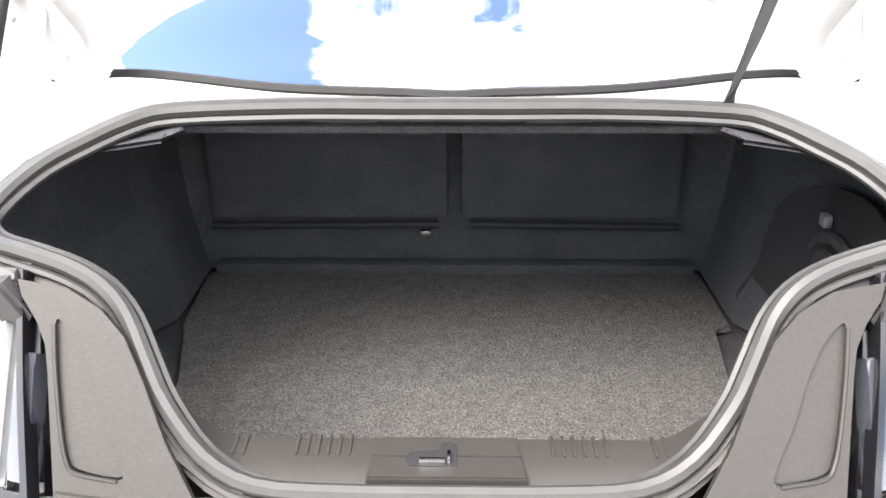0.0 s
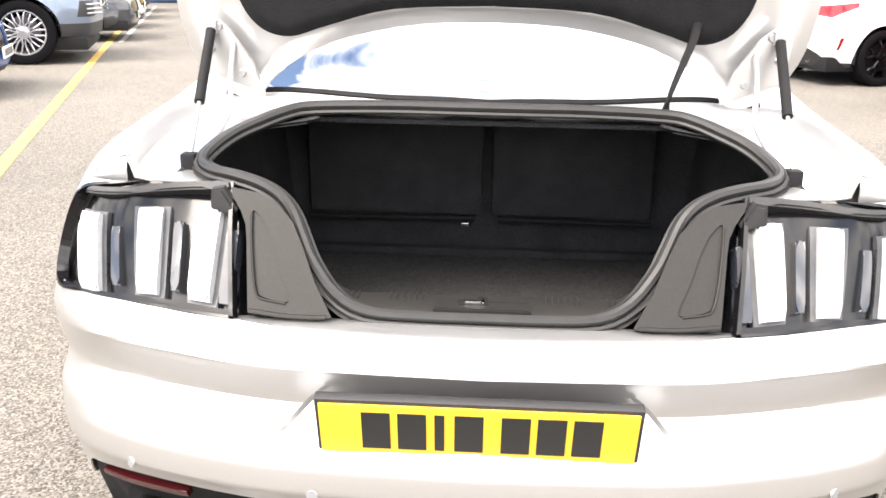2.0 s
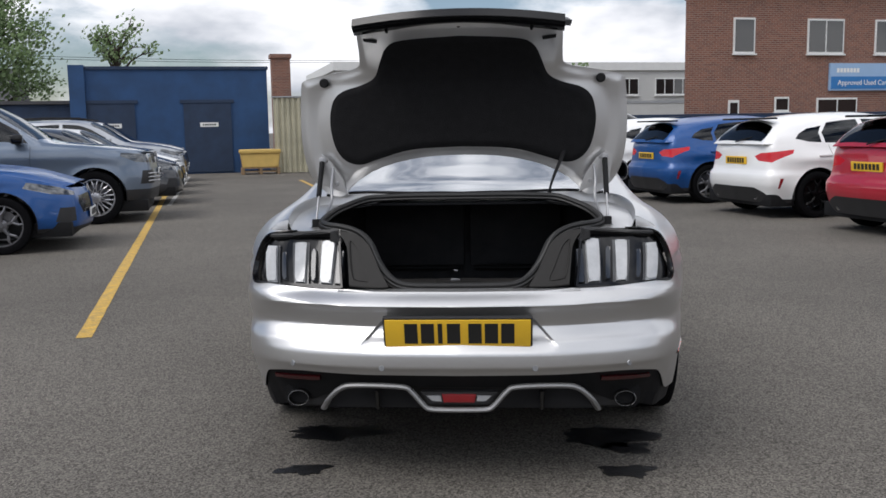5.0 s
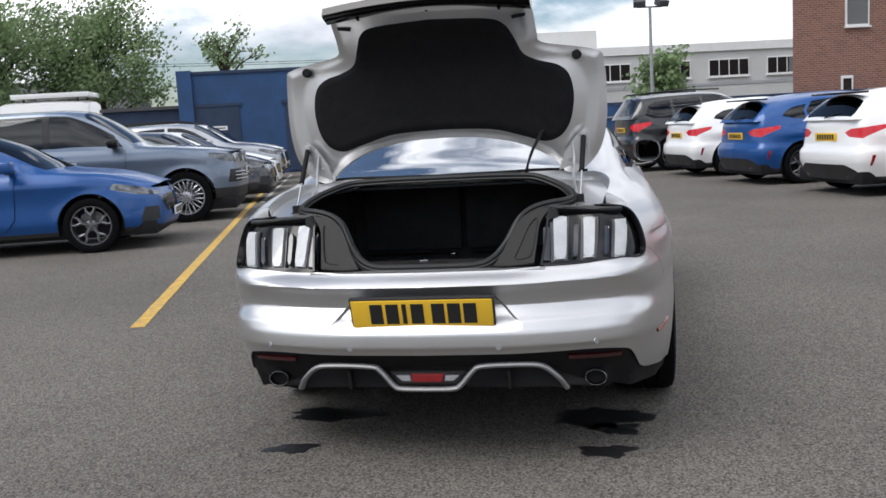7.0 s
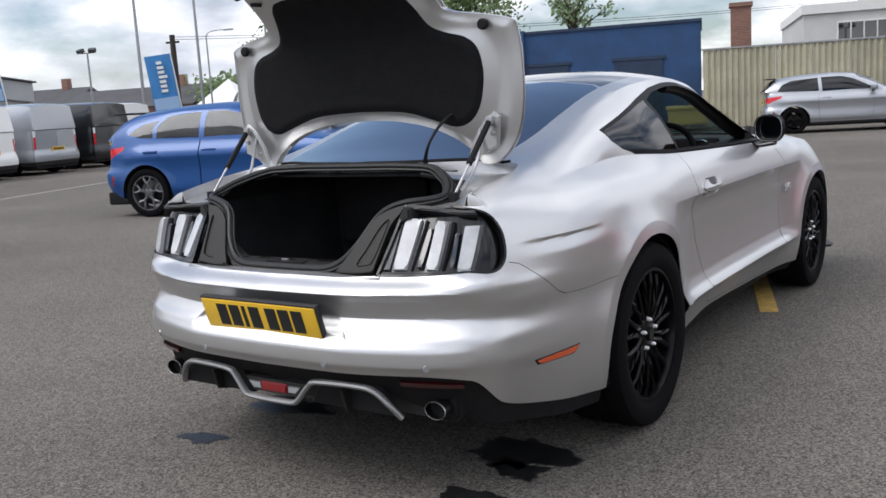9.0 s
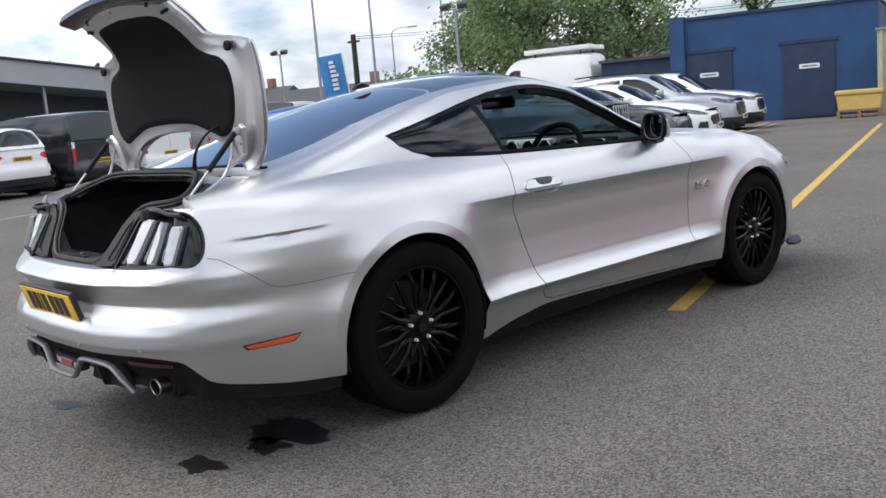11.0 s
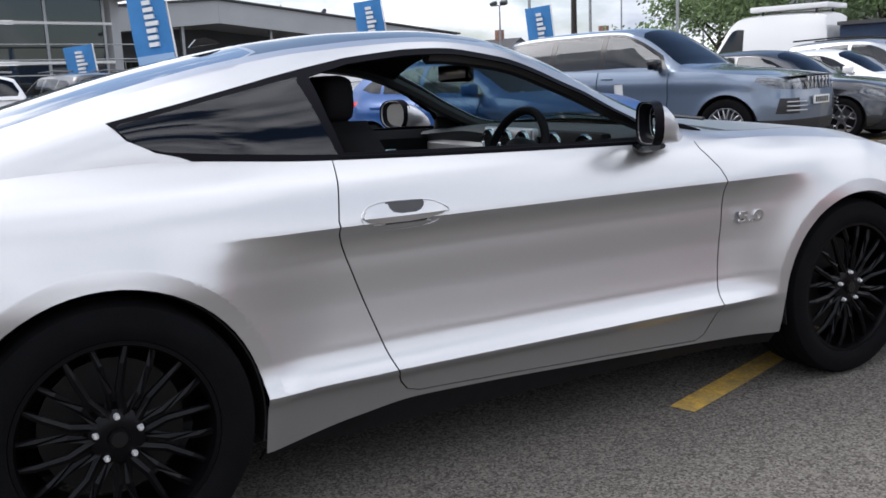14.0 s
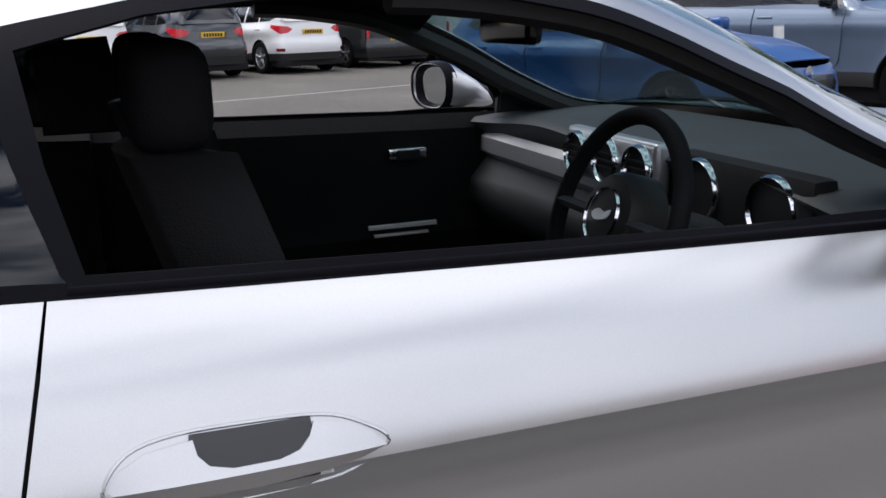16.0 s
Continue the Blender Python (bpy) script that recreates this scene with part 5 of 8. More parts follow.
def line_gap(x, z, line):
    """The distance from a point to a line of points."""
    best = 9.0
    for (ax, az), (bx, bz) in zip(line, line[1:]):
        dx, dz = bx - ax, bz - az
        k = dx * dx + dz * dz
        t = min(max(((x - ax) * dx + (z - az) * dz) / k, 0.0), 1.0) if k > 1e-12 else 0.0
        best = min(best, math.hypot(x - ax - dx * t, z - az - dz * t))
    return best


def lay_lid(x, z):
    d = LID_Y(z) + 0.018 * (x / 0.66) ** 2
    edge = line_gap(x, z, felt_ring)
    if inside((x, z), felt_ring):
        d -= 0.014 + 0.012 * min(1.0, edge / 0.02)
    else:
        d -= 0.014 * max(0.0, 1 - edge / 0.055)
    rim = line_gap(x, z, lid_ring)
    d += 0.014 * max(0.0, 1 - rim / 0.03)
    return Vector((x, d, z))


felt_ring = [tuple(p)[:2] for p in smooth_line([(a, b, 0) for a, b in felt_half], 4)]
lid_ring = [tuple(p)[:2] for p in smooth_line([(a, b, 0) for a, b in lid_half], 3)]
lid_sheet = sheet(steps(0.0, 0.70, 70), steps(1.03, 1.75, 72))
cut(lid_sheet, lid_ring + [(-0.02, 1.5)])
cut(lid_sheet, felt_ring + [(-0.02, 1.5)])
lid_bits = regions(lid_sheet, [("felt", felt_ring + [(-0.02, 1.5)]), ("frame", lid_ring + [(-0.02, 1.5)])], "gap", lay_lid)
lid_bits["gap"].free()
lid = part("boot_lid", both(lid_bits["frame"]), SILVER, car, "open silver boot lid seen from inside", thick=0.035, face=(0, -1, 0))
part("lid_felt", both(lid_bits["felt"]), FELT, lid, "black felt lid lining", thick=0.01, face=(0, -1, 0))
skin_bm = sheet(steps(0.0, 0.70, 28), steps(1.03, 1.75, 30))
cut(skin_bm, grown(lid_ring + [(-0.02, 1.5)], 0.001))
skin_bits = regions(skin_bm, [("skin", lid_ring + [(-0.02, 1.5)])], "gap", lambda x, z: Vector((x, LID_Y(z) + 0.052 + 0.018 * (x / 0.66) ** 2 - 0.02 * (x / 0.66) ** 4, z)))
part("lid_skin", both(skin_bits["skin"]), SILVER, lid, thick=0.004, face=(0, 1, 0))
lip = [(x, LID_Y(1.705) - 0.03, 1.700 + 0.03 * (1 - (x / 0.40) ** 2)) for x in steps(-0.405, 0.405, 20)]
lip_bm = bmesh.new()
for i, (x, y, z) in enumerate(lip):
    row = [lip_bm.verts.new(p) for p in ((x, y + 0.035, z - 0.018), (x, y - 0.022, z + 0.002), (x, y - 0.030, z + 0.012), (x, y - 0.015, z + 0.040), (x, y + 0.06, z + 0.040), (x, y + 0.08, z + 0.0))]
    if i:
        for j in range(6):
            lip_bm.faces.new((last_row[j], row[j], row[(j + 1) % 6], last_row[(j + 1) % 6]))
    last_row = row
    if i in (0, len(lip) - 1):
        lip_bm.faces.new(row if i else row[::-1])
part("spoiler_lip", lip_bm, GLOSS_BLACK, lid, "gloss black spoiler lip", sharp=50)
for sx in (1, -1):
    part("lid_buffer", lathe([(-0.004, 0.0005), (-0.004, 0.014), (0.0, 0.019), (0.012, 0.019)], 22, "y"), RUBBER, lid, "black rubber buffer", at=pose(sx * 0.562, 0.578, 1.512))
    for hx, hz in ((0.28, 1.695), (0.0, 1.708)):
        if hx or sx > 0:
            part("screw_hole", lathe([(0.0, 0.0005), (0.0, 0.0065), (0.008, 0.0065)], 12, "y"), RUBBER, lid, at=pose(sx * hx, LID_Y(hz) - 0.004, hz))
    slot_bm = slab([(sx * x, z) for x, z in ((0.325, 1.655), (0.375, 1.662), (0.378, 1.676), (0.322, 1.668))], -0.004, 0.006, 0.002)
    part("lid_slot", slot_bm, RUBBER, lid, at=pose(0, LID_Y(1.665) - 0.002, 0))
    plate_bm = slab([(sx * x, z) for x, z in ((0.475, 1.055), (0.60, 1.105), (0.610, 1.205), (0.585, 1.222), (0.545, 1.19), (0.50, 1.125))], 0.578, 0.598, 0.004)
    bracket = part("hinge_plate", plate_bm, SILVER, lid)
    for bx, bz in ((0.565, 1.195), (0.583, 1.15), (0.52, 1.10)):
        part("bolt", lathe([(-0.008, 0.0005), (-0.008, 0.007), (0.0, 0.009)], 10, "y"), BRUSHED, bracket, at=pose(sx * bx, 0.578, bz))
    arm = smooth_line([(sx * 0.535, 0.575, 1.165), (sx * 0.540, 0.555, 1.09), (sx * 0.535, 0.52, 1.03), (sx * 0.545, 0.44, 0.985), (sx * 0.548, 0.375, 0.955)], 5)
    part("hinge_arm", tube(arm, 0.006, 8), BRUSHED, car, "silver lid hinge arm")
    base, topp = Vector((sx * 0.566, 0.345, 0.962)), Vector((sx * 0.578, 0.568, 1.192))
    knee = base.lerp(topp, 0.42)
    strut = part("gas_strut", tube([knee, topp.lerp(base, 0.02)], 0.0105, 12), RUBBER, car, "black gas strut with a bright rod")
    part("strut_rod", tube([base, knee.lerp(topp, 0.05)], 0.0045, 10), BRUSHED, strut)
    part("strut_foot", box(base.x - 0.014, base.x + 0.014, base.y - 0.016, base.y + 0.014, base.z - 0.026, base.z + 0.014, 0.004), RUBBER, strut)
    part("strut_head", box(topp.x - 0.012, topp.x + 0.012, topp.y - 0.006, topp.y + 0.026, topp.z - 0.012, topp.z + 0.016, 0.003), BRUSHED, strut)
strap_line = smooth_line([(0.350, 0.508, 1.035), (0.354, 0.500, 1.075), (0.372, 0.505, 1.13), (0.398, 0.535, 1.185), (0.412, 0.575, 1.215), (0.418, 0.602, 1.222)], 5)
part("lid_strap", tube(strap_line, 0.009, 6, flat=0.55), RUBBER, car, "black webbing lid strap")


# ---- coupe: sills, underbody, door furniture ----
MIRROR = material("mirror_glass", (0.45, 0.47, 0.48), rough=0.0, metal=1.0)
# dark grey that stands for the shade in the handle's hollow
GRIP_SHADE = material("hollow_shade_grey", (0.045, 0.045, 0.047), rough=0.5, vary=0.1)

part("underbody", box(-0.70, 0.70, 0.62, 4.55, 0.175, 0.215, 0.01), RUBBER, car)
part("rear_underside", box(-0.62, 0.62, 0.22, 0.64, 0.27, 0.54, 0.03), RUBBER, car)
part("bulkhead", box(-0.70, 0.70, 3.28, 3.36, 0.2, 0.93, 0.02), RUBBER, car)
part("engine_bay_floor", box(-0.68, 0.68, 3.36, 4.52, 0.215, 0.60, 0.02), RUBBER, car)
part("front_crash_box", box(-0.45, 0.45, 4.52, 4.70, 0.22, 0.60, 0.03), RUBBER, car)
part("cabin_floor", box(-0.74, 0.74, 1.05, 3.30, 0.215, 0.30, 0.01), LINER, car)
GRIP_FOLD = 0.82625
for side in (1, -1):
    for (yc, zc), r in ((REAR_HUB, 0.383), (FRONT_HUB, 0.376)):
        liner = lathe([(0.58, r - 0.003), (0.90, r - 0.003)], 30, "x", start=-14, end=194)
        part("arch_liner", liner, RUBBER, car, thick=0.004, at=Matrix.Translation((0, yc, zc)) @ Matrix.Diagonal((side, 1, 1, 1)))
        part("arch_wall", slab([(r * math.cos(a), r * math.sin(a)) for a in steps(-0.25, math.pi + 0.25, 24)], 0.565, 0.582, plane="yz"), RUBBER, car, at=Matrix.Translation((0, yc, zc)) @ Matrix.Diagonal((side, 1, 1, 1)))
    # handle: flat grip, dark pad painting the hollow's shade, and a fine rim
    grip_line = [(s_of_y(y), z) for y, z in ((1.815, 0.831), (1.826, 0.846), (1.85, 0.857), (1.895, 0.862), (1.898, 0.848), (1.908, 0.838), (1.93, 0.833), (1.975, 0.833), (1.995, 0.838), (2.006, 0.848), (2.012, 0.860), (2.045, 0.854), (2.068, 0.842), (2.084, 0.827), (2.06, 0.818), (2.02, 0.811), (1.95, 0.808), (1.88, 0.809), (1.83, 0.815))]
    grip_sheet = sheet(steps(s_of_y(1.80), s_of_y(2.10), 44), steps(0.80, 0.87, 16))
    cut(grip_sheet, grip_line)
    grip = regions(grip_sheet, [("grip", grip_line)], "gap", lambda s, z: Vector((skin(s, 0.862).x + 0.008 - 0.75 * max(0.0, GRIP_FOLD - z) + (0.862 - z) * (0.31 + 0.24 * max(0.0, math.sin(math.pi * min(max((OUT_Y(s) - 1.81) / 0.28, 0.0), 1.0))) ** 0.5), OUT_Y(s), z)))["grip"]
    shade_bm = pad(((s_of_y(1.885), 0.806), (s_of_y(2.015), 0.806), (s_of_y(2.010), 0.862), (s_of_y(1.893), 0.864)), -0.004, 0.0035, 14, 22)
    ringp = [on_skin(s_of_y(y), z, 0.0005) for y, z in ((1.811, 0.829), (1.835, 0.856), (1.88, 0.866), (1.95, 0.866), (2.02, 0.862), (2.06, 0.849), (2.088, 0.827), (2.05, 0.797), (2.0, 0.786), (1.92, 0.784), (1.85, 0.791), (1.822, 0.808))]
    rim_bm = tube(smooth_line(ringp, 4, True), 0.0022, 6, closed=True)
    low_bm = pad(((s_of_y(1.865), 0.789), (s_of_y(2.005), 0.788), (s_of_y(2.03), 0.803), (s_of_y(1.85), 0.805)), -0.004, 0.003, 14, 10)
    if side < 0:
        grip, rim_bm, shade_bm, low_bm = (mirrored(b) for b in (grip, rim_bm, shade_bm, low_bm))
    door_ob = door_r if side > 0 else door_l
    part("door_handle", grip, SILVER, door_ob, "silver door handle", thick=0.012)
    part("handle_bowl", shade_bm, GRIP_SHADE, door_ob, "dark grey pad painted as the shaded grip hollow")
    part("handle_rim", rim_bm, SILVER, door_ob)
    part("handle_plate", low_bm, SILVER, door_ob)
    # weather strip along the door's top
    strip_p = [lay_top(y, 0.0) + Vector((-0.006, 0, 0.006)) for y in steps(1.80, 3.02, 40)]
    strip_b = tube(strip_p, 0.006, 8, flat=1.3)
    if side < 0:
        strip_b = mirrored(strip_b)
    part("weather_strip", strip_b, SATIN_BLACK, door_ob, "black rubber strip along the window")
    # door mirror: shell, glass, lower cap, stalk
    shell_b = bmesh.new()
    rows = []
    for i, (y, hw, hh, cz) in enumerate(((2.815, 0.078, 0.068, 1.032), (2.840, 0.080, 0.069, 1.031), (2.88, 0.076, 0.061, 1.024), (2.92, 0.064, 0.047, 1.010), (2.955, 0.044, 0.029, 0.992), (2.975, 0.018, 0.012, 0.977))):
        rows.append([shell_b.verts.new((0.897 + hw * math.copysign(abs(math.cos(a)) ** 0.7, math.cos(a)) - 0.004 * i, y - 0.028 * math.cos(a), cz + hh * math.copysign(abs(math.sin(a)) ** 0.75, math.sin(a)))) for a in steps(0, 2 * math.pi, 24)[:-1]])
    for a, b in zip(rows, rows[1:]):
        for j in range(24):
            shell_b.faces.new((a[j], a[(j + 1) % 24], b[(j + 1) % 24], b[j]))
    shell_b.faces.new(rows[-1])
    glass_b = bmesh.new()
    glass_b.faces.new([glass_b.verts.new((p.co.x * 0.88 + 0.897 * 0.12, p.co.y + 0.024, p.co.z * 0.86 + 1.032 * 0.14)) for p in rows[0]])
    house_b = bmesh.new()
    r0 = [house_b.verts.new(p.co + Vector((0, -0.004, 0))) for p in rows[0]]
    r1 = [house_b.verts.new((p.co.x * 0.86 + 0.897 * 0.14, p.co.y + 0.026, p.co.z * 0.84 + 1.032 * 0.16)) for p in rows[0]]
    r2 = [house_b.verts.new((0.897 + (p.co.x - 0.897) * 1.03, p.co.y + 0.030, 1.032 + (p.co.z - 1.032) * 1.03)) for p in rows[0]]
    for j in range(24):
        house_b.faces.new((r0[j], r0[(j + 1) % 24], r1[(j + 1) % 24], r1[j]))
        house_b.faces.new((r0[j], r0[(j + 1) % 24], r2[(j + 1) % 24], r2[j]))
    stalk_b = tube([(0.775, 2.95, 0.950), (0.82, 2.91, 0.946), (0.87, 2.875, 0.950), (0.92, 2.85, 0.958)], lambda q: 0.026 - 0.006 * q, 10, flat=0.55)
    cap_b = tube([(0.800, 2.850, 0.950), (0.86, 2.832, 0.946), (0.93, 2.822, 0.958)], 0.022, 10, flat=0.6)
    sail_b = slab([(2.91, 0.962), (3.07, 0.958), (2.97, 1.040), (2.92, 1.045)], 0.745, 0.775, 0.006, plane="yz")
    bms = [shell_b, glass_b, house_b, stalk_b, cap_b, sail_b]
    if side < 0:
        bms = [mirrored(b) for b in bms]
        for b in bms[:5]:
            bmesh.ops.translate(b, verts=b.verts, vec=(-0.02, -0.05, 0.006))
    mir = part("door_mirror", bms[0], SILVER, door_ob, "silver door mirror with black housing", thick=0.004)
    part("mirror_glass", bms[1], MIRROR, mir)
    part("mirror_housing", bms[2], SATIN_BLACK, mir, thick=0.003)
    part("mirror_stalk", bms[3], BLACK_PLASTIC, mir)
    part("mirror_lower_cap", bms[4], GLOSS_BLACK, mir)
    part("mirror_sail", bms[5], BLACK_PLASTIC, door_ob)
    # head lamp and front corner winglet
    hl = pad(((4.99, 0.69), (5.22, 0.66), (5.30, 0.70), (5.02, 0.735)), -0.01, 0.004, 8, 4, 0.003)
    if side < 0:
        hl = mirrored(hl)
    part("front_marker", hl, REFLECTOR, car, "dark red front side marker")
    wing = slab([(side * x, y) for x, y in ((0.70, 4.56), (0.86, 4.30), (0.905, 4.32), (0.895, 4.42), (0.78, 4.63))], 0.165, 0.180, 0.004, plane="xy")
    part("splitter_end", wing, BLACK_PLASTIC, car)

# black foot of the windscreen pillar
for side in (1, -1):
    foot_b = slab([(3.075, 1.016), (3.12, 1.010), (3.205, 0.985), (3.215, 0.972), (3.19, 0.962), (3.13, 0.966)], side * 0.715 - 0.02, side * 0.715 + 0.02, 0.006, plane="yz")
    part("pillar_foot", foot_b, SATIN_BLACK, car)

# dark rubber tube added behind the door seams so the gaps read black
for side in (1, -1):
    back_pts = [lay_body(a[0] + (b[0] - a[0]) * t, min(a[1] + (b[1] - a[1]) * t, 1.0)) for a, b in zip(door_line[1:-2], door_line[2:-1]) for t in steps(0, 0.8, 4)]
    back_pts = [Vector((side * (p.x - 0.014), p.y, p.z)) for p in back_pts]
    part("door_rubber", tube(back_pts, 0.008, 6), RUBBER, car)

# the "5.0" badge on both front wings
for side in (1, -1):
    txt = bpy.data.curves.new("badge_text", "FONT")
    txt.body, txt.size, txt.extrude, txt.bevel_depth, txt.align_x, txt.align_y = "5.0", 0.058, 0.003, 0.0010, "CENTER", "CENTER"
    txt.space_character, txt.offset = 1.1, 0.0022
    tmp = bpy.data.objects.new("badge_tmp", txt)
    scene.collection.objects.link(tmp)
    bpy.context.view_layer.update()
    me = bpy.data.meshes.new_from_object(tmp.evaluated_get(bpy.context.evaluated_depsgraph_get()))
    bpy.data.objects.remove(tmp)
    me.materials.append(CHROME)
    b = new("engine_badge", me)
    b.parent = car
    tagged(b, "chrome wing badge reading 5.0")
    p = on_skin(s_of_y(3.313), 0.672, 0.006)
    b.matrix_basis = Matrix.Translation((side * p.x, p.y, p.z)) @ Euler((radians(90), 0, radians(90 * side))).to_matrix().to_4x4() @ Matrix.Diagonal((1.55, 0.92, 1, 1))

# ---- coupe: cabin ----
def seat(x, y, label):
    base = bmesh.new()
    rows = []
    for yy, hw, z in ((y - 0.02, 0.22, 0.50), (y + 0.15, 0.25, 0.53), (y + 0.35, 0.255, 0.55), (y + 0.50, 0.24, 0.545), (y + 0.54, 0.22, 0.50)):
        rows.append([base.verts.new((x + hw * q, yy, z + 0.045 * q * q)) for q in steps(-1, 1, 10)] + [base.verts.new((x + hw * q, yy, 0.34)) for q in (1, 0, -1)])
    for a, b in zip(rows, rows[1:]):
        n = len(a)
        for j in range(n):
            base.faces.new((a[j], a[(j + 1) % n], b[(j + 1) % n], b[j]))
    base.faces.new(rows[0])
    base.faces.new(rows[-1][::-1])
    st = part("front_seat", base, LEATHER, car, label)
    back = bmesh.new()
    rows = []
    for t in steps(0, 1, 12):
        z = 0.50 + 0.58 * t
        yc = y + 0.05 - 0.17 * t
        hw = 0.245 if t < 0.7 else 0.245 - 0.11 * ((t - 0.7) / 0.3) ** 1.5
        front = [back.verts.new((x + hw * q, yc + 0.055 * q * q, z)) for q in steps(-1, 1, 10)]
        rear = [back.verts.new((x + hw * q, yc - 0.10 + 0.03 * q * q, z)) for q in steps(1, -1, 6)]
        rows.append(front + rear)
    for a, b in zip(rows, rows[1:]):
        n = len(a)
        for j in range(n):
            back.faces.new((a[j], a[(j + 1) % n], b[(j + 1) % n], b[j]))
    back.faces.new(rows[-1])
    back.faces.new(rows[0][::-1])
    part("backrest", back, LEATHER, st, sharp=85)
    head = box(x - 0.120, x + 0.120, y - 0.20, y - 0.085, 1.075, 1.225, 0.052, seg=6)
    part("headrest", head, LEATHER, st)
    part("headrest_post", tube([(x - 0.05, y - 0.14, 1.05), (x - 0.05, y - 0.14, 1.10)], 0.007, 8), CHROME, st)
    return st


seat(0.375, 2.07, "black leather driver's seat")
seat(-0.375, 2.07, "black leather passenger seat")
part("rear_bench", box(-0.55, 0.55, 1.16, 1.55, 0.32, 0.60, 0.06, seg=3), LEATHER, car)
part("rear_backrest", box(-0.55, 0.55, 1.10, 1.20, 0.52, 1.0, 0.05, seg=3), LEATHER, car)
part("parcel_shelf", box(-0.50, 0.50, 0.70, 1.12, 1.005, 1.024, 0.008), LINER, car)
# dashboard: a swept section, lower and farther at the sides
dash = bmesh.new()
rows = []
for x in steps(-0.76, 0.76, 36):
    k = 1 - (abs(x) / 0.76) ** 3
    hood = 0.022 * math.exp(-((x - 0.40) / 0.19) ** 2) + 0.016 * math.exp(-((x + 0.36) / 0.22) ** 2)
    sect = [(3.27, 0.985), (3.10, 0.984 + hood * 0.4), (2.96, 0.975 + hood), (2.875, 0.968 + hood), (2.855, 0.955 + hood), (2.885, 0.93), (2.90, 0.86), (2.845, 0.80), (2.835, 0.74), (2.90, 0.66), (2.98, 0.62)]
    rows.append([dash.verts.new((x, yy - 0.035 * (1 - k), zz - 0.012 * (1 - k))) for yy, zz in sect])
for a, b in zip(rows, rows[1:]):
    for j in range(len(a) - 1):
        dash.faces.new((a[j], a[j + 1], b[j + 1], b[j]))
dashboard = part("dashboard", dash, DASH, car, "dark grey soft dashboard", thick=0.01, sharp=60)
panel = bmesh.new()
rows = []
for x in steps(-0.72, 0.10, 16):
    rows.append([panel.verts.new(p) for p in ((x, 2.868, 0.922), (x, 2.848, 0.905), (x, 2.845, 0.865), (x, 2.872, 0.842))])
for a, b in zip(rows, rows[1:]):
    for j in range(3):
        panel.faces.new((a[j], a[j + 1], b[j + 1], b[j]))
part("dash_panel", panel, BRUSHED, dashboard, "brushed metal dash panel", thick=0.004)
stack = part("vent_panel", box(-0.165, 0.205, 2.835, 2.87, 0.885, 0.995, 0.012, seg=3), WHEEL_SILVER, dashboard, "silver panel round the air vents")
for vx in (-0.11, 0.02, 0.145):
    vent = part("air_vent", lathe([(0.012, 0.0005), (0.012, 0.040), (-0.006, 0.042), (-0.012, 0.046), (-0.004, 0.050), (0.012, 0.050)], 30, "y"), CHROME, stack, "round air vent with a bright ring", at=pose(vx, 2.832, 0.938))
    part("vent_core", lathe([(-0.001, 0.0005), (-0.001, 0.040)], 24, "y"), RUBBER, vent)
    for k in (-0.015, 0.0, 0.015):
        part("vent_slat", box(-0.036, 0.036, -0.006, -0.002, k - 0.002, k + 0.002), RUBBER, vent, smooth=False)
for gx in (0.33, 0.53):
    part("gauge_ring", lathe([(-0.004, 0.052), (-0.010, 0.056), (-0.004, 0.060), (0.01, 0.060)], 32, "y"), CHROME, dashboard, "bright gauge ring", at=pose(gx, 2.845, 0.925))
part("gauge_pod", box(0.24, 0.62, 2.845, 2.90, 0.86, 0.99, 0.02), RUBBER, dashboard)
# steering wheel
sw = part("steering_wheel", lathe([(0.016 * math.sin(a), 0.180 + 0.016 * math.cos(a)) for a in steps(0, 2 * math.pi, 10)], 48, "y"), LEATHER, car, "black leather steering wheel with a round boss", at=pose(0.385, 2.635, 0.905, -20))
part("wheel_boss", lathe([(0.05, 0.085), (0.0, 0.082), (-0.016, 0.072), (-0.022, 0.05), (-0.024, 0.0005)], 32, "y"), TRIM_PLASTIC, sw)
part("boss_ring", lathe([(-0.022, 0.046), (-0.027, 0.048), (-0.022, 0.050)], 32, "y"), CHROME, sw)
part("boss_emblem", slab(round_poly([(-0.026, 0.0), (-0.008, 0.010), (0.010, 0.006), (0.026, 0.013), (0.020, -0.002), (0.004, -0.008), (-0.014, -0.010)], 2), -0.0275, -0.0235), PLATE_WHITE, sw)
for a in (0, 180, 250, 290):
    sp = tube([(0.05 * math.cos(radians(a)), 0.0, 0.05 * math.sin(radians(a))), (0.175 * math.cos(radians(a)), 0.002, 0.175 * math.sin(radians(a)))], 0.018, 8, flat=0.6)
    part("wheel_spoke", sp, DASH if a < 200 else BRUSHED, sw)
part("steering_column", tube([(0.385, 2.66, 0.90), (0.385, 2.86, 0.83)], 0.045, 12), DASH, car)
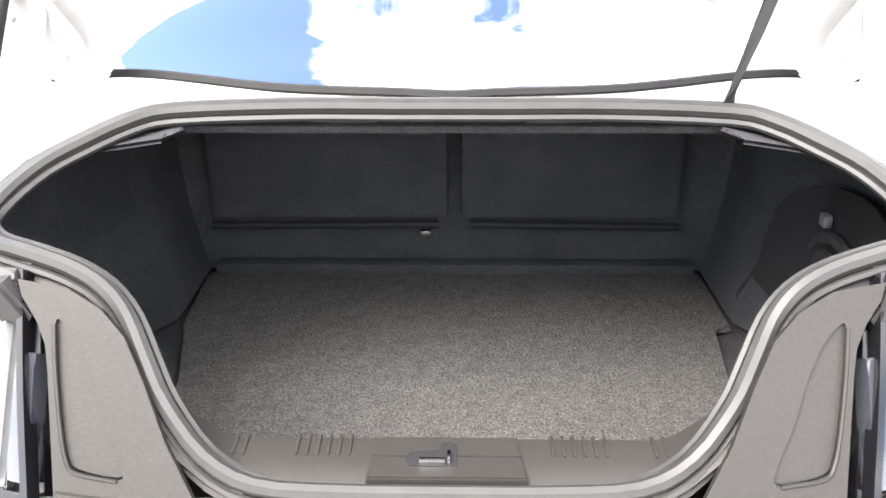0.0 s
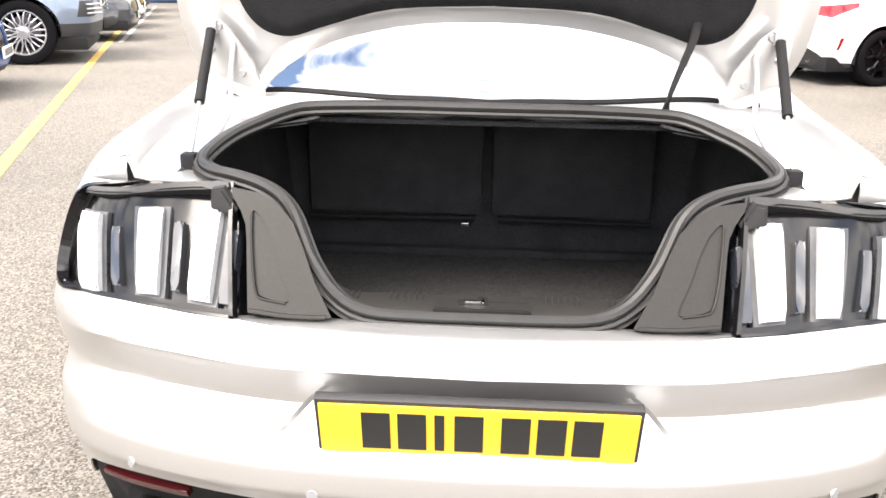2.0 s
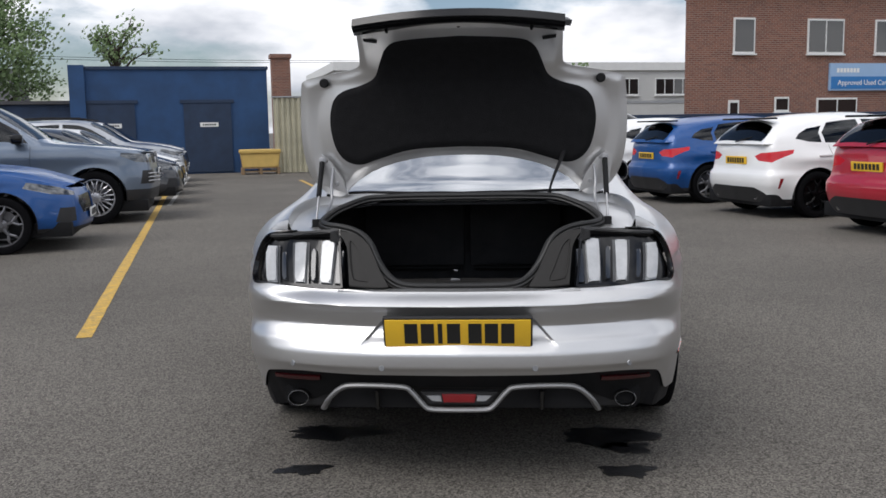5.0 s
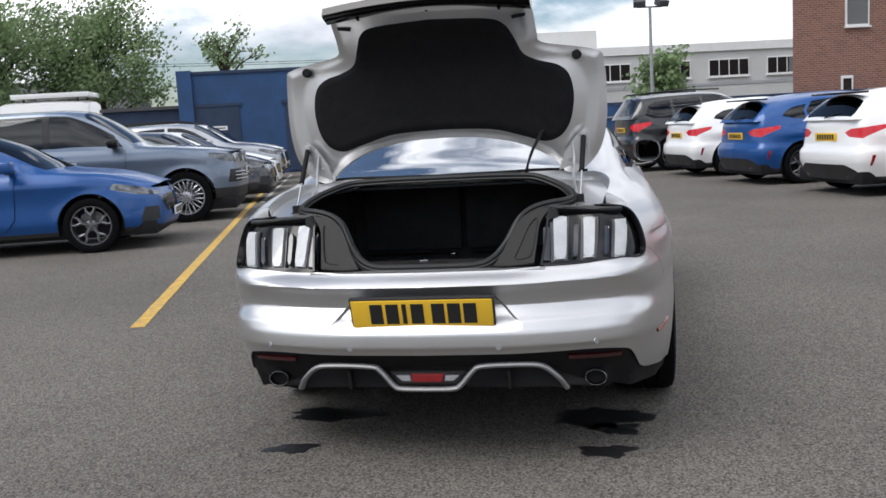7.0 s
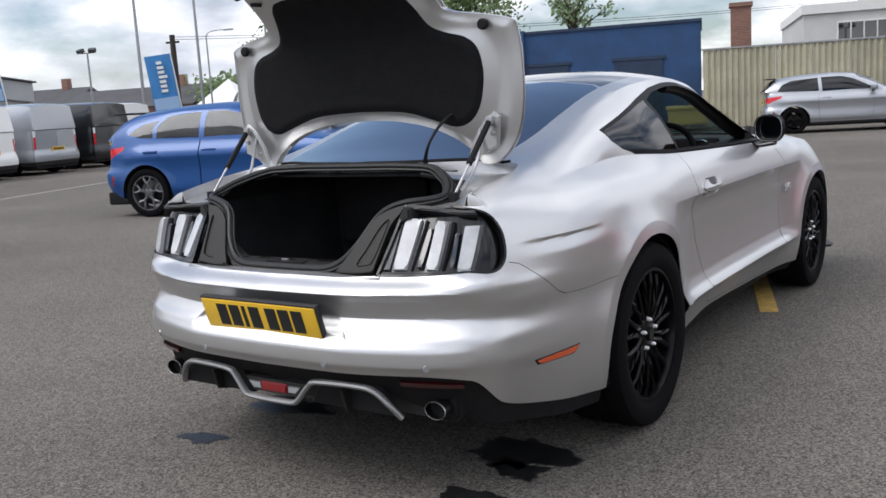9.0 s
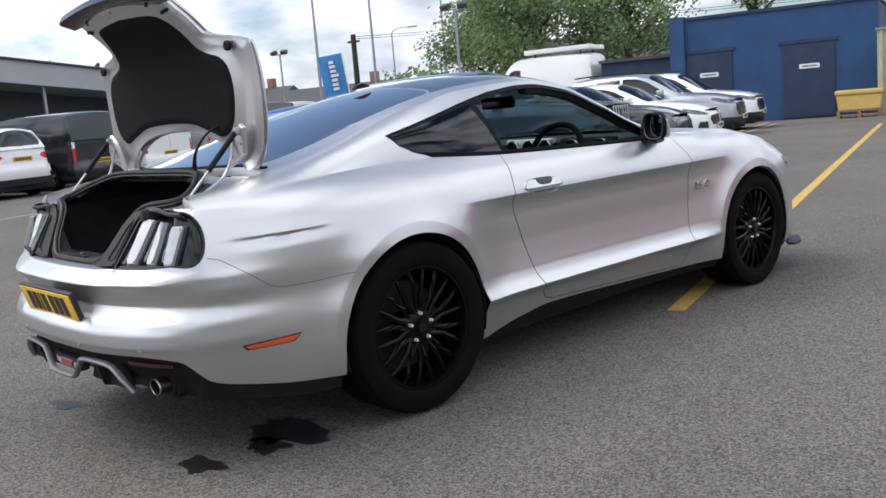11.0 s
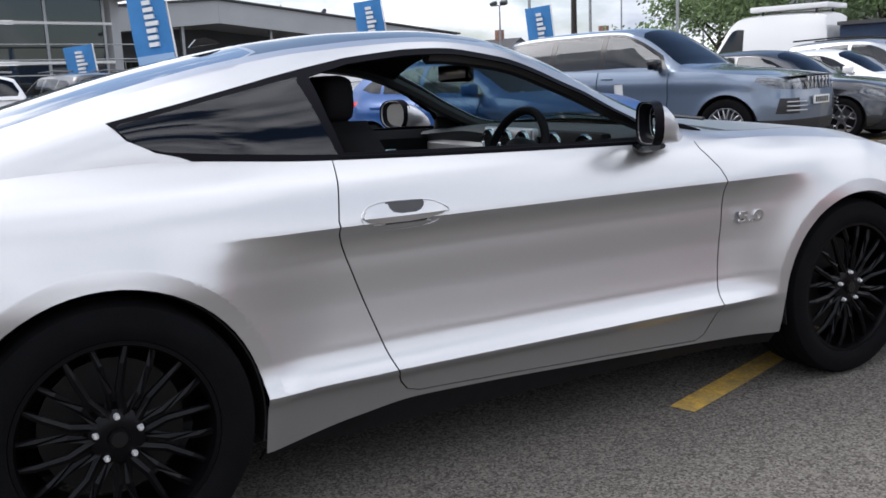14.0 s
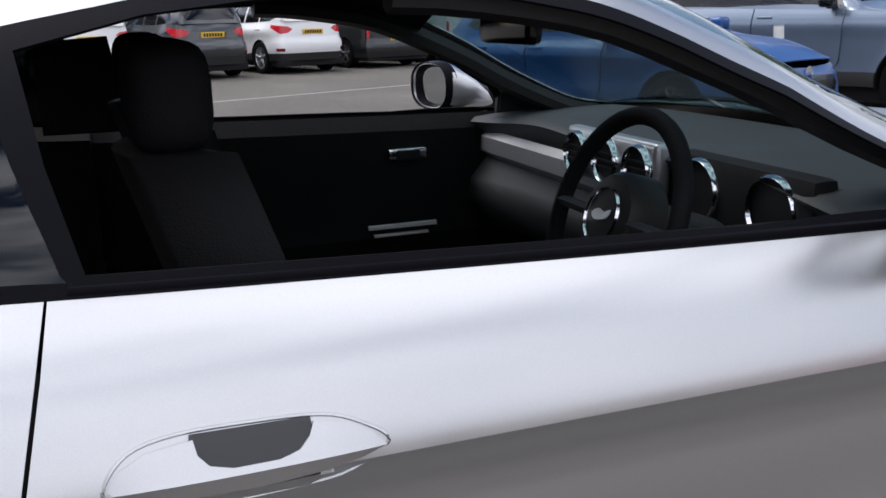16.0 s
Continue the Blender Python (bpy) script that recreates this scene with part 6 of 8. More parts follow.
# inner door panels with handle and pull
for side in (1, -1):
    dp = bmesh.new()
    rows = []
    for y in steps(1.80, 3.10, 16):
        top = lay_body(s_of_y(y), 1.0)
        rows.append([dp.verts.new((side * xx, y, zz)) for xx, zz in ((top.x - 0.012, top.z - 0.004), (top.x - 0.045, top.z + 0.004), (top.x - 0.075, top.z - 0.03), (top.x - 0.082, 0.80), (top.x - 0.062, 0.70), (top.x - 0.09, 0.64), (top.x - 0.07, 0.56), (top.x - 0.055, 0.35))])
    for a, b in zip(rows, rows[1:]):
        for j in range(7):
            dp.faces.new((a[j], a[j + 1], b[j + 1], b[j]))
    inner_p = part("door_panel", dp, LEATHER, door_r if side > 0 else door_l, "black inner door panel", thick=0.008)
    part("inner_handle", box(-0.012, 0.012, -0.055, 0.055, -0.016, 0.016, 0.006), CHROME, inner_p, at=pose(side * 0.712, 2.62, 0.872))
    part("handle_cup", box(-0.008, 0.008, -0.035, 0.035, -0.014, 0.014, 0.004), RUBBER, inner_p, at=pose(side * 0.702, 2.62, 0.868))
    part("pull_strip", box(-0.006, 0.006, -0.125, 0.075, -0.006, 0.006, 0.002), NUT, inner_p, at=pose(side * 0.692, 2.62, 0.672))
    part("pull_strip", box(-0.006, 0.006, -0.10, 0.06, -0.004, 0.004, 0.002), NUT, inner_p, at=pose(side * 0.692, 2.61, 0.648))
    rear_p = bmesh.new()
    rows = []
    for y in steps(1.10, 1.80, 8):
        top = lay_body(s_of_y(y), 1.0)
        rows.append([rear_p.verts.new((side * xx, y, zz)) for xx, zz in ((top.x - 0.03, top.z), (top.x - 0.10, top.z - 0.02), (top.x - 0.12, 0.6), (top.x - 0.10, 0.3))])
    for a, b in zip(rows, rows[1:]):
        for j in range(3):
            rear_p.faces.new((a[j], a[j + 1], b[j + 1], b[j]))
    part("rear_side_panel", rear_p, LEATHER, car, thick=0.008)
part("console", box(-0.13, 0.13, 1.75, 2.86, 0.30, 0.62, 0.04, seg=3), DASH, car)
part("interior_mirror", box(-0.125, 0.125, 2.60, 2.635, 1.185, 1.255, 0.018, seg=3), GLOSS_BLACK, car, "black interior mirror")
head_b = sheet(steps(1.0, 2.62, 24), steps(0.48, 1.0, 14))
bits = regions(head_b, [], "head", lambda y, q: lay_top(y, q) + Vector((0, 0, -0.028)))
cut_y = 1.72
lining = bits["head"]
bmesh.ops.delete(lining, geom=[f for f in lining.faces if f.calc_center_median().y < cut_y and f.calc_center_median().x < 0.50], context="FACES")
part("headlining", both(lining), HEADCLOTH, car, thick=0.006)
for side in (1, -1):
    ap = tube([lay_top(y, 0.47) + Vector((-0.028, 0, -0.022)) for y in steps(2.2, 3.20, 16)], 0.030, 8)
    if side < 0:
        ap = mirrored(ap)
    part("windscreen_pillar", ap, BLACK_PLASTIC, car)
part("pillar_trim", slab([(1.70, 0.99), (1.90, 0.99), (1.865, 1.215), (1.70, 1.205)], -0.66, -0.625, 0.006, plane="yz"), HEADCLOTH, car)
part("roof_aerial", slab([(1.585, 1.340), (1.69, 1.352), (1.675, 1.362), (1.64, 1.372), (1.61, 1.366)], -0.018, 0.018, 0.006, plane="yz"), GLOSS_BLACK, car, "black fin aerial")
for px in (0.15, -0.45):
    part("wiper", tube([(px, 3.315, 1.008), (px + 0.30, 3.28, 1.028), (px + 0.55, 3.25, 1.020)], 0.007, 6), BLACK_PLASTIC, car)


# ---- parked vehicles ----
def vehicle(name, label, category, at, spec, body, alloy=WHEEL_GREY, style="fork", spokes=5, plates=True, group="", low_trim=BLACK_PLASTIC, fine=True, rear_glass=SMOKED, side_glass=TINTED):
    """A parked car, van or pickup. Its own y runs forwards from the rear axle; spec holds its lengths, heights and centre line."""
    v = thing(name, label, category, at, group)
    hw, wb, ro, fo, r = spec["width"] / 2, spec["wheelbase"], spec["rear"], spec["front"], spec["wheel"]
    y0, y1 = -ro, wb + fo
    rc = spec.get("corner", 0.30)
    plan = smooth_line([(0, y0, 0), (hw * 0.55, y0 + 0.03, 0), (hw - rc * 0.42, y0 + rc * 0.33, 0), (hw - 0.045, y0 + rc * 1.05, 0), (hw, y0 + rc * 2.2, 0), (hw, wb * 0.5, 0), (hw, y1 - rc * 2.6, 0), (hw - 0.06, y1 - rc * 1.35, 0), (hw - rc * 0.62, y1 - rc * 0.45, 0), (hw * 0.5, y1 - 0.055, 0), (0, y1, 0)], 6)
    run = [0.0]
    for a, b in zip(plan, plan[1:]):
        run.append(run[-1] + (b - a).length)
    fx, fy, end = curve(*((s, p.x) for s, p in zip(run, plan))), curve(*((s, p.y) for s, p in zip(run, plan))), run[-1]
    side_in, tail_in, nose_in = curve(*spec["side"]), curve(*spec["tail"]), curve(*spec["nose"])
    belt, low = curve(*spec["belt"]), spec.get("low", 0.24)

    def s_y(y):
        lo, hi = 0.0, end
        for _ in range(26):
            mid = (lo + hi) / 2
            lo, hi = (mid, hi) if fy(mid) < y else (lo, mid)
        return lo

    def surf(s, z):
        s = min(max(s, 0.0), end)
        y = fy(s)
        tx, ty = fx(min(s + 0.02, end)) - fx(max(s - 0.02, 0)), fy(min(s + 0.02, end)) - fy(max(s - 0.02, 0))
        k = math.hypot(tx, ty) or 1.0
        if s < 1e-5 or s > end - 1e-5:
            tx, ty, k = (1, 0, 1) if s < 1 else (-1, 0, 1)
        w0 = min(max((y0 + 0.75 - y) / 0.6, 0.0), 1.0)
        w1 = min(max((y - y1 + 1.0) / 0.85, 0.0), 1.0)
        d = tail_in(z) * w0 + nose_in(z) * w1 + side_in(z) * (1 - w0 - w1)
        for yc in (0.0, wb):
            q = math.hypot(y - yc, z - r) - (r + 0.055)
            if -0.03 < q < 0.08:
                d -= 0.012 * (1 - max(q, 0.0) / 0.08) ** 2
        return Vector((fx(s) - d * ty / k, y + d * tx / k, z))

    def lay(u, t):
        return surf(u, low + (belt(fy(u)) - low) * t)

    def uv(s, z):
        return (s, (z - low) / (belt(fy(s)) - low))

    bm = sheet(steps(0, end, 110 if fine else 70), steps(0, 1, 22 if fine else 14))
    cuts = []
    for yc in (0.0, wb):
        ra = r + 0.055
        cuts.append(("gap", [uv(s_y(yc - ra), -0.1)] + [uv(s_y(yc + ra * math.cos(a)), r + ra * math.sin(a)) for a in steps(math.pi, 0, 18)] + [uv(s_y(yc + ra), -0.1)]))
    for kind, pts in spec.get("patches", ()):
        cuts.append((kind, [uv(s if s >= 0 else end + s, z) for s, z in pts]))
    for pts in spec.get("doors", ()):
        line = [uv(s_y(y), z) for y, z in pts]
        cuts.append(("shell", grown(line, -0.006)))
        cuts.append(("seam", line))
    if spec.get("trim"):
        cuts.append(("lower_trim", [(-0.1, -0.2)] + [uv(s, spec["trim"] + 0.001 * math.sin(s * 9)) for s in steps(0, end, 30)] + [(end + 0.1, -0.2)]))
    for _, line in cuts:
        cut(bm, line)
    mats = {"shell": body, "lower_trim": low_trim, "tail_lamp": LAMP_LIT, "head_lamp": HEAD_LAMP, "grille": GLOSS_BLACK, "seam": RUBBER, "reflector": LAMP_RED, "vent": BLACK_PLASTIC, "chrome": CHROME, "pane": DARK_GLASS, "patch": PLATE_WHITE, "amber": LAMP_AMBER, "cluster": LAMP_WHITE}
    names = {"shell": "body", "seam": "door_seam", "pane": "rear_pane", "patch": "door_sticker", "cluster": "lamp_lens", "vent": "bumper_vent", "chrome": "bright_trim"}
    for kind, b in regions(bm, cuts, "shell", lay).items():
        if kind == "gap":
            b.free()
        else:
            if kind in ("shell", "lower_trim", "grille", "chrome"):
                part(names.get(kind, kind), both(b), mats[kind], v, thick=0.012, sharp=34)
                continue
            for one in pieces(both(b)):
                part(names.get(kind, kind), one, mats[kind], v, thick=0.012, sharp=34)
    # upper body
    mid, rail_x, rail_z = curve(*spec["mid"]), curve(*spec["rail_x"]), curve(*spec["rail_z"])

    def lay_up(y, q):
        a = surf(s_y(y), belt(y))
        rr = Vector((rail_x(y), y, rail_z(y)))
        if q < 0.5:
            t = q * 2
            p = a.lerp(rr, t)
            n = Vector((rr.z - a.z, 0, a.x - rr.x)).normalized()
            return p + n * (0.03 * 4 * t * (1 - t) * (1 if rr.z - a.z > 0.12 else 0.15))
        t = (q - 0.5) * 2
        return Vector((rr.x * (1 - t), y, rr.z + (mid(y) - rr.z) * (1 - (1 - t) ** 2.4)))

    def up_yz(y, z):
        lo, hi = 0.0, 0.5
        for _ in range(24):
            m = (lo + hi) / 2
            lo, hi = (m, hi) if lay_up(y, m).z < z else (lo, m)
        return (y, lo)

    ya, yb = spec["mid"][0][0], spec["mid"][-1][0]
    bm = sheet(steps(ya, yb, 90 if fine else 60), steps(0, 1, 22))
    cuts = []
    for kind, pts in spec.get("glass_yz", ()):
        cuts.append((kind, [up_yz(y, z) for y, z in pts]))
    for kind, pts in spec.get("glass_xy", ()):
        cuts.append((kind, [(y, 1 - 0.5 * x / rail_x(y)) for x, y in pts]))
    for _, line in cuts:
        cut(bm, line)
    glass = {"side_window": side_glass, "rear_side_window": rear_glass, "rear_window": rear_glass, "windscreen": side_glass, "surround": GLOSS_BLACK, "roof_panel": GLOSS_BLACK, "upper": body, "bed_cover": BLACK_PLASTIC}
    for kind, b in regions(bm, cuts, "upper", lay_up).items():
        if kind == "gap":
            b.free()
            continue
        name_k = {"upper": "upper_body", "surround": "window_surround", "rear_side_window": "side_window"}.get(kind, kind)
        for one in pieces(both(b)) if kind != "upper" else [both(b)]:
            ob = part(name_k, one, glass[kind], v, thick=0.010, sharp=34)
            if "window" in kind or kind == "windscreen":
                ob.visible_shadow = False
    part("underbody", box(-hw + 0.12, hw - 0.12, y0 + 0.12, y1 - 0.15, 0.17, 0.34, 0.02), RUBBER, v)
    if not spec.get("closed"):
        for sx in (-1, 1):
            part("seat", box(sx * 0.38 - 0.23, sx * 0.38 + 0.23, wb * 0.42, wb * 0.42 + 0.14, 0.4, spec["seat"], 0.05), LEATHER, v)
        part("rear_bench", box(-0.55, 0.55, wb * 0.12, wb * 0.12 + 0.16, 0.4, spec["seat"] - 0.08, 0.05), LEATHER, v)
        part("dashboard", box(-hw + 0.18, hw - 0.18, wb * 0.72, wb * 0.72 + 0.4, 0.6, belt(wb * 0.75) + 0.0, 0.05), DASH, v)
    for sx in (1, -1):
        for yc in (0.0, wb):
            wheel(v, pose(sx * (hw - 0.125), yc, r, 0, 0, 0 if sx > 0 else 180), r, 0.225, r * spec.get("rim", 0.68), spokes, alloy, style, None, alloy, 40)
            ra = r + 0.05
            part("arch_liner", lathe([(hw * 0.55, ra), (hw - 0.02, ra)], 20, "x", start=-10, end=190), RUBBER, v, thick=0.004, at=Matrix.Translation((0, yc, r)) @ Matrix.Diagonal((sx, 1, 1, 1)))
        my = spec["mirror"]
        mz = belt(my)
        m = part("door_mirror", box(sx * (hw + 0.10) - 0.085, sx * (hw + 0.10) + 0.085, my - 0.07, my + 0.09, mz + 0.03, mz + 0.17, 0.04, seg=3), spec.get("mirror_mat", body), v)
        part("mirror_stalk", box(min(sx * (hw - 0.14), sx * (hw + 0.06)), max(sx * (hw - 0.14), sx * (hw + 0.06)), my - 0.03, my + 0.04, mz + 0.015, mz + 0.05, 0.01), BLACK_PLASTIC, m)
        for hy in spec.get("handles", ()):
            p = surf(s_y(hy), spec["handle_z"])
            part("door_handle", box(sx * p.x - 0.022, sx * p.x + 0.022, hy - 0.10, hy + 0.10, spec["handle_z"] - 0.016, spec["handle_z"] + 0.016, 0.008), spec.get("handle_mat", body), v)
    if plates:
        zt, zn = spec["plate"]
        pt, pn = surf(0.0, zt), surf(end, zn)
        p1 = part("number_plate", box(-0.26, 0.26, -0.012, 0.004, -0.055, 0.055, 0.003), PLATE_YELLOW, v, at=pose(0, pt.y, zt, 4))
        bars("plate_characters", 7, 0.42, 0.07, PLATE_BAR, p1, pose(0, -0.0122, 0), gap=0.35)
        p2 = part("number_plate", box(-0.26, 0.26, -0.012, 0.004, -0.055, 0.055, 0.003), PLATE_WHITE, v, at=pose(0, pn.y, zn, 0, 0, 180))
        bars("plate_characters", 7, 0.42, 0.07, PLATE_BAR, p2, pose(0, -0.0122, 0), gap=0.35)
    for extra in spec.get("extras", ()):
        extra(v, surf, end)
    return v


def facing(a, b, turn=0.0):
    """A pose in the yard for a vehicle whose nose points across the lines."""
    return yard(a, b, 0, turn - 90)


def focus_extras(v, surf, end):
    for sx in (1, -1):
        part("exhaust_tip", lathe([(0.12, 0.030), (0.0, 0.032), (0.0, 0.036), (0.12, 0.036)], 18, "y"), CHROME, v, at=pose(sx * 0.48, surf(0.3, 0.30).y + 0.02, 0.29))
    part("roof_spoiler", box(-0.50, 0.50, -0.66, -0.40, 1.372, 1.400, 0.012), GLOSS_BLACK, v)
    part("rear_wiper", tube([(0.0, -0.745, 1.06), (0.30, -0.66, 1.13)], 0.010, 6), RUBBER, v)
    part("front_emblem", lathe([(-0.006, 0.0005), (-0.006, 0.055), (0.0, 0.06)], 20, "y"), LAMP_CLEAR, v, at=pose(0, surf(end, 0.66).y + 0.004, 0.66))


# hatchback: five doors, wrap-round red lamps, sloping tail
HATCH = dict(width=1.82, wheelbase=2.70, rear=0.80, front=0.88, wheel=0.325, rim=0.72, corner=0.34, low=0.22, trim=0.27, seat=1.10,
             side=((0.2, 0.08), (0.30, 0.045), (0.38, 0.02), (0.44, 0.022), (0.60, 0.03), (0.76, 0.012), (0.80, 0.0), (0.86, 0.02), (0.95, 0.075), (1.1, 0.14)),
             tail=((0.2, 0.09), (0.36, 0.04), (0.50, 0.0), (0.60, 0.005), (0.66, 0.05), (0.80, 0.075), (0.95, 0.09), (1.1, 0.15)),
             nose=((0.2, 0.06), (0.32, 0.0), (0.48, 0.01), (0.60, 0.03), (0.70, 0.08), (0.80, 0.18), (0.95, 0.32)),
             belt=((-0.80, 1.02), (-0.3, 1.03), (0.5, 1.005), (1.5, 0.975), (2.2, 0.955), (2.7, 0.90), (3.1, 0.82), (3.58, 0.70)),
             mid=((-0.72, 1.03), (-0.62, 1.22), (-0.46, 1.355), (-0.2, 1.405), (0.3, 1.455), (0.9, 1.472), (1.4, 1.440), (1.75, 1.33), (2.1, 1.13), (2.35, 1.01), (2.7, 0.965), (3.1, 0.885), (3.45, 0.77)),
             rail_x=((-0.72, 0.62), (-0.46, 0.54), (0.3, 0.57), (0.9, 0.575), (1.5, 0.60), (2.1, 0.70), (2.35, 0.75), (2.8, 0.70), (3.45, 0.50)),
             rail_z=((-0.72, 1.03), (-0.55, 1.205), (-0.40, 1.300), (0.0, 1.358), (0.6, 1.400), (1.1, 1.395), (1.5, 1.30), (1.9, 1.13), (2.2, 1.0), (2.35, 0.97), (2.8, 0.925), (3.45, 0.76)),
             glass_yz=(("side_window", ((0.16, 1.04), (0.14, 1.18), (0.28, 1.318), (0.78, 1.360), (0.80, 1.03))), ("side_window", ((0.87, 1.03), (0.86, 1.362), (1.12, 1.358), (1.45, 1.275), (1.80, 1.10), (1.93, 1.005))), ("rear_side_window", ((-0.30, 1.10), (-0.10, 1.055), (0.10, 1.045), (0.09, 1.18), (0.17, 1.275), (-0.06, 1.24), (-0.22, 1.17)))),
             glass_xy=(("rear_window", ((-0.02, -0.700), (0.55, -0.690), (0.575, -0.64), (0.555, -0.56), (0.51, -0.485), (-0.02, -0.470))), ("windscreen", ((-0.02, 1.48), (0.44, 1.46), (0.55, 1.53), (0.665, 2.08), (0.68, 2.22), (0.40, 2.30), (-0.02, 2.32)))),
             doors=(((0.84, 1.02), (0.84, 0.5), (0.88, 0.34), (1.75, 0.32), (1.86, 0.45), (1.90, 0.95)), ((0.20, 1.02), (0.22, 0.85), (0.40, 0.70), (0.45, 0.50), (0.50, 0.34), (0.825, 0.34), (0.83, 1.02))),
             patches=(("tail_lamp", ((0.42, 0.86), (0.52, 0.80), (0.80, 0.78), (1.12, 0.90), (1.14, 0.955), (0.90, 0.93), (0.55, 0.91))), ("lower_trim", ((0.0, 0.1), (0.0, 0.43), (0.50, 0.43), (0.66, 0.37), (0.80, 0.29), (0.90, 0.1))), ("reflector", ((0.90, 0.42), (0.93, 0.42), (0.98, 0.56), (0.93, 0.56))), ("head_lamp", ((-1.25, 0.735), (-0.95, 0.66), (-0.60, 0.635), (-0.55, 0.675), (-0.85, 0.74), (-1.2, 0.80))), ("grille", ((-0.45, 0.42), (-0.0001, 0.42), (-0.0001, 0.64), (-0.50, 0.62), (-0.56, 0.54))), ("vent", ((-0.92, 0.34), (-0.66, 0.34), (-0.66, 0.50), (-0.86, 0.50)))),
             mirror=1.85, handles=(0.98, 0.10), handle_z=0.865, plate=(0.80, 0.40), extras=(focus_extras,))


def suv_rails(v, surf, end):
    for sx in (1, -1):
        part("roof_rail", tube([(sx * 0.60, -0.5, 1.70), (sx * 0.62, 0.4, 1.735), (sx * 0.62, 1.2, 1.72)], 0.018, 8), GLOSS_BLACK, v)


# compact SUV
SUV = dict(HATCH, width=1.84, wheelbase=2.69, rear=0.92, front=0.90, wheel=0.355, rim=0.68, low=0.30, trim=0.46, seat=1.25,
           side=((0.2, 0.08), (0.40, 0.02), (0.50, 0.02), (0.70, 0.03), (0.86, 0.01), (0.92, 0.0), (1.0, 0.03), (1.1, 0.075), (1.3, 0.16)),
           tail=((0.2, 0.10), (0.42, 0.04), (0.58, 0.0), (0.70, 0.01), (0.78, 0.05), (1.0, 0.07), (1.15, 0.10), (1.3, 0.16)),
           nose=((0.2, 0.08), (0.40, 0.0), (0.60, 0.01), (0.76, 0.04), (0.86, 0.10), (1.0, 0.22), (1.2, 0.35)),
           belt=((-0.92, 1.14), (-0.3, 1.13), (0.5, 1.11), (1.5, 1.08), (2.2, 1.05), (2.7, 1.0), (3.1, 0.94), (3.6, 0.82)),
           mid=((-0.85, 1.15), (-0.75, 1.40), (-0.62, 1.62), (-0.3, 1.665), (0.3, 1.69), (0.9, 1.69), (1.35, 1.65), (1.7, 1.50), (2.05, 1.27), (2.30, 1.13), (2.7, 1.08), (3.1, 1.01), (3.48, 0.90)),
           rail_x=((-0.85, 0.66), (-0.6, 0.58), (0.3, 0.61), (0.9, 0.615), (1.5, 0.64), (2.1, 0.73), (2.35, 0.77), (2.8, 0.74), (3.48, 0.60)),
           rail_z=((-0.85, 1.15), (-0.70, 1.40), (-0.55, 1.57), (0.0, 1.615), (0.6, 1.63), (1.1, 1.61), (1.5, 1.48), (1.9, 1.27), (2.2, 1.12), (2.35, 1.085), (2.8, 1.04), (3.48, 0.89)),
           glass_yz=(("side_window", ((0.10, 1.14), (0.10, 1.54), (0.72, 1.575), (0.74, 1.13))), ("side_window", ((0.80, 1.13), (0.79, 1.575), (1.08, 1.56), (1.42, 1.45), (1.75, 1.25), (1.88, 1.11))), ("rear_side_window", ((-0.58, 1.22), (-0.40, 1.16), (0.04, 1.145), (0.04, 1.53), (-0.30, 1.505), (-0.46, 1.44)))),
           glass_xy=(("rear_window", ((-0.02, -0.825), (0.52, -0.815), (0.58, -0.76), (0.52, -0.655), (-0.02, -0.64))), ("windscreen", ((-0.02, 1.42), (0.48, 1.40), (0.59, 1.47), (0.70, 2.02), (0.70, 2.18), (0.40, 2.26), (-0.02, 2.28)))),
           doors=(((0.77, 1.12), (0.77, 0.55), (0.82, 0.44), (1.70, 0.42), (1.80, 0.55), (1.86, 1.06)), ((0.16, 1.14), (0.20, 0.9), (0.42, 0.75), (0.48, 0.55), (0.52, 0.44), (0.755, 0.44), (0.76, 1.12))),
           patches=(("tail_lamp", ((0.50, 0.98), (0.62, 0.90), (0.85, 0.88), (1.16, 1.02), (1.16, 1.08), (0.90, 1.06), (0.60, 1.04))), ("reflector", ((0.72, 0.50), (0.95, 0.50), (0.95, 0.57), (0.72, 0.57))), ("head_lamp", ((-1.25, 0.90), (-0.95, 0.80), (-0.60, 0.77), (-0.55, 0.83), (-0.85, 0.89), (-1.2, 0.95))), ("grille", ((-0.50, 0.50), (-0.0001, 0.50), (-0.0001, 0.80), (-0.55, 0.79), (-0.60, 0.64)))),
           mirror=1.80, handles=(0.92, 0.04), handle_z=0.98, plate=(0.92, 0.46), extras=(suv_rails,))


def rover_extras(v, surf, end):
    bm = bmesh.new()
    for i in range(7):
        tube([(-0.42 + 0.12 * i, end_y(surf, end, 0.96) + 0.006, 0.885), (-0.36 + 0.12 * i, end_y(surf, end, 0.96) - 0.012, 1.045)], 0.007, 5, bm=bm)
        tube([(-0.36 + 0.12 * i, end_y(surf, end, 0.96) + 0.006, 0.885), (-0.42 + 0.12 * i, end_y(surf, end, 0.96) - 0.012, 1.045)], 0.007, 5, bm=bm)
    part("grille_mesh", bm, BRUSHED, v, "bright lattice grille")
    for i in range(3):
        for sx in (1, -1):
            p = surf(end - 0.80, 0.62 + 0.06 * i)
            part("bumper_blade", tube([(sx * (p.x + 0.01), p.y, 0.62 + 0.055 * i), (sx * (p.x - 0.26), p.y + 0.15, 0.62 + 0.055 * i)], 0.011, 6), BRUSHED, v)


def end_y(surf, end, z):
    return surf(end, z).y


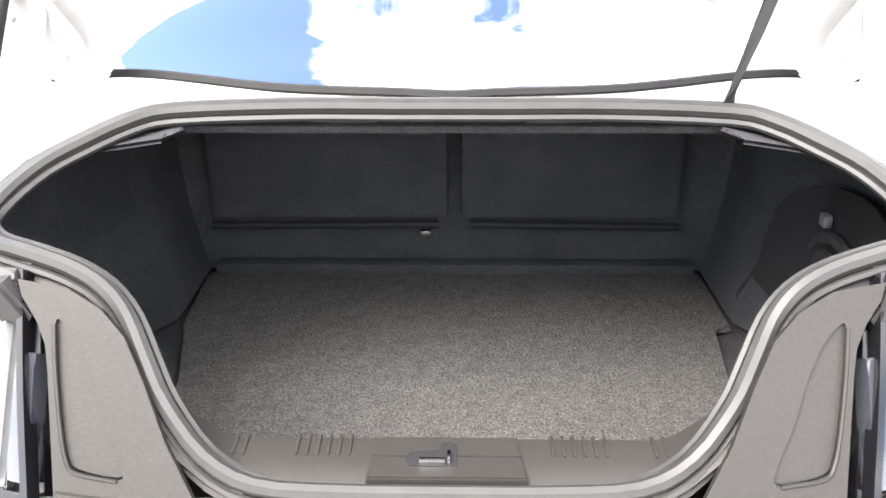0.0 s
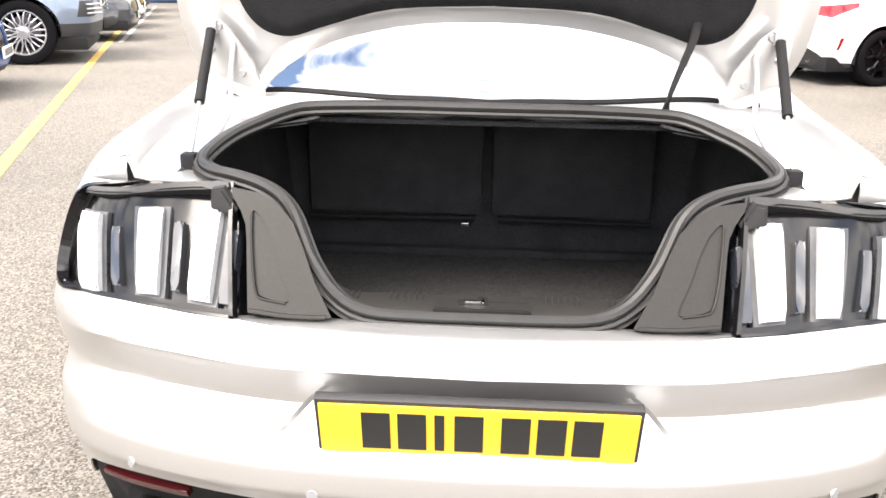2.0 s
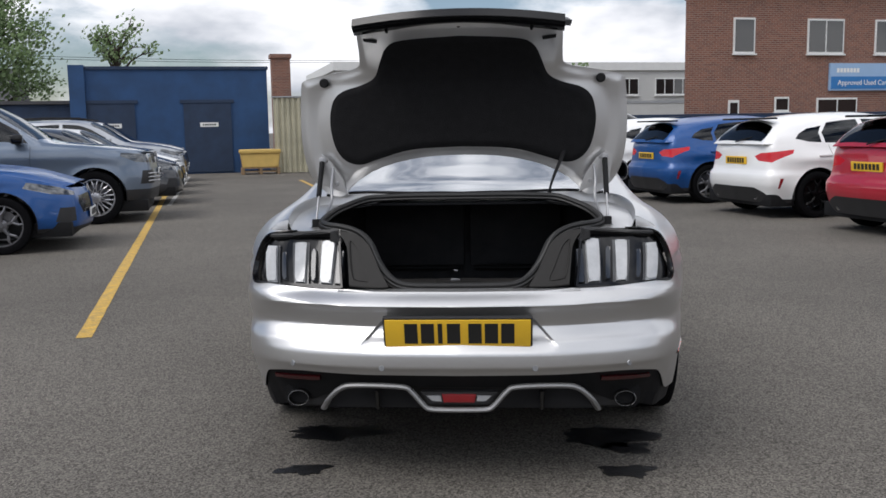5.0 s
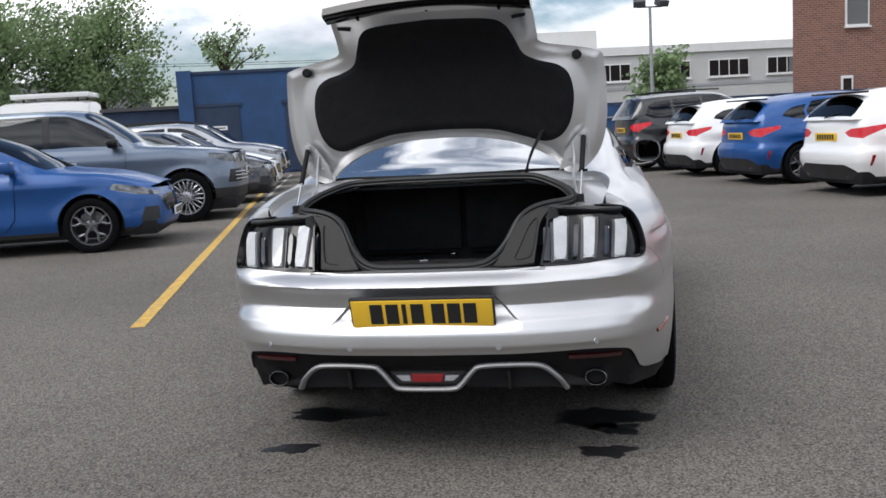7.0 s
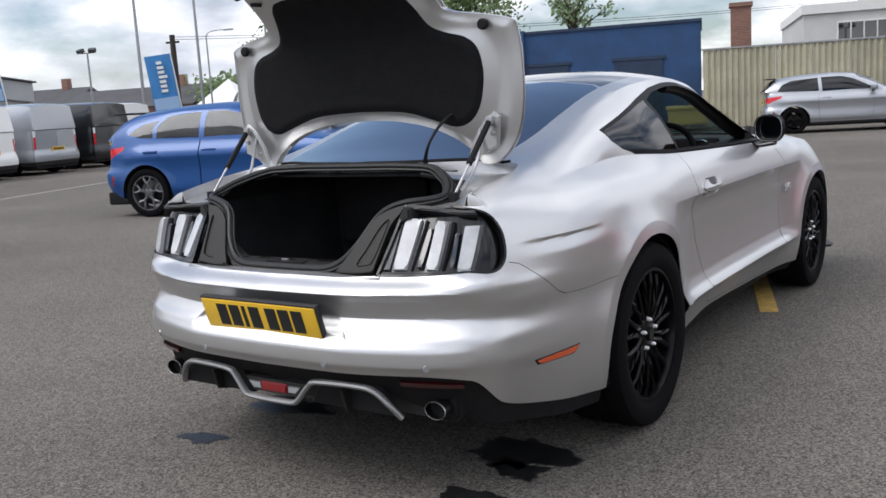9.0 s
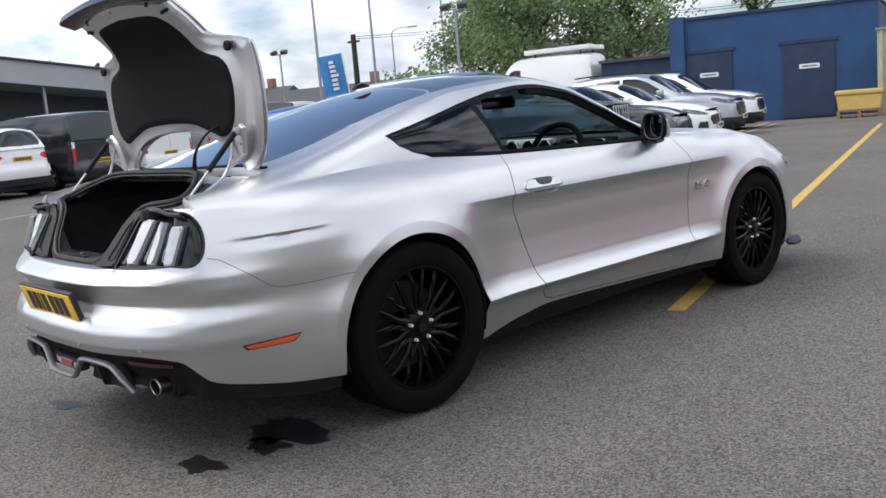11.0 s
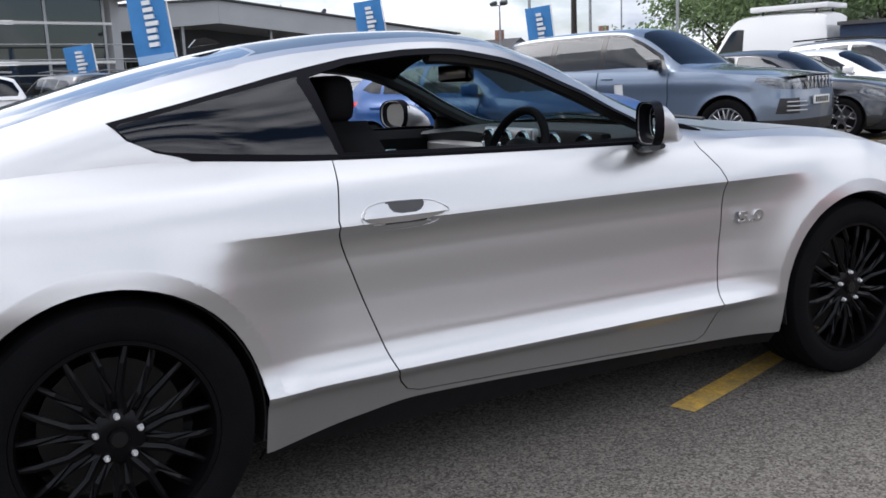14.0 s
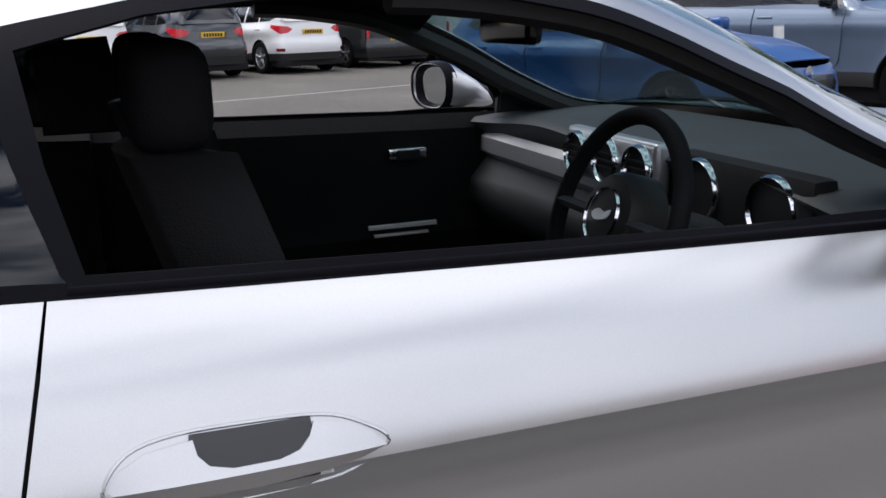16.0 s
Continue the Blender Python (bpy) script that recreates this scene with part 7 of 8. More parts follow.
# large off-road estate: upright, flat bonnet, black pillars
ROVER = dict(SUV, width=2.0, wheelbase=2.92, rear=1.18, front=0.89, wheel=0.395, rim=0.70, corner=0.32, low=0.34, trim=0.50, seat=1.38,
             side=((0.2, 0.06), (0.45, 0.015), (0.60, 0.02), (0.85, 0.015), (1.0, 0.0), (1.08, 0.012), (1.16, 0.04), (1.26, 0.08), (1.5, 0.16)),
             tail=((0.2, 0.10), (0.5, 0.03), (0.66, 0.0), (0.9, 0.03), (1.2, 0.06), (1.5, 0.12)),
             nose=((0.2, 0.08), (0.45, 0.02), (0.66, 0.0), (0.86, 0.03), (1.0, 0.06), (1.06, 0.12), (1.2, 0.26)),
             belt=((-1.18, 1.24), (-0.3, 1.23), (0.5, 1.21), (1.5, 1.185), (2.2, 1.17), (2.7, 1.13), (3.2, 1.09), (3.81, 1.02)),
             mid=((-1.10, 1.25), (-1.02, 1.50), (-0.92, 1.75), (-0.6, 1.80), (0.3, 1.835), (1.0, 1.835), (1.4, 1.80), (1.7, 1.66), (2.05, 1.42), (2.30, 1.25), (2.7, 1.20), (3.2, 1.155), (3.70, 1.075)),
             rail_x=((-1.10, 0.74), (-0.9, 0.66), (0.3, 0.68), (1.0, 0.685), (1.6, 0.71), (2.1, 0.80), (2.35, 0.85), (2.8, 0.84), (3.70, 0.72)),
             rail_z=((-1.10, 1.25), (-1.0, 1.50), (-0.88, 1.70), (0.0, 1.765), (0.8, 1.775), (1.2, 1.755), (1.55, 1.63), (1.95, 1.40), (2.2, 1.24), (2.35, 1.205), (2.8, 1.165), (3.70, 1.06)),
             glass_yz=(("side_window", ((0.08, 1.25), (0.06, 1.69), (0.86, 1.715), (0.88, 1.24))), ("side_window", ((0.98, 1.24), (0.96, 1.715), (1.20, 1.70), (1.50, 1.58), (1.85, 1.38), (1.96, 1.225))), ("rear_side_window", ((-0.92, 1.30), (-0.80, 1.26), (-0.02, 1.25), (-0.03, 1.685), (-0.72, 1.65), (-0.86, 1.60))), ("surround", ((-0.98, 1.252), (0.5, 1.232), (2.05, 1.212), (1.90, 1.40), (1.52, 1.61), (1.20, 1.725), (0.5, 1.74), (-0.75, 1.69), (-0.93, 1.62)))),
             glass_xy=(("rear_window", ((-0.02, -1.075), (0.60, -1.07), (0.64, -1.0), (0.60, -0.945), (-0.02, -0.935))), ("windscreen", ((-0.02, 1.45), (0.52, 1.43), (0.66, 1.50), (0.78, 2.02), (0.79, 2.16), (0.40, 2.24), (-0.02, 2.26)))),
             doors=(((0.92, 1.23), (0.92, 0.62), (0.96, 0.52), (1.98, 0.50), (2.05, 0.62), (2.08, 1.17)), ((0.16, 1.23), (0.20, 1.05), (0.46, 0.86), (0.52, 0.62), (0.56, 0.52), (0.90, 0.52), (0.91, 1.23))),
             patches=(("tail_lamp", ((0.66, 0.90), (0.92, 0.90), (0.98, 1.16), (0.70, 1.16))), ("head_lamp", ((-1.22, 1.00), (-1.0, 0.91), (-0.52, 0.89), (-0.50, 1.03), (-0.9, 1.03), (-1.2, 1.05))), ("grille", ((-0.46, 0.88), (-0.0001, 0.88), (-0.0001, 1.05), (-0.47, 1.045))), ("vent", ((-0.95, 0.58), (-0.55, 0.58), (-0.55, 0.78), (-0.90, 0.78))), ("patch", ((3.19, 0.86), (3.34, 0.86), (3.34, 1.02), (3.19, 1.02)))),
             mirror=1.92, handles=(1.08, 0.20), handle_z=1.10, plate=(0.95, 0.74), mirror_mat=GLOSS_BLACK, extras=(rover_extras,))
# three-door hatch, flat sided
THREE = dict(HATCH, width=1.765, wheelbase=2.58, rear=0.76, front=0.88, wheel=0.32,
             glass_yz=(("side_window", ((0.66, 1.02), (0.64, 1.36), (1.05, 1.365), (1.40, 1.28), (1.75, 1.10), (1.88, 1.005))), ("rear_side_window", ((-0.42, 1.06), (-0.30, 1.045), (0.58, 1.03), (0.56, 1.35), (-0.05, 1.315), (-0.28, 1.22)))),
             doors=(((0.58, 1.02), (0.56, 0.7), (0.60, 0.36), (1.72, 0.34), (1.82, 0.45), (1.86, 0.95)),), handles=(0.75,), mirror=1.80)
# panel van
VAN = dict(SUV, width=1.98, wheelbase=2.93, rear=0.98, front=1.0, wheel=0.345, rim=0.62, corner=0.20, low=0.26, trim=0.37, closed=True, seat=1.3,
           side=((0.2, 0.06), (0.45, 0.01), (0.8, 0.012), (1.0, 0.0), (1.15, 0.01), (1.4, 0.03)),
           tail=((0.2, 0.08), (0.45, 0.0), (0.60, 0.02), (0.66, 0.05), (1.2, 0.06), (1.5, 0.08)),
           nose=((0.2, 0.08), (0.45, 0.0), (0.7, 0.04), (0.9, 0.12), (1.1, 0.25), (1.4, 0.5)),
           belt=((-0.98, 1.22), (1.0, 1.21), (2.2, 1.15), (2.9, 1.05), (3.93, 0.85)),
           mid=((-0.92, 1.24), (-0.90, 1.60), (-0.85, 1.92), (-0.6, 1.96), (0.8, 1.99), (1.9, 1.96), (2.2, 1.86), (2.8, 1.35), (3.1, 1.16), (3.5, 1.05), (3.82, 0.90)),
           rail_x=((-0.92, 0.86), (-0.85, 0.82), (0.8, 0.84), (1.9, 0.82), (2.4, 0.82), (2.9, 0.86), (3.82, 0.70)),
           rail_z=((-0.92, 1.24), (-0.90, 1.58), (-0.86, 1.86), (-0.5, 1.91), (0.8, 1.93), (1.9, 1.90), (2.2, 1.80), (2.7, 1.36), (3.0, 1.13), (3.5, 1.0), (3.82, 0.88)),
           glass_yz=(("side_window", ((1.75, 1.24), (1.75, 1.72), (2.15, 1.70), (2.62, 1.32), (2.70, 1.20))),), glass_xy=(("windscreen", ((-0.02, 2.08), (0.66, 2.08), (0.76, 2.75), (0.40, 2.92), (-0.02, 2.95))),),
           doors=(((1.66, 1.20), (1.66, 0.5), (2.45, 0.48), (2.55, 0.62), (2.70, 1.12)), ((0.42, 1.21), (0.42, 0.5), (1.62, 0.5), (1.62, 1.20))),
           patches=(("tail_lamp", ((0.83, 0.72), (0.95, 0.70), (0.94, 1.04), (0.82, 1.04))), ("cluster", ((0.82, 1.042), (0.94, 1.042), (0.93, 1.205), (0.81, 1.205))), ("head_lamp", ((-1.0, 0.80), (-0.6, 0.74), (-0.55, 0.84), (-0.95, 1.0))), ("seam", ((0.0, 0.58), (0.006, 0.58), (0.006, 1.3), (0.0, 1.3)))),
           mirror=2.45, handles=(1.78,), handle_z=1.02, plate=(0.70, 0.46), mirror_mat=BLACK_PLASTIC, handle_mat=BLACK_PLASTIC, extras=())

blue_hatch = vehicle("hatchback_car", "bright blue five-door hatchback parked nose to the yellow line", "car", facing(-5.74, 8.87), HATCH, BLUE_PAINT, WHEEL_GREY)
copy_thing(blue_hatch, facing(7.40, 11.5))["label"] = "bright blue five-door hatchback parked between two white ones"
white_hatch = vehicle("hatchback_car", "white five-door hatchback with dark alloys parked beside a red one", "car", facing(7.40, 8.72), HATCH, WHITE_PAINT, WHEEL_BLACK)
copy_thing(white_hatch, facing(7.45, 14.2))["label"] = "white five-door hatchback parked beside a black SUV"
vehicle("hatchback_car", "red five-door hatchback parked beside a white one", "car", facing(7.35, 5.95), HATCH, RED_PAINT, WHEEL_GREY)
vehicle("suv_car", "black compact SUV parked at the row's end", "car", facing(7.35, 16.85), SUV, BLACK_PAINT, WHEEL_SILVER, "plain", 5)
vehicle("off_road_car", "grey-blue large off-road car with black roof and a white sticker", "car", facing(-5.30, 12.25), ROVER, GREY_BLUE, WHEEL_SILVER, "twin", 10)
vehicle("hatchback_car", "dark grey small hatchback parked beside the off-road car", "car", facing(-4.75, 15.4), HATCH, DARK_GREY, WHEEL_GREY)
copy_thing(white_hatch, facing(-4.75, 18.1))["label"] = "white hatchback parked nose to the yellow line"
vehicle("people_carrier", "pale silver people carrier parked nose to the yellow line", "car", facing(-4.75, 20.9), SUV, PALE_SILVER, WHEEL_SILVER, "plain", 5)
vehicle("suv_car", "white compact SUV parked by the blue building", "car", facing(-4.75, 23.7), SUV, WHITE_PAINT, WHEEL_SILVER, "plain", 5)
vehicle("hatchback_car", "silver three-door hatchback standing along the metal fence", "car", facing(3.62, 22.75), THREE, PALE_SILVER, WHEEL_BLACK)
# the row along the far side, tails to the yard
white_van = vehicle("panel_van", "white panel van with its rear doors to the yard", "van", yard(-17.0, 16.8, 0, 90), VAN, WHITE_PAINT, WHEEL_GREY, "plain", 5, fine=False)
black_van = vehicle("panel_van", "black panel van between two white vehicles", "van", yard(-17.0, 14.4, 0, 90), VAN, BLACK_PAINT, WHEEL_GREY, "plain", 5, fine=False)
vehicle("panel_van", "silver panel van with its rear doors to the yard", "van", yard(-17.0, 19.3, 0, 90), VAN, PALE_SILVER, WHEEL_SILVER, "plain", 5, fine=False)
copy_thing(black_van, yard(-17.0, 21.9, 0, 90))["label"] = "black panel van beside a silver van"
copy_thing(white_van, yard(-18.0, 24.7, 0, 90))["label"] = "white panel van at the end of the row"
vehicle("suv_car", "dark grey SUV with its tail to the yard", "car", yard(-16.9, 9.6, 0, 90), SUV, DARK_GREY, WHEEL_SILVER, "plain", 5, fine=False)
white_suv = vehicle("suv_car", "white SUV with its tail to the yard", "car", yard(-16.9, 12.0, 0, 90), SUV, WHITE_PAINT, WHEEL_SILVER, "plain", 5, fine=False)
copy_thing(white_suv, yard(-16.6, 7.0, 0, 90))
# high-roofed van behind the parked cars, with a rack
def taller(spec, k):
    out = dict(spec)
    for key in ("belt", "mid", "rail_z"):
        out[key] = tuple((y, z if z < 0.9 else 0.9 + (z - 0.9) * k) for y, z in spec[key])
    out["glass_yz"] = tuple((n, tuple((y, 0.9 + (z - 0.9) * k) for y, z in p)) for n, p in spec["glass_yz"])
    return out


def rack(v, surf, end):
    part("roof_rack", box(-0.80, 0.80, -0.85, 1.6, 2.88, 3.04, 0.02), WHITE_PAINT, v)
    for sx in (1, -1):
        for yy in (-0.5, 1.2):
            part("rack_foot", box(sx * 0.66 - 0.03, sx * 0.66 + 0.03, yy, yy + 0.06, 2.70, 2.88, 0.01), BLACK_PLASTIC, v)


vehicle("panel_van", "white high-roofed van with a roof rack behind the parked cars", "van", yard(-8.5, 29.3, 0, 90), dict(taller(VAN, 1.78), extras=(rack,)), WHITE_PAINT, WHEEL_GREY, "plain", 5, fine=False)


# ---- the yard ----
def ground_mesh():
    bm = bmesh.new()
    xs = [-900, -120, -40, -12, -4, 0, 4, 12, 40, 120, 900]
    g = [[bm.verts.new((x, y, 0)) for y in xs] for x in xs]
    for i in range(len(xs) - 1):
        for j in range(len(xs) - 1):
            bm.faces.new((g[i][j], g[i + 1][j], g[i + 1][j + 1], g[i][j + 1]))
    return bm


ground = part("ground", ground_mesh(), ASPHALT)
tagged(ground, "worn grey asphalt of a car dealer's yard", "ground", kind="structure")


def stripe(name, a0, b0, a1, b1, width, mat, label):
    bm = bmesh.new()
    p, q = U * a0 + V * b0, U * a1 + V * b1
    n = (q - p).normalized().cross(Vector((0, 0, 1))) * width / 2
    k = max(2, int((q - p).length / 0.2))
    rows = []
    for i in range(k + 1):
        c = p.lerp(q, i / k)
        j = [noise.noise((c.x * 5, c.y * 5, e)) * 0.10 for e in (0.0, 5.0)]
        rows.append([bm.verts.new(c - n * (1 + j[0]) + Vector((0, 0, 0.004))), bm.verts.new(c + n * (1 + j[1]) + Vector((0, 0, 0.004)))])
    for r0, r1 in zip(rows, rows[1:]):
        bm.faces.new((r0[0], r0[1], r1[1], r1[0]))
    return tagged(part(name, bm, mat), label, "road marking", kind="structure")


stripe("lane_line", -1.650, 3.20, -1.600, 27.0, 0.10, YELLOW_LINE, "worn yellow painted line on asphalt")
stripe("lane_line", 1.76, 2.60, 1.76, 22.0, 0.10, YELLOW_LINE, "worn yellow painted line on asphalt, partly under the coupe")
stripe("bay_line", -11.0, 4.5, -11.5, 19.0, 0.09, WHITE_LINE, "faded white painted line on asphalt")
stripe("bay_line", -1.45, 14.5, -1.2, 26.0, 0.08, WHITE_LINE, "faded white painted line beside the yellow one")


def stain(x, y, rx, ry, seed):
    """A dark damp patch with ragged tongues."""
    bm = bmesh.new()
    n = 46
    mid = bm.verts.new((x, y, 0.003))
    rim = []
    for i in range(n):
        a = 2 * math.pi * i / n
        k = 0.72 + 0.55 * noise.noise((math.cos(a) * 1.3 + seed, math.sin(a) * 1.3, seed * 2.1)) + 0.30 * noise.noise((math.cos(a) * 4 + seed, math.sin(a) * 4, 7.0))
        rim.append(bm.verts.new((x + rx * k * math.cos(a), y + ry * k * math.sin(a), 0.003)))
    for i in range(n):
        bm.faces.new((mid, rim[i], rim[(i + 1) % n]))
    return tagged(part("water_stain", bm, STAIN, smooth=False), "dark damp patch on the asphalt behind the coupe", "stain", kind="structure")


stain(-0.622, 0.225, 0.12, 0.085, 1.0)
stain(0.630, 0.232, 0.13, 0.090, 2.0)
stain(-0.58, 0.66, 0.28, 0.13, 3.0)
stain(0.60, 0.64, 0.22, 0.17, 4.0)
stain(0.68, 0.49, 0.13, 0.09, 5.0)

# ---- buildings ----
BLUE_WALL = material("blue_wall_paint", (0.018, 0.068, 0.180), rough=0.7, vary=0.4, scale=1.2, bump=0.25, bump_scale=24.0, fine=0.12, fine_scale=60.0)
BLUE_DARK = material("faded_blue_paint", (0.020, 0.040, 0.085), rough=0.75, vary=0.35, scale=2.0, bump=0.2, bump_scale=20.0)
PALE_WALL = material("pale_render", (0.56, 0.56, 0.54), rough=0.85, vary=0.16, scale=0.5, fine=0.05, fine_scale=20.0)
WHITE_TRIM = material("white_trim", (0.72, 0.72, 0.70), rough=0.5, vary=0.08, scale=3.0)
FENCE_M = material("cream_sheet_metal", (0.46, 0.43, 0.31), rough=0.6, vary=0.3, scale=1.6, random_tint=0.10)
GREY_CLAD = material("grey_cladding", (0.36, 0.37, 0.38), rough=0.6, vary=0.12, scale=0.5)
DARK_CLAD = material("dark_canopy", (0.055, 0.058, 0.062), rough=0.6, vary=0.2, scale=0.6)
ROOF_DARK = material("roof_felt", (0.07, 0.07, 0.075), rough=0.9, vary=0.2, scale=1.0)
YELLOW_BOX = material("yellow_grp", (0.62, 0.42, 0.12), rough=0.55, vary=0.15, scale=3.0)
TIMBER = material("pallet_wood", (0.30, 0.20, 0.11), rough=0.85, vary=0.3, scale=6.0)
SIGN_BLUE = material("sign_blue", (0.02, 0.17, 0.45), rough=0.4, vary=0.08, scale=2.0)
SIGN_PALE = material("sign_pale", (0.30, 0.45, 0.66), rough=0.4, vary=0.06, scale=2.0)
FLAG_BLUE = material("flag_blue", (0.05, 0.22, 0.50), rough=0.75, vary=0.12, scale=3.0, bump=0.3, bump_scale=6.0)
GALV = material("galvanised", (0.34, 0.35, 0.36), rough=0.45, metal=0.6, vary=0.15, scale=6.0)
WOOD_POLE = material("tarred_pole", (0.045, 0.038, 0.032), rough=0.9, vary=0.3, scale=8.0)


def brick_material():
    m = material("brick_wall", (0.20, 0.070, 0.045), rough=0.9, bump=0.15, bump_scale=60.0)
    n, k = m.node_tree.nodes, m.node_tree.links
    co = n.new("ShaderNodeTexCoord")
    sp = n.new("ShaderNodeSeparateXYZ")
    ad = n.new("ShaderNodeMath")
    mp = n.new("ShaderNodeCombineXYZ")
    k.new(co.outputs["Object"], sp.inputs["Vector"])
    k.new(sp.outputs["X"], ad.inputs[0])
    k.new(sp.outputs["Y"], ad.inputs[1])
    k.new(ad.outputs["Value"], mp.inputs["X"])
    k.new(sp.outputs["Z"], mp.inputs["Y"])
    br = n.new("ShaderNodeTexBrick")
    br.inputs["Color1"].default_value, br.inputs["Color2"].default_value, br.inputs["Mortar"].default_value = (0.235, 0.098, 0.064, 1), (0.155, 0.066, 0.048, 1), (0.30, 0.24, 0.20, 1)
    br.inputs["Scale"].default_value, br.inputs["Mortar Size"].default_value = 1.0, 0.008
    br.inputs["Brick Width"].default_value, br.inputs["Row Height"].default_value = 0.225, 0.075
    k.new(mp.outputs["Vector"], br.inputs["Vector"])
    k.new(br.outputs["Color"], n["Principled BSDF"].inputs["Base Color"])
    return m


BRICK = brick_material()


def piece(name, parent, mat, x0, x1, y0, y1, z0, z1, bevel=0.006, label=""):
    return part(name, box(x0, x1, y0, y1, z0, z1, bevel), mat, parent, label, smooth=False)


def window_unit(parent, x, y, z, w, h, bars_x=1, open_top=False, mat=WHITE_TRIM):
    """A window in a wall that faces -y: frame, sill and panes."""
    f = part("window_frame", box(x - w / 2, x + w / 2, y - 0.03, y + 0.03, z, z + h, 0.008), mat, parent, smooth=False)
    k = (w - 0.06 * (bars_x + 1)) / bars_x
    for i in range(bars_x):
        px = x - w / 2 + 0.06 + i * (k + 0.06)
        piece("window_pane", f, DARK_GLASS, px, px + k, y - 0.036, y - 0.026, z + 0.07, z + h - 0.07, 0.0)
    piece("window_sill", f, mat, x - w / 2 - 0.05, x + w / 2 + 0.05, y - 0.09, y + 0.01, z - 0.06, z - 0.002)
    return f


# blue store with two boarded doors, a lower wing and a flat roof
store = thing("storage_building", "flat-roofed storage building painted dark blue", "building", yard(0, 28.0))
piece("wall", store, BLUE_WALL, -4.6, 1.4, 0.0, 5.0, 0.0, 3.36)
piece("roof_edge", store, BLUE_DARK, -4.64, 1.44, -0.05, 5.0, 3.36, 3.46)
piece("corner_pier", store, BLUE_WALL, -4.72, -4.25, -0.12, 0.3, 0.0, 3.50)
for dx in (-3.55, -0.55):
    d = piece("store_door", store, BLUE_DARK, dx - 0.75, dx + 0.75, -0.045, 0.0, 0.05, 2.28)
    piece("door_sign", d, PLATE_WHITE, dx - 0.25, dx + 0.33, -0.06, -0.046, 1.52, 1.66)
    bars("sign_lettering", 6, 0.42, 0.05, PLATE_BAR, d, pose(dx + 0.04, -0.061, 1.59))
    piece("door_lintel", d, BLUE_DARK, dx - 0.85, dx + 0.85, -0.06, 0.0, 2.29, 2.40)
wing = thing("low_shed", "low blue shed beside the storage building", "building", yard(-5.7, 28.6))
piece("wall", wing, BLUE_DARK, -1.6, 1.05, 0, 4.0, 0.0, 2.30)
piece("roof", wing, ROOF_DARK, -1.65, 1.06, -0.1, 4.05, 2.31, 2.42)

# corrugated fence: separate pressed sheets on rails
fence = thing("metal_fence", "cream corrugated metal fence with a flat cap rail", "fence", yard(1.45, 26.4))
profile = []
for i in range(6):
    profile += [(i * 0.17, 0.0), (i * 0.17 + 0.05, 0.0), (i * 0.17 + 0.075, 0.045), (i * 0.17 + 0.145, 0.045)]
profile.append((1.02, 0.0))
sheet_bm = bmesh.new()
lo = [sheet_bm.verts.new((x, -y, 0.03)) for x, y in profile]
hi = [sheet_bm.verts.new((x, -y, 2.38)) for x, y in profile]
for i in range(len(profile) - 1):
    sheet_bm.faces.new((lo[i], lo[i + 1], hi[i + 1], hi[i]))
sheet_mesh = mesh_of(sheet_bm, "fence_sheet", FENCE_M, False)
for i in range(5):
    o = new("fence_sheet", sheet_mesh)
    o.parent, o.location = fence, (i * 1.03, 0, 0)
    k = o.modifiers.new("thickness", "SOLIDIFY")
    k.thickness = 0.006
piece("cap_rail", fence, GALV, -0.05, 5.2, -0.07, 0.05, 2.385, 2.43)
piece("back_rail", fence, GALV, 0.0, 5.15, 0.012, 0.06, 1.0, 1.08)
for i in range(4):
    piece("fence_post", fence, GALV, i * 1.70, i * 1.70 + 0.08, 0.062, 0.14, 0.0, 2.384)
bound = thing("boundary_wall", "low boundary wall painted dark blue with a metal rail", "wall", yard(6.7, 27.0))
piece("wall", bound, BLUE_WALL, 0.0, 34.0, 0.0, 0.22, 0.0, 1.62)
piece("coping", bound, BLUE_DARK, 0.0, 34.0, -0.03, 0.25, 1.625, 1.70)
piece("wall_rail", bound, GALV, 0.9, 16.0, -0.06, -0.005, 1.18, 1.24)
piece("rail_post", bound, GALV, 0.85, 0.95, -0.08, -0.005, 0.0, 2.5)

# pale warehouse behind, with window bands
ware = thing("warehouse", "long pale rendered warehouse with bands of windows", "building", yard(0, 44.0))
piece("wall", ware, PALE_WALL, 6.0, 48.0, 0.0, 12.0, 0.0, 4.35)
piece("parapet", ware, WHITE_TRIM, 5.9, 48.1, -0.12, 12.0, 4.36, 4.80)
piece("wall_band", ware, GREY_CLAD, 6.0, 48.0, -0.03, -0.002, 2.55, 2.70)
for i in range(12):
    window_unit(ware, 8.6 + i * 3.3, -0.03, 3.0, 2.3, 0.95, 4)
upper = thing("warehouse_roof_block", "pale plant room on the warehouse roof", "building", yard(9.5, 47.0, 4.80))
piece("wall", upper, PALE_WALL, 0, 6.0, 0, 5.0, -0.0, 1.2)
chim = thing("brick_chimney", "red brick chimney above the warehouse", "chimney", yard(3.2, 43.0))
piece("shaft", chim, BRICK, -0.45, 0.45, 0, 0.9, 0.0, 4.9)
piece("shaft_cap", chim, BRICK, -0.52, 0.52, -0.07, 0.97, 4.91, 5.10)

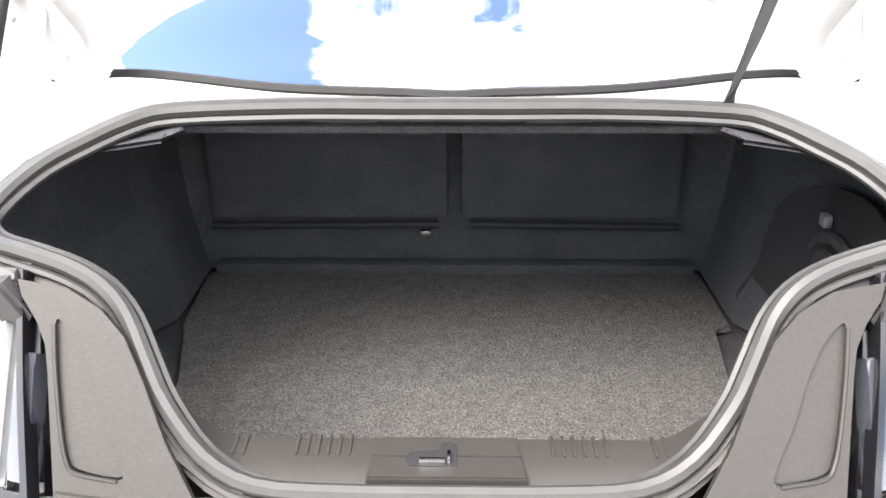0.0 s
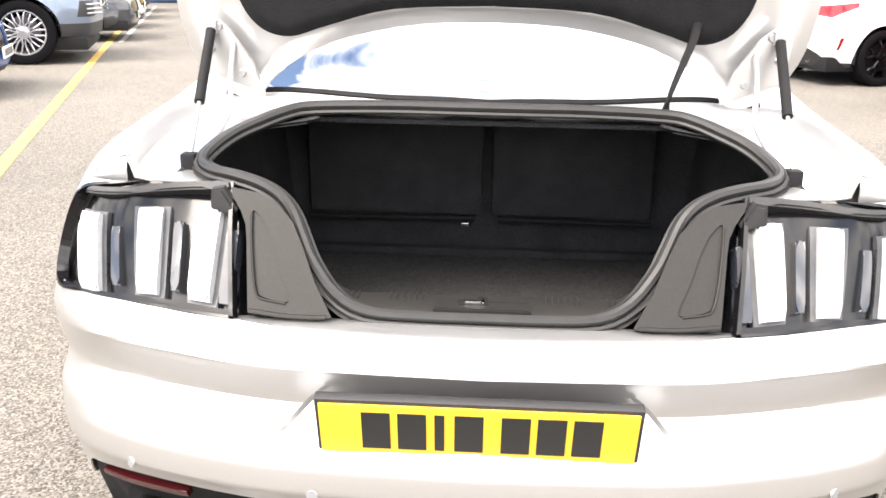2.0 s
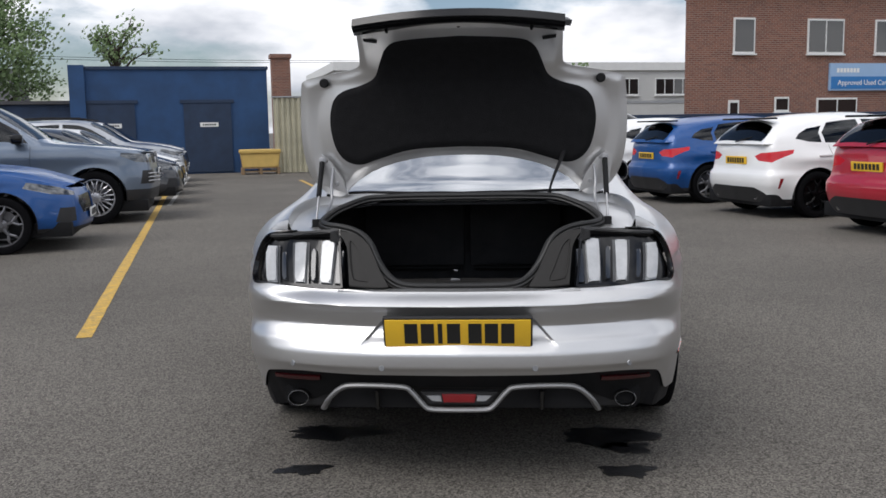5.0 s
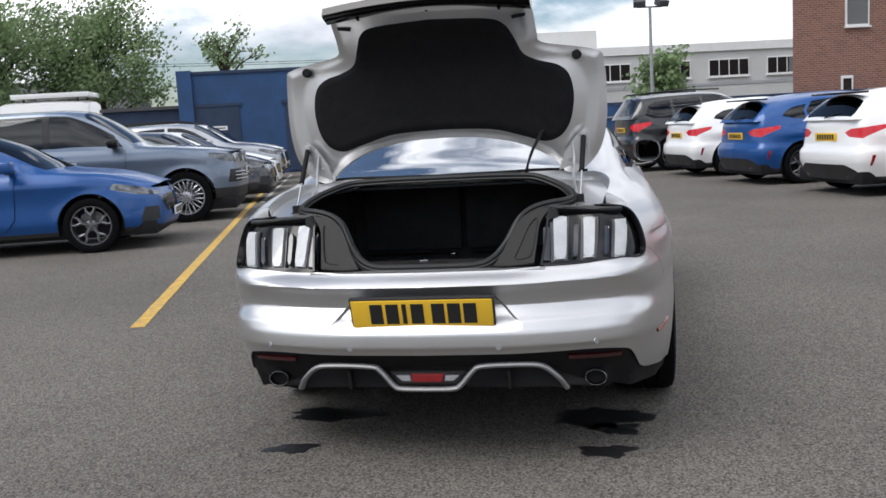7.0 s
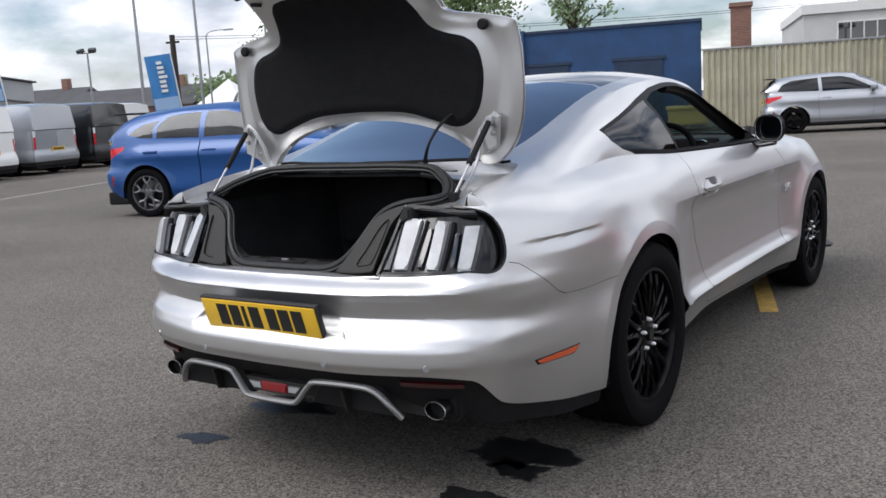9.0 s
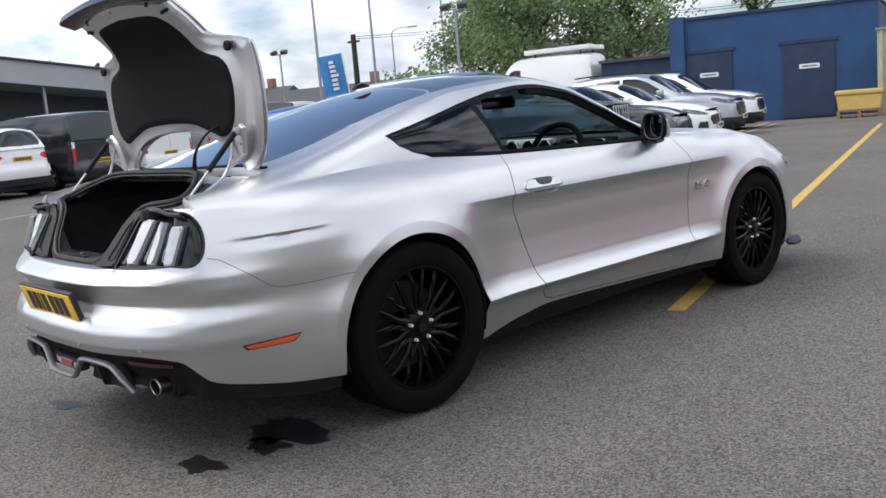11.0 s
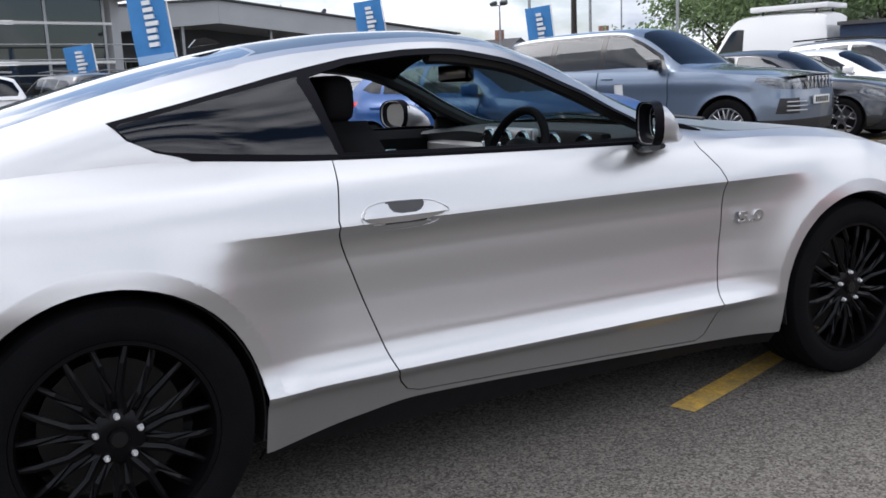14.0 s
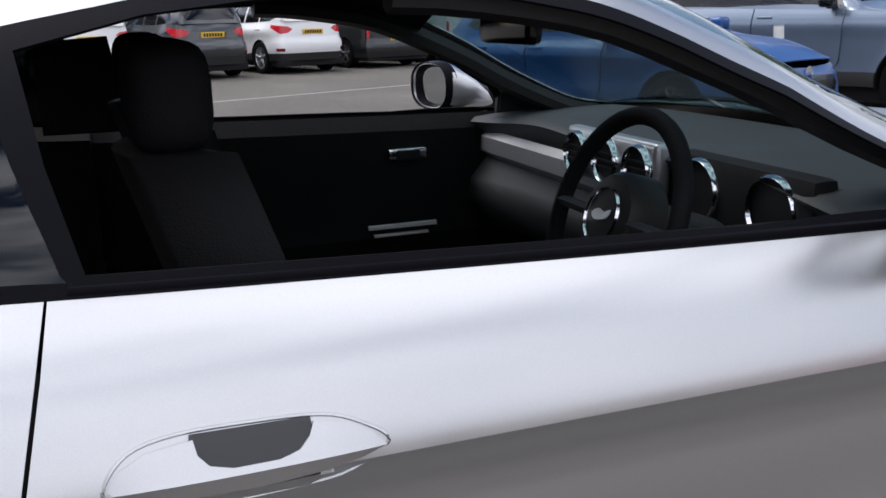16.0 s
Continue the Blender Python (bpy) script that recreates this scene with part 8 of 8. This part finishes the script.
# brick office with windows, door and sign
office = thing("brick_building", "red brick office with white windows and a blue sign", "building", yard(17.9, 27.4))
part("wall", slab([(-1.5, 0.0), (14.0, 0.0), (14.0, 4.2), (1.1, 4.2)], 0.0, 6.4, plane="xy"), BRICK, office, smooth=False)
part("roof_slope", slab([(-1.8, -0.35), (14.3, -0.35), (14.3, 4.5), (1.0, 4.5)], 6.41, 6.75, plane="xy"), ROOF_DARK, office, smooth=False)
for wx, wz, w, h in ((0.9, 3.9, 0.9, 1.3), (4.4, 3.9, 1.6, 1.3), (7.4, 3.9, 1.6, 1.3), (5.0, 1.15, 1.8, 1.1), (8.5, 1.15, 1.8, 1.1)):
    window_unit(office, wx, -0.03, wz, w, h, 2 if w > 1 else 1)
window_unit(office, 2.55, -0.06, 1.75, 0.62, 0.55, 1)
sign = piece("office_sign", office, SIGN_PALE, 4.6, 7.6, -0.10, -0.002, 2.52, 3.55, label="blue office sign reading Approved Used Cars")
piece("sign_band", sign, SIGN_BLUE, 4.65, 7.55, -0.115, -0.101, 2.58, 3.05)
small_door = piece("office_door", office, WHITE_TRIM, 0.30, 0.75, -0.05, -0.002, 0.9, 2.2)
piece("door_pane", small_door, DARK_GLASS, 0.37, 0.68, -0.06, -0.051, 1.4, 2.1, 0.0)
txt = bpy.data.curves.new("sign_text", "FONT")
txt.body, txt.size, txt.extrude, txt.align_x = "Approved Used Cars", 0.27, 0.004, "CENTER"
tmp = bpy.data.objects.new("sign_tmp", txt)
scene.collection.objects.link(tmp)
bpy.context.view_layer.update()
me = bpy.data.meshes.new_from_object(tmp.evaluated_get(bpy.context.evaluated_depsgraph_get()))
bpy.data.objects.remove(tmp)
me.materials.append(PLATE_WHITE)
o = new("sign_lettering", me)
o.parent = sign
o.matrix_basis = pose(6.1, -0.120, 2.73, 90)
bars("sign_bars", 7, 1.0, 0.16, PLATE_WHITE, sign, pose(5.4, -0.102, 3.28))

# showroom: long grey front with a canopy, and a glazed hall beside it
show = thing("showroom", "low grey showroom with a deep dark canopy", "building", yard(-38, 27.0, 0, 90))
# its own x runs along the yard, y away from it
def fascia(x0, z0, x1, z1, drop, y0, y1, name, mat):
    bm = slab([(x0, z0), (x1, z1), (x1, z1 - drop), (x0, z0 - drop)], y0, y1, 0.01)
    return part(name, bm, mat, show, smooth=False)


fascia(-7.0, 5.05, 0.0, 5.65, 1.15, -0.2, 8.0, "fascia", GREY_CLAD)
fascia(0.001, 5.65, 18.0, 4.05, 1.15, -0.2, 8.0, "fascia", GREY_CLAD)
fascia(-7.0, 5.16, 0.0, 5.76, 0.10, -0.35, 8.0, "roof_edge", ROOF_DARK)
fascia(0.001, 5.76, 18.2, 4.16, 0.10, -0.35, 8.0, "roof_edge", ROOF_DARK)
piece("back_wall", show, DARK_CLAD, -7.0, 12.0, 3.0, 3.3, 0.0, 4.4)
piece("side_wall", show, GREY_CLAD, 12.0, 17.9, 0.05, 3.3, 0.0, 3.4)
for px in (-6.5, -2.0, 3.4, 8.0):
    piece("canopy_post", show, GALV, px, px + 0.16, 0.2, 0.36, 0.0, 4.45)
for wx in (-4.2, 1.0, 5.8):
    window_unit(show, wx, 2.96, 0.3, 3.0, 2.5, 3, mat=GALV)
for vx, vh in ((2.5, 0.5), (5.6, 0.9), (6.6, 0.35)):
    part("roof_vent", tube([(vx, 2.0, 4.6), (vx, 2.0, 5.35 - 0.09 * vx + vh)], 0.05, 8), GALV, show)
part("roof_dish", lathe([(0.0, 0.001), (-0.03, 0.15), (-0.10, 0.28), (-0.08, 0.28), (-0.01, 0.15)], 18, "y"), GALV, show, at=pose(8.2, 1.5, 5.35, 25, 0, 20))
hall = thing("glass_hall", "glazed showroom hall with grey frames and a sloping roof", "building", yard(-34.5, 8.0, 0, 90))
piece("floor_band", hall, GREY_CLAD, -9.0, 11.8, 0.0, 10.0, 0.0, 0.45)
part("roof", slab([(-9.5, 7.0), (12.4, 5.6), (12.4, 5.15), (-9.5, 6.5)], -1.2, 10.0, 0.02), GREY_CLAD, hall, smooth=False)
part("end_wall", box(11.4, 11.8, 0.0, 10.0, 0.45, 5.2, 0.01), GREY_CLAD, hall, smooth=False)
for i in range(9):
    x = -9.0 + i * 2.5
    if x < 11.4:
        piece("mullion", hall, GALV, x, x + 0.12, -0.03, 0.12, 0.45, 5.3)
    if x < 11.0:
        for z0, z1 in ((0.5, 2.45), (2.6, 4.05), (4.2, 5.2)):
            piece("glass_pane", hall, DARK_GLASS, x + 0.125, min(x + 2.495, 11.39), 0.02, 0.06, z0, z1, 0.0)
for z in (2.47, 4.07):
    piece("transom", hall, WHITE_TRIM, -9.0, 11.4, -0.05, 0.10, z, z + 0.11)
for z in (2.0, 2.6, 3.2):
    part("hand_rail", tube([(4.0, -1.2, z), (11.8, -1.2, z)], 0.03, 6), GALV, hall)


# ---- poles, lamps, flags ----
def lamp_post(a, b, h, kind, label):
    t = thing("lamp_post", label, "lamp post", yard(a, b))
    part("post", tube([(0, 0, 0), (0, 0, h * 0.5), (0, 0, h)], lambda q: 0.075 - 0.03 * q, 10), GALV, t)
    if kind == "flood":
        part("cross_arm", tube([(-0.42, 0, h), (0.42, 0, h)], 0.03, 8), GALV, t)
        for sx in (1, -1):
            part("flood_lamp", box(-0.19, 0.19, -0.16, 0.12, -0.10, 0.10, 0.02), DARK_CLAD, t, at=pose(sx * 0.36, -0.05, h + 0.12, 25, 0, sx * 20))
    elif kind == "arm":
        part("lamp_arm", tube(smooth_line([(0, 0, h), (0.25, 0, h + 0.22), (0.9, 0, h + 0.30), (1.5, 0, h + 0.28)], 4), 0.035, 8), GALV, t)
        part("lamp_head", box(1.3, 1.95, -0.10, 0.10, h + 0.22, h + 0.32, 0.03), GALV, t)
    return t


def flag(a, b, w, z0, z1, turn=0.0, ford=False):
    t = thing("banner_flag", "blue advertising banner on a white pole", "flag", yard(a, b, 0, turn) @ Matrix.Translation((w + 0.03, 0, 0)) @ Matrix.Rotation(radians(-6), 4, "Y") @ Matrix.Translation((-w - 0.03, 0, 0)), "banner flags")
    part("flag_pole", tube([(w + 0.03, 0, -0.05), (w + 0.03, 0, z1 + 0.02)], lambda q: 0.04 - 0.022 * q, 8), WHITE_TRIM, t)
    bm = bmesh.new()
    rows = []
    for z in steps(z0, z1, 14):
        rows.append([bm.verts.new((x, 0.05 * math.sin(x * 5 + z * 1.7), z)) for x in steps(0.03, w, 6)])
    for p, q in zip(rows, rows[1:]):
        for j in range(6):
            bm.faces.new((p[j], p[j + 1], q[j + 1], q[j]))
    cloth = part("flag_cloth", bm, FLAG_BLUE, t, thick=0.006)
    part("flag_panel", box(0.06, w - 0.01, -0.075, 0.075, z0 + 0.02, z0 + (z1 - z0) * 0.22, 0.0), SIGN_PALE, cloth, smooth=False)
    for i in range(7):
        z = z0 + (z1 - z0) * (0.32 + 0.085 * i)
        wide = (0.62, 0.66, 0.66, 0.74, 0.66, 0.66, 0.66)[6 - i]
        piece("flag_letter_bar", cloth, PLATE_WHITE, w * 0.42, w * wide, -0.085, 0.085, z, z + (z1 - z0) * 0.052, 0.0)
    return t


lamp_post(-13.4, 29.8, 5.0, "flood", "tall grey lamp post with two floodlights")
lamp_post(-30.0, 40.0, 5.1, "flood", "grey lamp post with two floodlights by the showroom")
lamp_post(10.4, 25.2, 4.6, "flood", "grey lamp post with two floodlights beside the low wall")
lamp_post(-29.0, 50.8, 6.5, "arm", "street lamp with a bent arm beyond the yard")
lamp_post(-20.7, 30.7, 8.5, "plain", "tall bare grey pole")
lamp_post(-21.0, 43.0, 8.0, "plain", "tall bare grey pole beyond the vans")
lamp_post(-19.6, 33.5, 8.0, "plain", "tall bare grey pole near the vans")
lamp_post(-24.0, 52.0, 5.2, "flood", "far lamp post with two floodlights")
pole = thing("telegraph_pole", "dark tarred wooden telegraph pole", "pole", yard(-23.4, 37.7))
part("post", tube([(0, 0, 0), (0, 0, 5.4)], lambda q: 0.17 - 0.04 * q, 10), WOOD_POLE, pole)
part("crossbar", box(-0.35, 0.35, -0.06, 0.06, 5.0, 5.1, 0.01), WOOD_POLE, pole)
for dz in (0.0, -0.12):
    wire = thing("overhead_wire", "thin black overhead wire from the wooden pole", "wire", None)
    a, b = U * -23.4 + V * 37.7 + Vector((0, 0, 5.3 + dz)), U * 20.0 + V * 62.0 + Vector((0, 0, 6.5 + dz))
    part("cable", tube([a.lerp(b, t) - Vector((0, 0, 1.4 * 4 * t * (1 - t) * 0.4)) for t in steps(0, 1, 16)], 0.012, 4), RUBBER, wire)
flag(-19.2, 12.3, 1.05, 1.75, 3.85, 40)
flag(-20.0, 20.9, 0.95, 2.2, 3.95, 40)
flag(-17.9, 27.4, 0.95, 1.75, 3.75, 35)
flag(-24.0, 12.6, 0.9, 1.3, 2.7, 40)
flag(-26.0, 6.5, 1.0, 1.4, 3.2, 40)
flag(-25.0, 23.5, 0.9, 1.3, 2.5, 40)

# yellow grit bin on pallets by the store
grit = thing("grit_bin", "yellow grit bin standing on wooden pallets", "bin", yard(0.98, 26.6) @ Matrix.Diagonal((0.76, 0.80, 0.84, 1)))
part("bin_body", slab([(-0.72, 0.26), (0.72, 0.26), (0.80, 0.78), (-0.80, 0.78)], -0.45, 0.45, 0.03), YELLOW_BOX, grit)
part("bin_lid", box(-0.84, 0.84, -0.50, 0.50, 0.782, 0.93, 0.05), YELLOW_BOX, grit)
for z in (0.0, 0.13):
    for y in (-0.45, -0.05, 0.35):
        piece("pallet_board", grit, TIMBER, -0.78, 0.78, y, y + 0.10, z + 0.085, z + 0.125)
    for x in (-0.78, -0.06, 0.66):
        piece("pallet_block", grit, TIMBER, x, x + 0.12, -0.45, 0.45, z, z + 0.084)
# rubbish sacks and cardboard by the low wall
for dx, dy, r, mat, lab in ((0.0, 0.0, 0.34, WHITE_TRIM, "full white rubbish sack by the blue wall"), (-0.42, 0.10, 0.30, TIMBER, "crumpled brown sack by the blue wall")):
    sack = bmesh.new()
    bmesh.ops.create_icosphere(sack, subdivisions=3, radius=r)
    for v in sack.verts:
        k = 1 + 0.22 * noise.noise(v.co * 6 + Vector((dx * 9, 0, 0)))
        v.co = Vector((v.co.x * k, v.co.y * k * 0.8, max(-r * 0.7, v.co.z * k * 1.15)))
    ob = part("rubbish_sack", sack, mat, at=yard(8.55 + dx, 26.4 + dy, r * 0.7))
    tagged(ob, lab, "sack")
piece_box = box(-0.25, 0.25, -0.2, 0.2, 0.0, 0.32, 0.01)
tagged(part("cardboard_box", piece_box, TIMBER, at=yard(8.25, 26.75, 0.0, 15)), "open brown cardboard box by the wall", "box")


# ---- trees ----
BARK = material("bark", (0.065, 0.050, 0.038), rough=0.95, vary=0.3, scale=12.0, bump=0.6, bump_scale=30.0)
LEAF = material("leaves", (0.115, 0.155, 0.075), rough=0.7, second=(0.070, 0.105, 0.045), scale=1.6, spec=0.3)
leaf_nodes = LEAF.node_tree
leaf_geo = leaf_nodes.nodes.new("ShaderNodeNewGeometry")
leaf_mix = leaf_nodes.nodes.new("ShaderNodeMix")
leaf_mix.data_type, leaf_mix.blend_type = "RGBA", "MULTIPLY"
leaf_mix.inputs["Factor"].default_value = 1.0
leaf_rng = leaf_nodes.nodes.new("ShaderNodeMapRange")
leaf_rng.inputs["To Min"].default_value, leaf_rng.inputs["To Max"].default_value = 0.55, 1.5
leaf_base = leaf_nodes.nodes["Principled BSDF"].inputs["Base Color"]
leaf_nodes.links.new(leaf_base.links[0].from_socket, leaf_mix.inputs["A"])
leaf_nodes.links.new(leaf_geo.outputs["Random Per Island"], leaf_rng.inputs["Value"])
leaf_nodes.links.new(leaf_rng.outputs["Result"], leaf_mix.inputs["B"])
leaf_nodes.links.new(leaf_mix.outputs["Result"], leaf_base)
# light passes through the leaves
leaf_thin = leaf_nodes.nodes.new("ShaderNodeBsdfTranslucent")
leaf_nodes.links.new(leaf_mix.outputs["Result"], leaf_thin.inputs["Color"])
leaf_sum = leaf_nodes.nodes.new("ShaderNodeAddShader")
leaf_out = next(n for n in leaf_nodes.nodes if n.type == "OUTPUT_MATERIAL")
leaf_nodes.links.new(leaf_nodes.nodes["Principled BSDF"].outputs["BSDF"], leaf_sum.inputs[0])
leaf_nodes.links.new(leaf_thin.outputs["BSDF"], leaf_sum.inputs[1])
leaf_nodes.links.new(leaf_sum.outputs["Shader"], leaf_out.inputs["Surface"])


def tree(a, b, h, spread, leaves, seed, label, low=0.28, size=0.16, airy=0.0):
    rng = random.Random(seed)
    t = thing("tree", label, "tree", yard(a, b))
    limbs = bmesh.new()
    tube([(0, 0, 0), (0.05 * h * 0.2, 0, h * 0.3), (0, 0.04 * h, h * 0.6), (0.02 * h, 0, h * 0.85)], lambda q: 0.028 * h * (1 - 0.85 * q), 8, bm=limbs)
    tips = []
    for i in range(15):
        z0 = h * (low + (0.80 - low) * i / 15)
        an = i * 2.4 + rng.random()
        ln = spread * (0.55 + 0.5 * rng.random()) * (1.0 - 0.45 * i / 15)
        e = Vector((math.cos(an) * ln, math.sin(an) * ln, z0 + h * (0.10 + 0.14 * rng.random())))
        m = Vector((e.x * 0.5, e.y * 0.5, (z0 + e.z) / 2 + 0.03 * h))
        tube([(0, 0, z0), m, e], lambda q: 0.011 * h * (1 - 0.8 * q), 5, bm=limbs)
        tips += [m, e]
        for k in range(3):
            f = e + Vector((rng.uniform(-1, 1), rng.uniform(-1, 1), rng.uniform(-0.3, 0.8))) * spread * 0.30
            tube([m.lerp(e, 0.6), f], lambda q: 0.004 * h * (1 - 0.7 * q), 4, bm=limbs)
            tips.append(f)
    tips += [Vector((0, 0, h * 0.92)), Vector((0.1 * spread, 0, h * 0.82))]
    part("trunk", limbs, BARK, t)
    verts, faces = [], []
    for i in range(leaves):
        c = rng.choice(tips)
        p = c + Vector((rng.gauss(0, 1), rng.gauss(0, 1), rng.gauss(0, 0.8))) * spread * (0.17 - 0.05 * airy)
        n = Vector((rng.gauss(0, 1), rng.gauss(0, 1), rng.gauss(0, 1))).normalized()
        s = n.orthogonal().normalized() * size * rng.uniform(0.6, 1.3)
        q = n.cross(s) * 0.6
        k = len(verts)
        verts += [p - s, p + q, p + s, p - q]
        faces.append((k, k + 1, k + 2, k + 3))
    me = bpy.data.meshes.new("crown")
    me.from_pydata([tuple(v) for v in verts], [], faces)
    me.materials.append(LEAF)
    o = new("crown", me)
    o.parent = t
    return t


tree(-13.2, 36.5, 7.4, 3.0, 15000, 11, "tall leafy tree behind the parked cars", size=0.095)
tree(-9.6, 39.5, 7.2, 2.7, 13000, 12, "leafy tree beside the blue building", size=0.095)
tree(-17.0, 40.0, 6.6, 2.8, 10000, 13, "leafy tree beyond the vans", size=0.10)
tree(-4.3, 41.0, 6.2, 1.5, 700, 14, "thin young tree above the store roof", low=0.62, size=0.11, airy=1.0)
tree(11.9, 28.2, 3.3, 1.1, 2600, 15, "small bushy tree behind the low wall", size=0.10)
for a, b, r, sd in ((-34.0, 62.0, 3.2, 21), (-28.0, 66.0, 2.6, 22), (-40.0, 64.0, 2.4, 23)):
    tree(a, b, r * 1.3, r, 2600, sd, "round dark tree in the distance", low=0.15, size=0.24)


# ---- far houses and the white marquee ----
def house(a, b, w, d, h, ridge, wall_mat, label):
    t = thing("house", label, "house", yard(a, b))
    piece("wall", t, wall_mat, -w / 2, w / 2, 0, d, 0.0, h)
    part("roof", slab([(-0.3, h), (d / 2, ridge), (d + 0.3, h)], -w / 2 - 0.3, w / 2 + 0.3, 0.02, plane="yz"), ROOF_DARK, t, smooth=False)
    for i in range(3):
        window_unit(t, -w / 2 + (i + 0.7) * w / 3.2, -0.03, h - 1.5, 1.0, 1.0, 2)
    part("chimney", box(w * 0.25, w * 0.25 + 0.6, d / 2 - 0.3, d / 2 + 0.3, ridge - 0.4, ridge + 0.8, 0.02), BRICK, t)
    return t


house(-42.0, 60.0, 12.0, 7.0, 2.5, 4.1, BRICK, "low brick house with a dark roof in the distance")
house(-54.0, 62.0, 10.0, 7.0, 2.6, 4.6, BRICK, "brick house with a dark roof in the distance")
house(-20.0, 63.0, 14.0, 8.0, 3.2, 6.0, PALE_WALL, "pale gabled hall in the distance")
tent = thing("marquee", "white pointed marquee in the distance", "tent", yard(-30.0, 55.0))
cone = bmesh.new()
apex = cone.verts.new((0, 0, 3.9))
rim = [cone.verts.new((2.3 * math.cos(x), 2.3 * math.sin(x), 2.3)) for x in steps(0, 2 * math.pi, 8)[:-1]]
foot_ring = [cone.verts.new((2.3 * math.cos(x), 2.3 * math.sin(x), 0.0)) for x in steps(0, 2 * math.pi, 8)[:-1]]
for i in range(8):
    cone.faces.new((apex, rim[i], rim[(i + 1) % 8]))
    cone.faces.new((rim[i], foot_ring[i], foot_ring[(i + 1) % 8], rim[(i + 1) % 8]))
part("canvas", cone, WHITE_TRIM, tent, smooth=False, thick=0.02)
# plain unseen blocks, added behind the camera and along the yard's back
for n, (a, b, w, turn) in enumerate(((0.0, -32.0, 70.0, 0.0), (34.0, 0.0, 46.0, 90.0))):
    back = thing("office_block", "plain brick block added out of view to close the yard", "building", yard(a, b, 0, turn))
    # height chosen for how the coupe's side mirrors the added block
    piece("wall", back, BRICK, -w / 2, w / 2, -6.0, 0.0, 0.0, 2.8)
    piece("roof_edge", back, GREY_CLAD, -w / 2 - 0.1, w / 2 + 0.1, -6.1, 0.1, 2.81, 3.05)
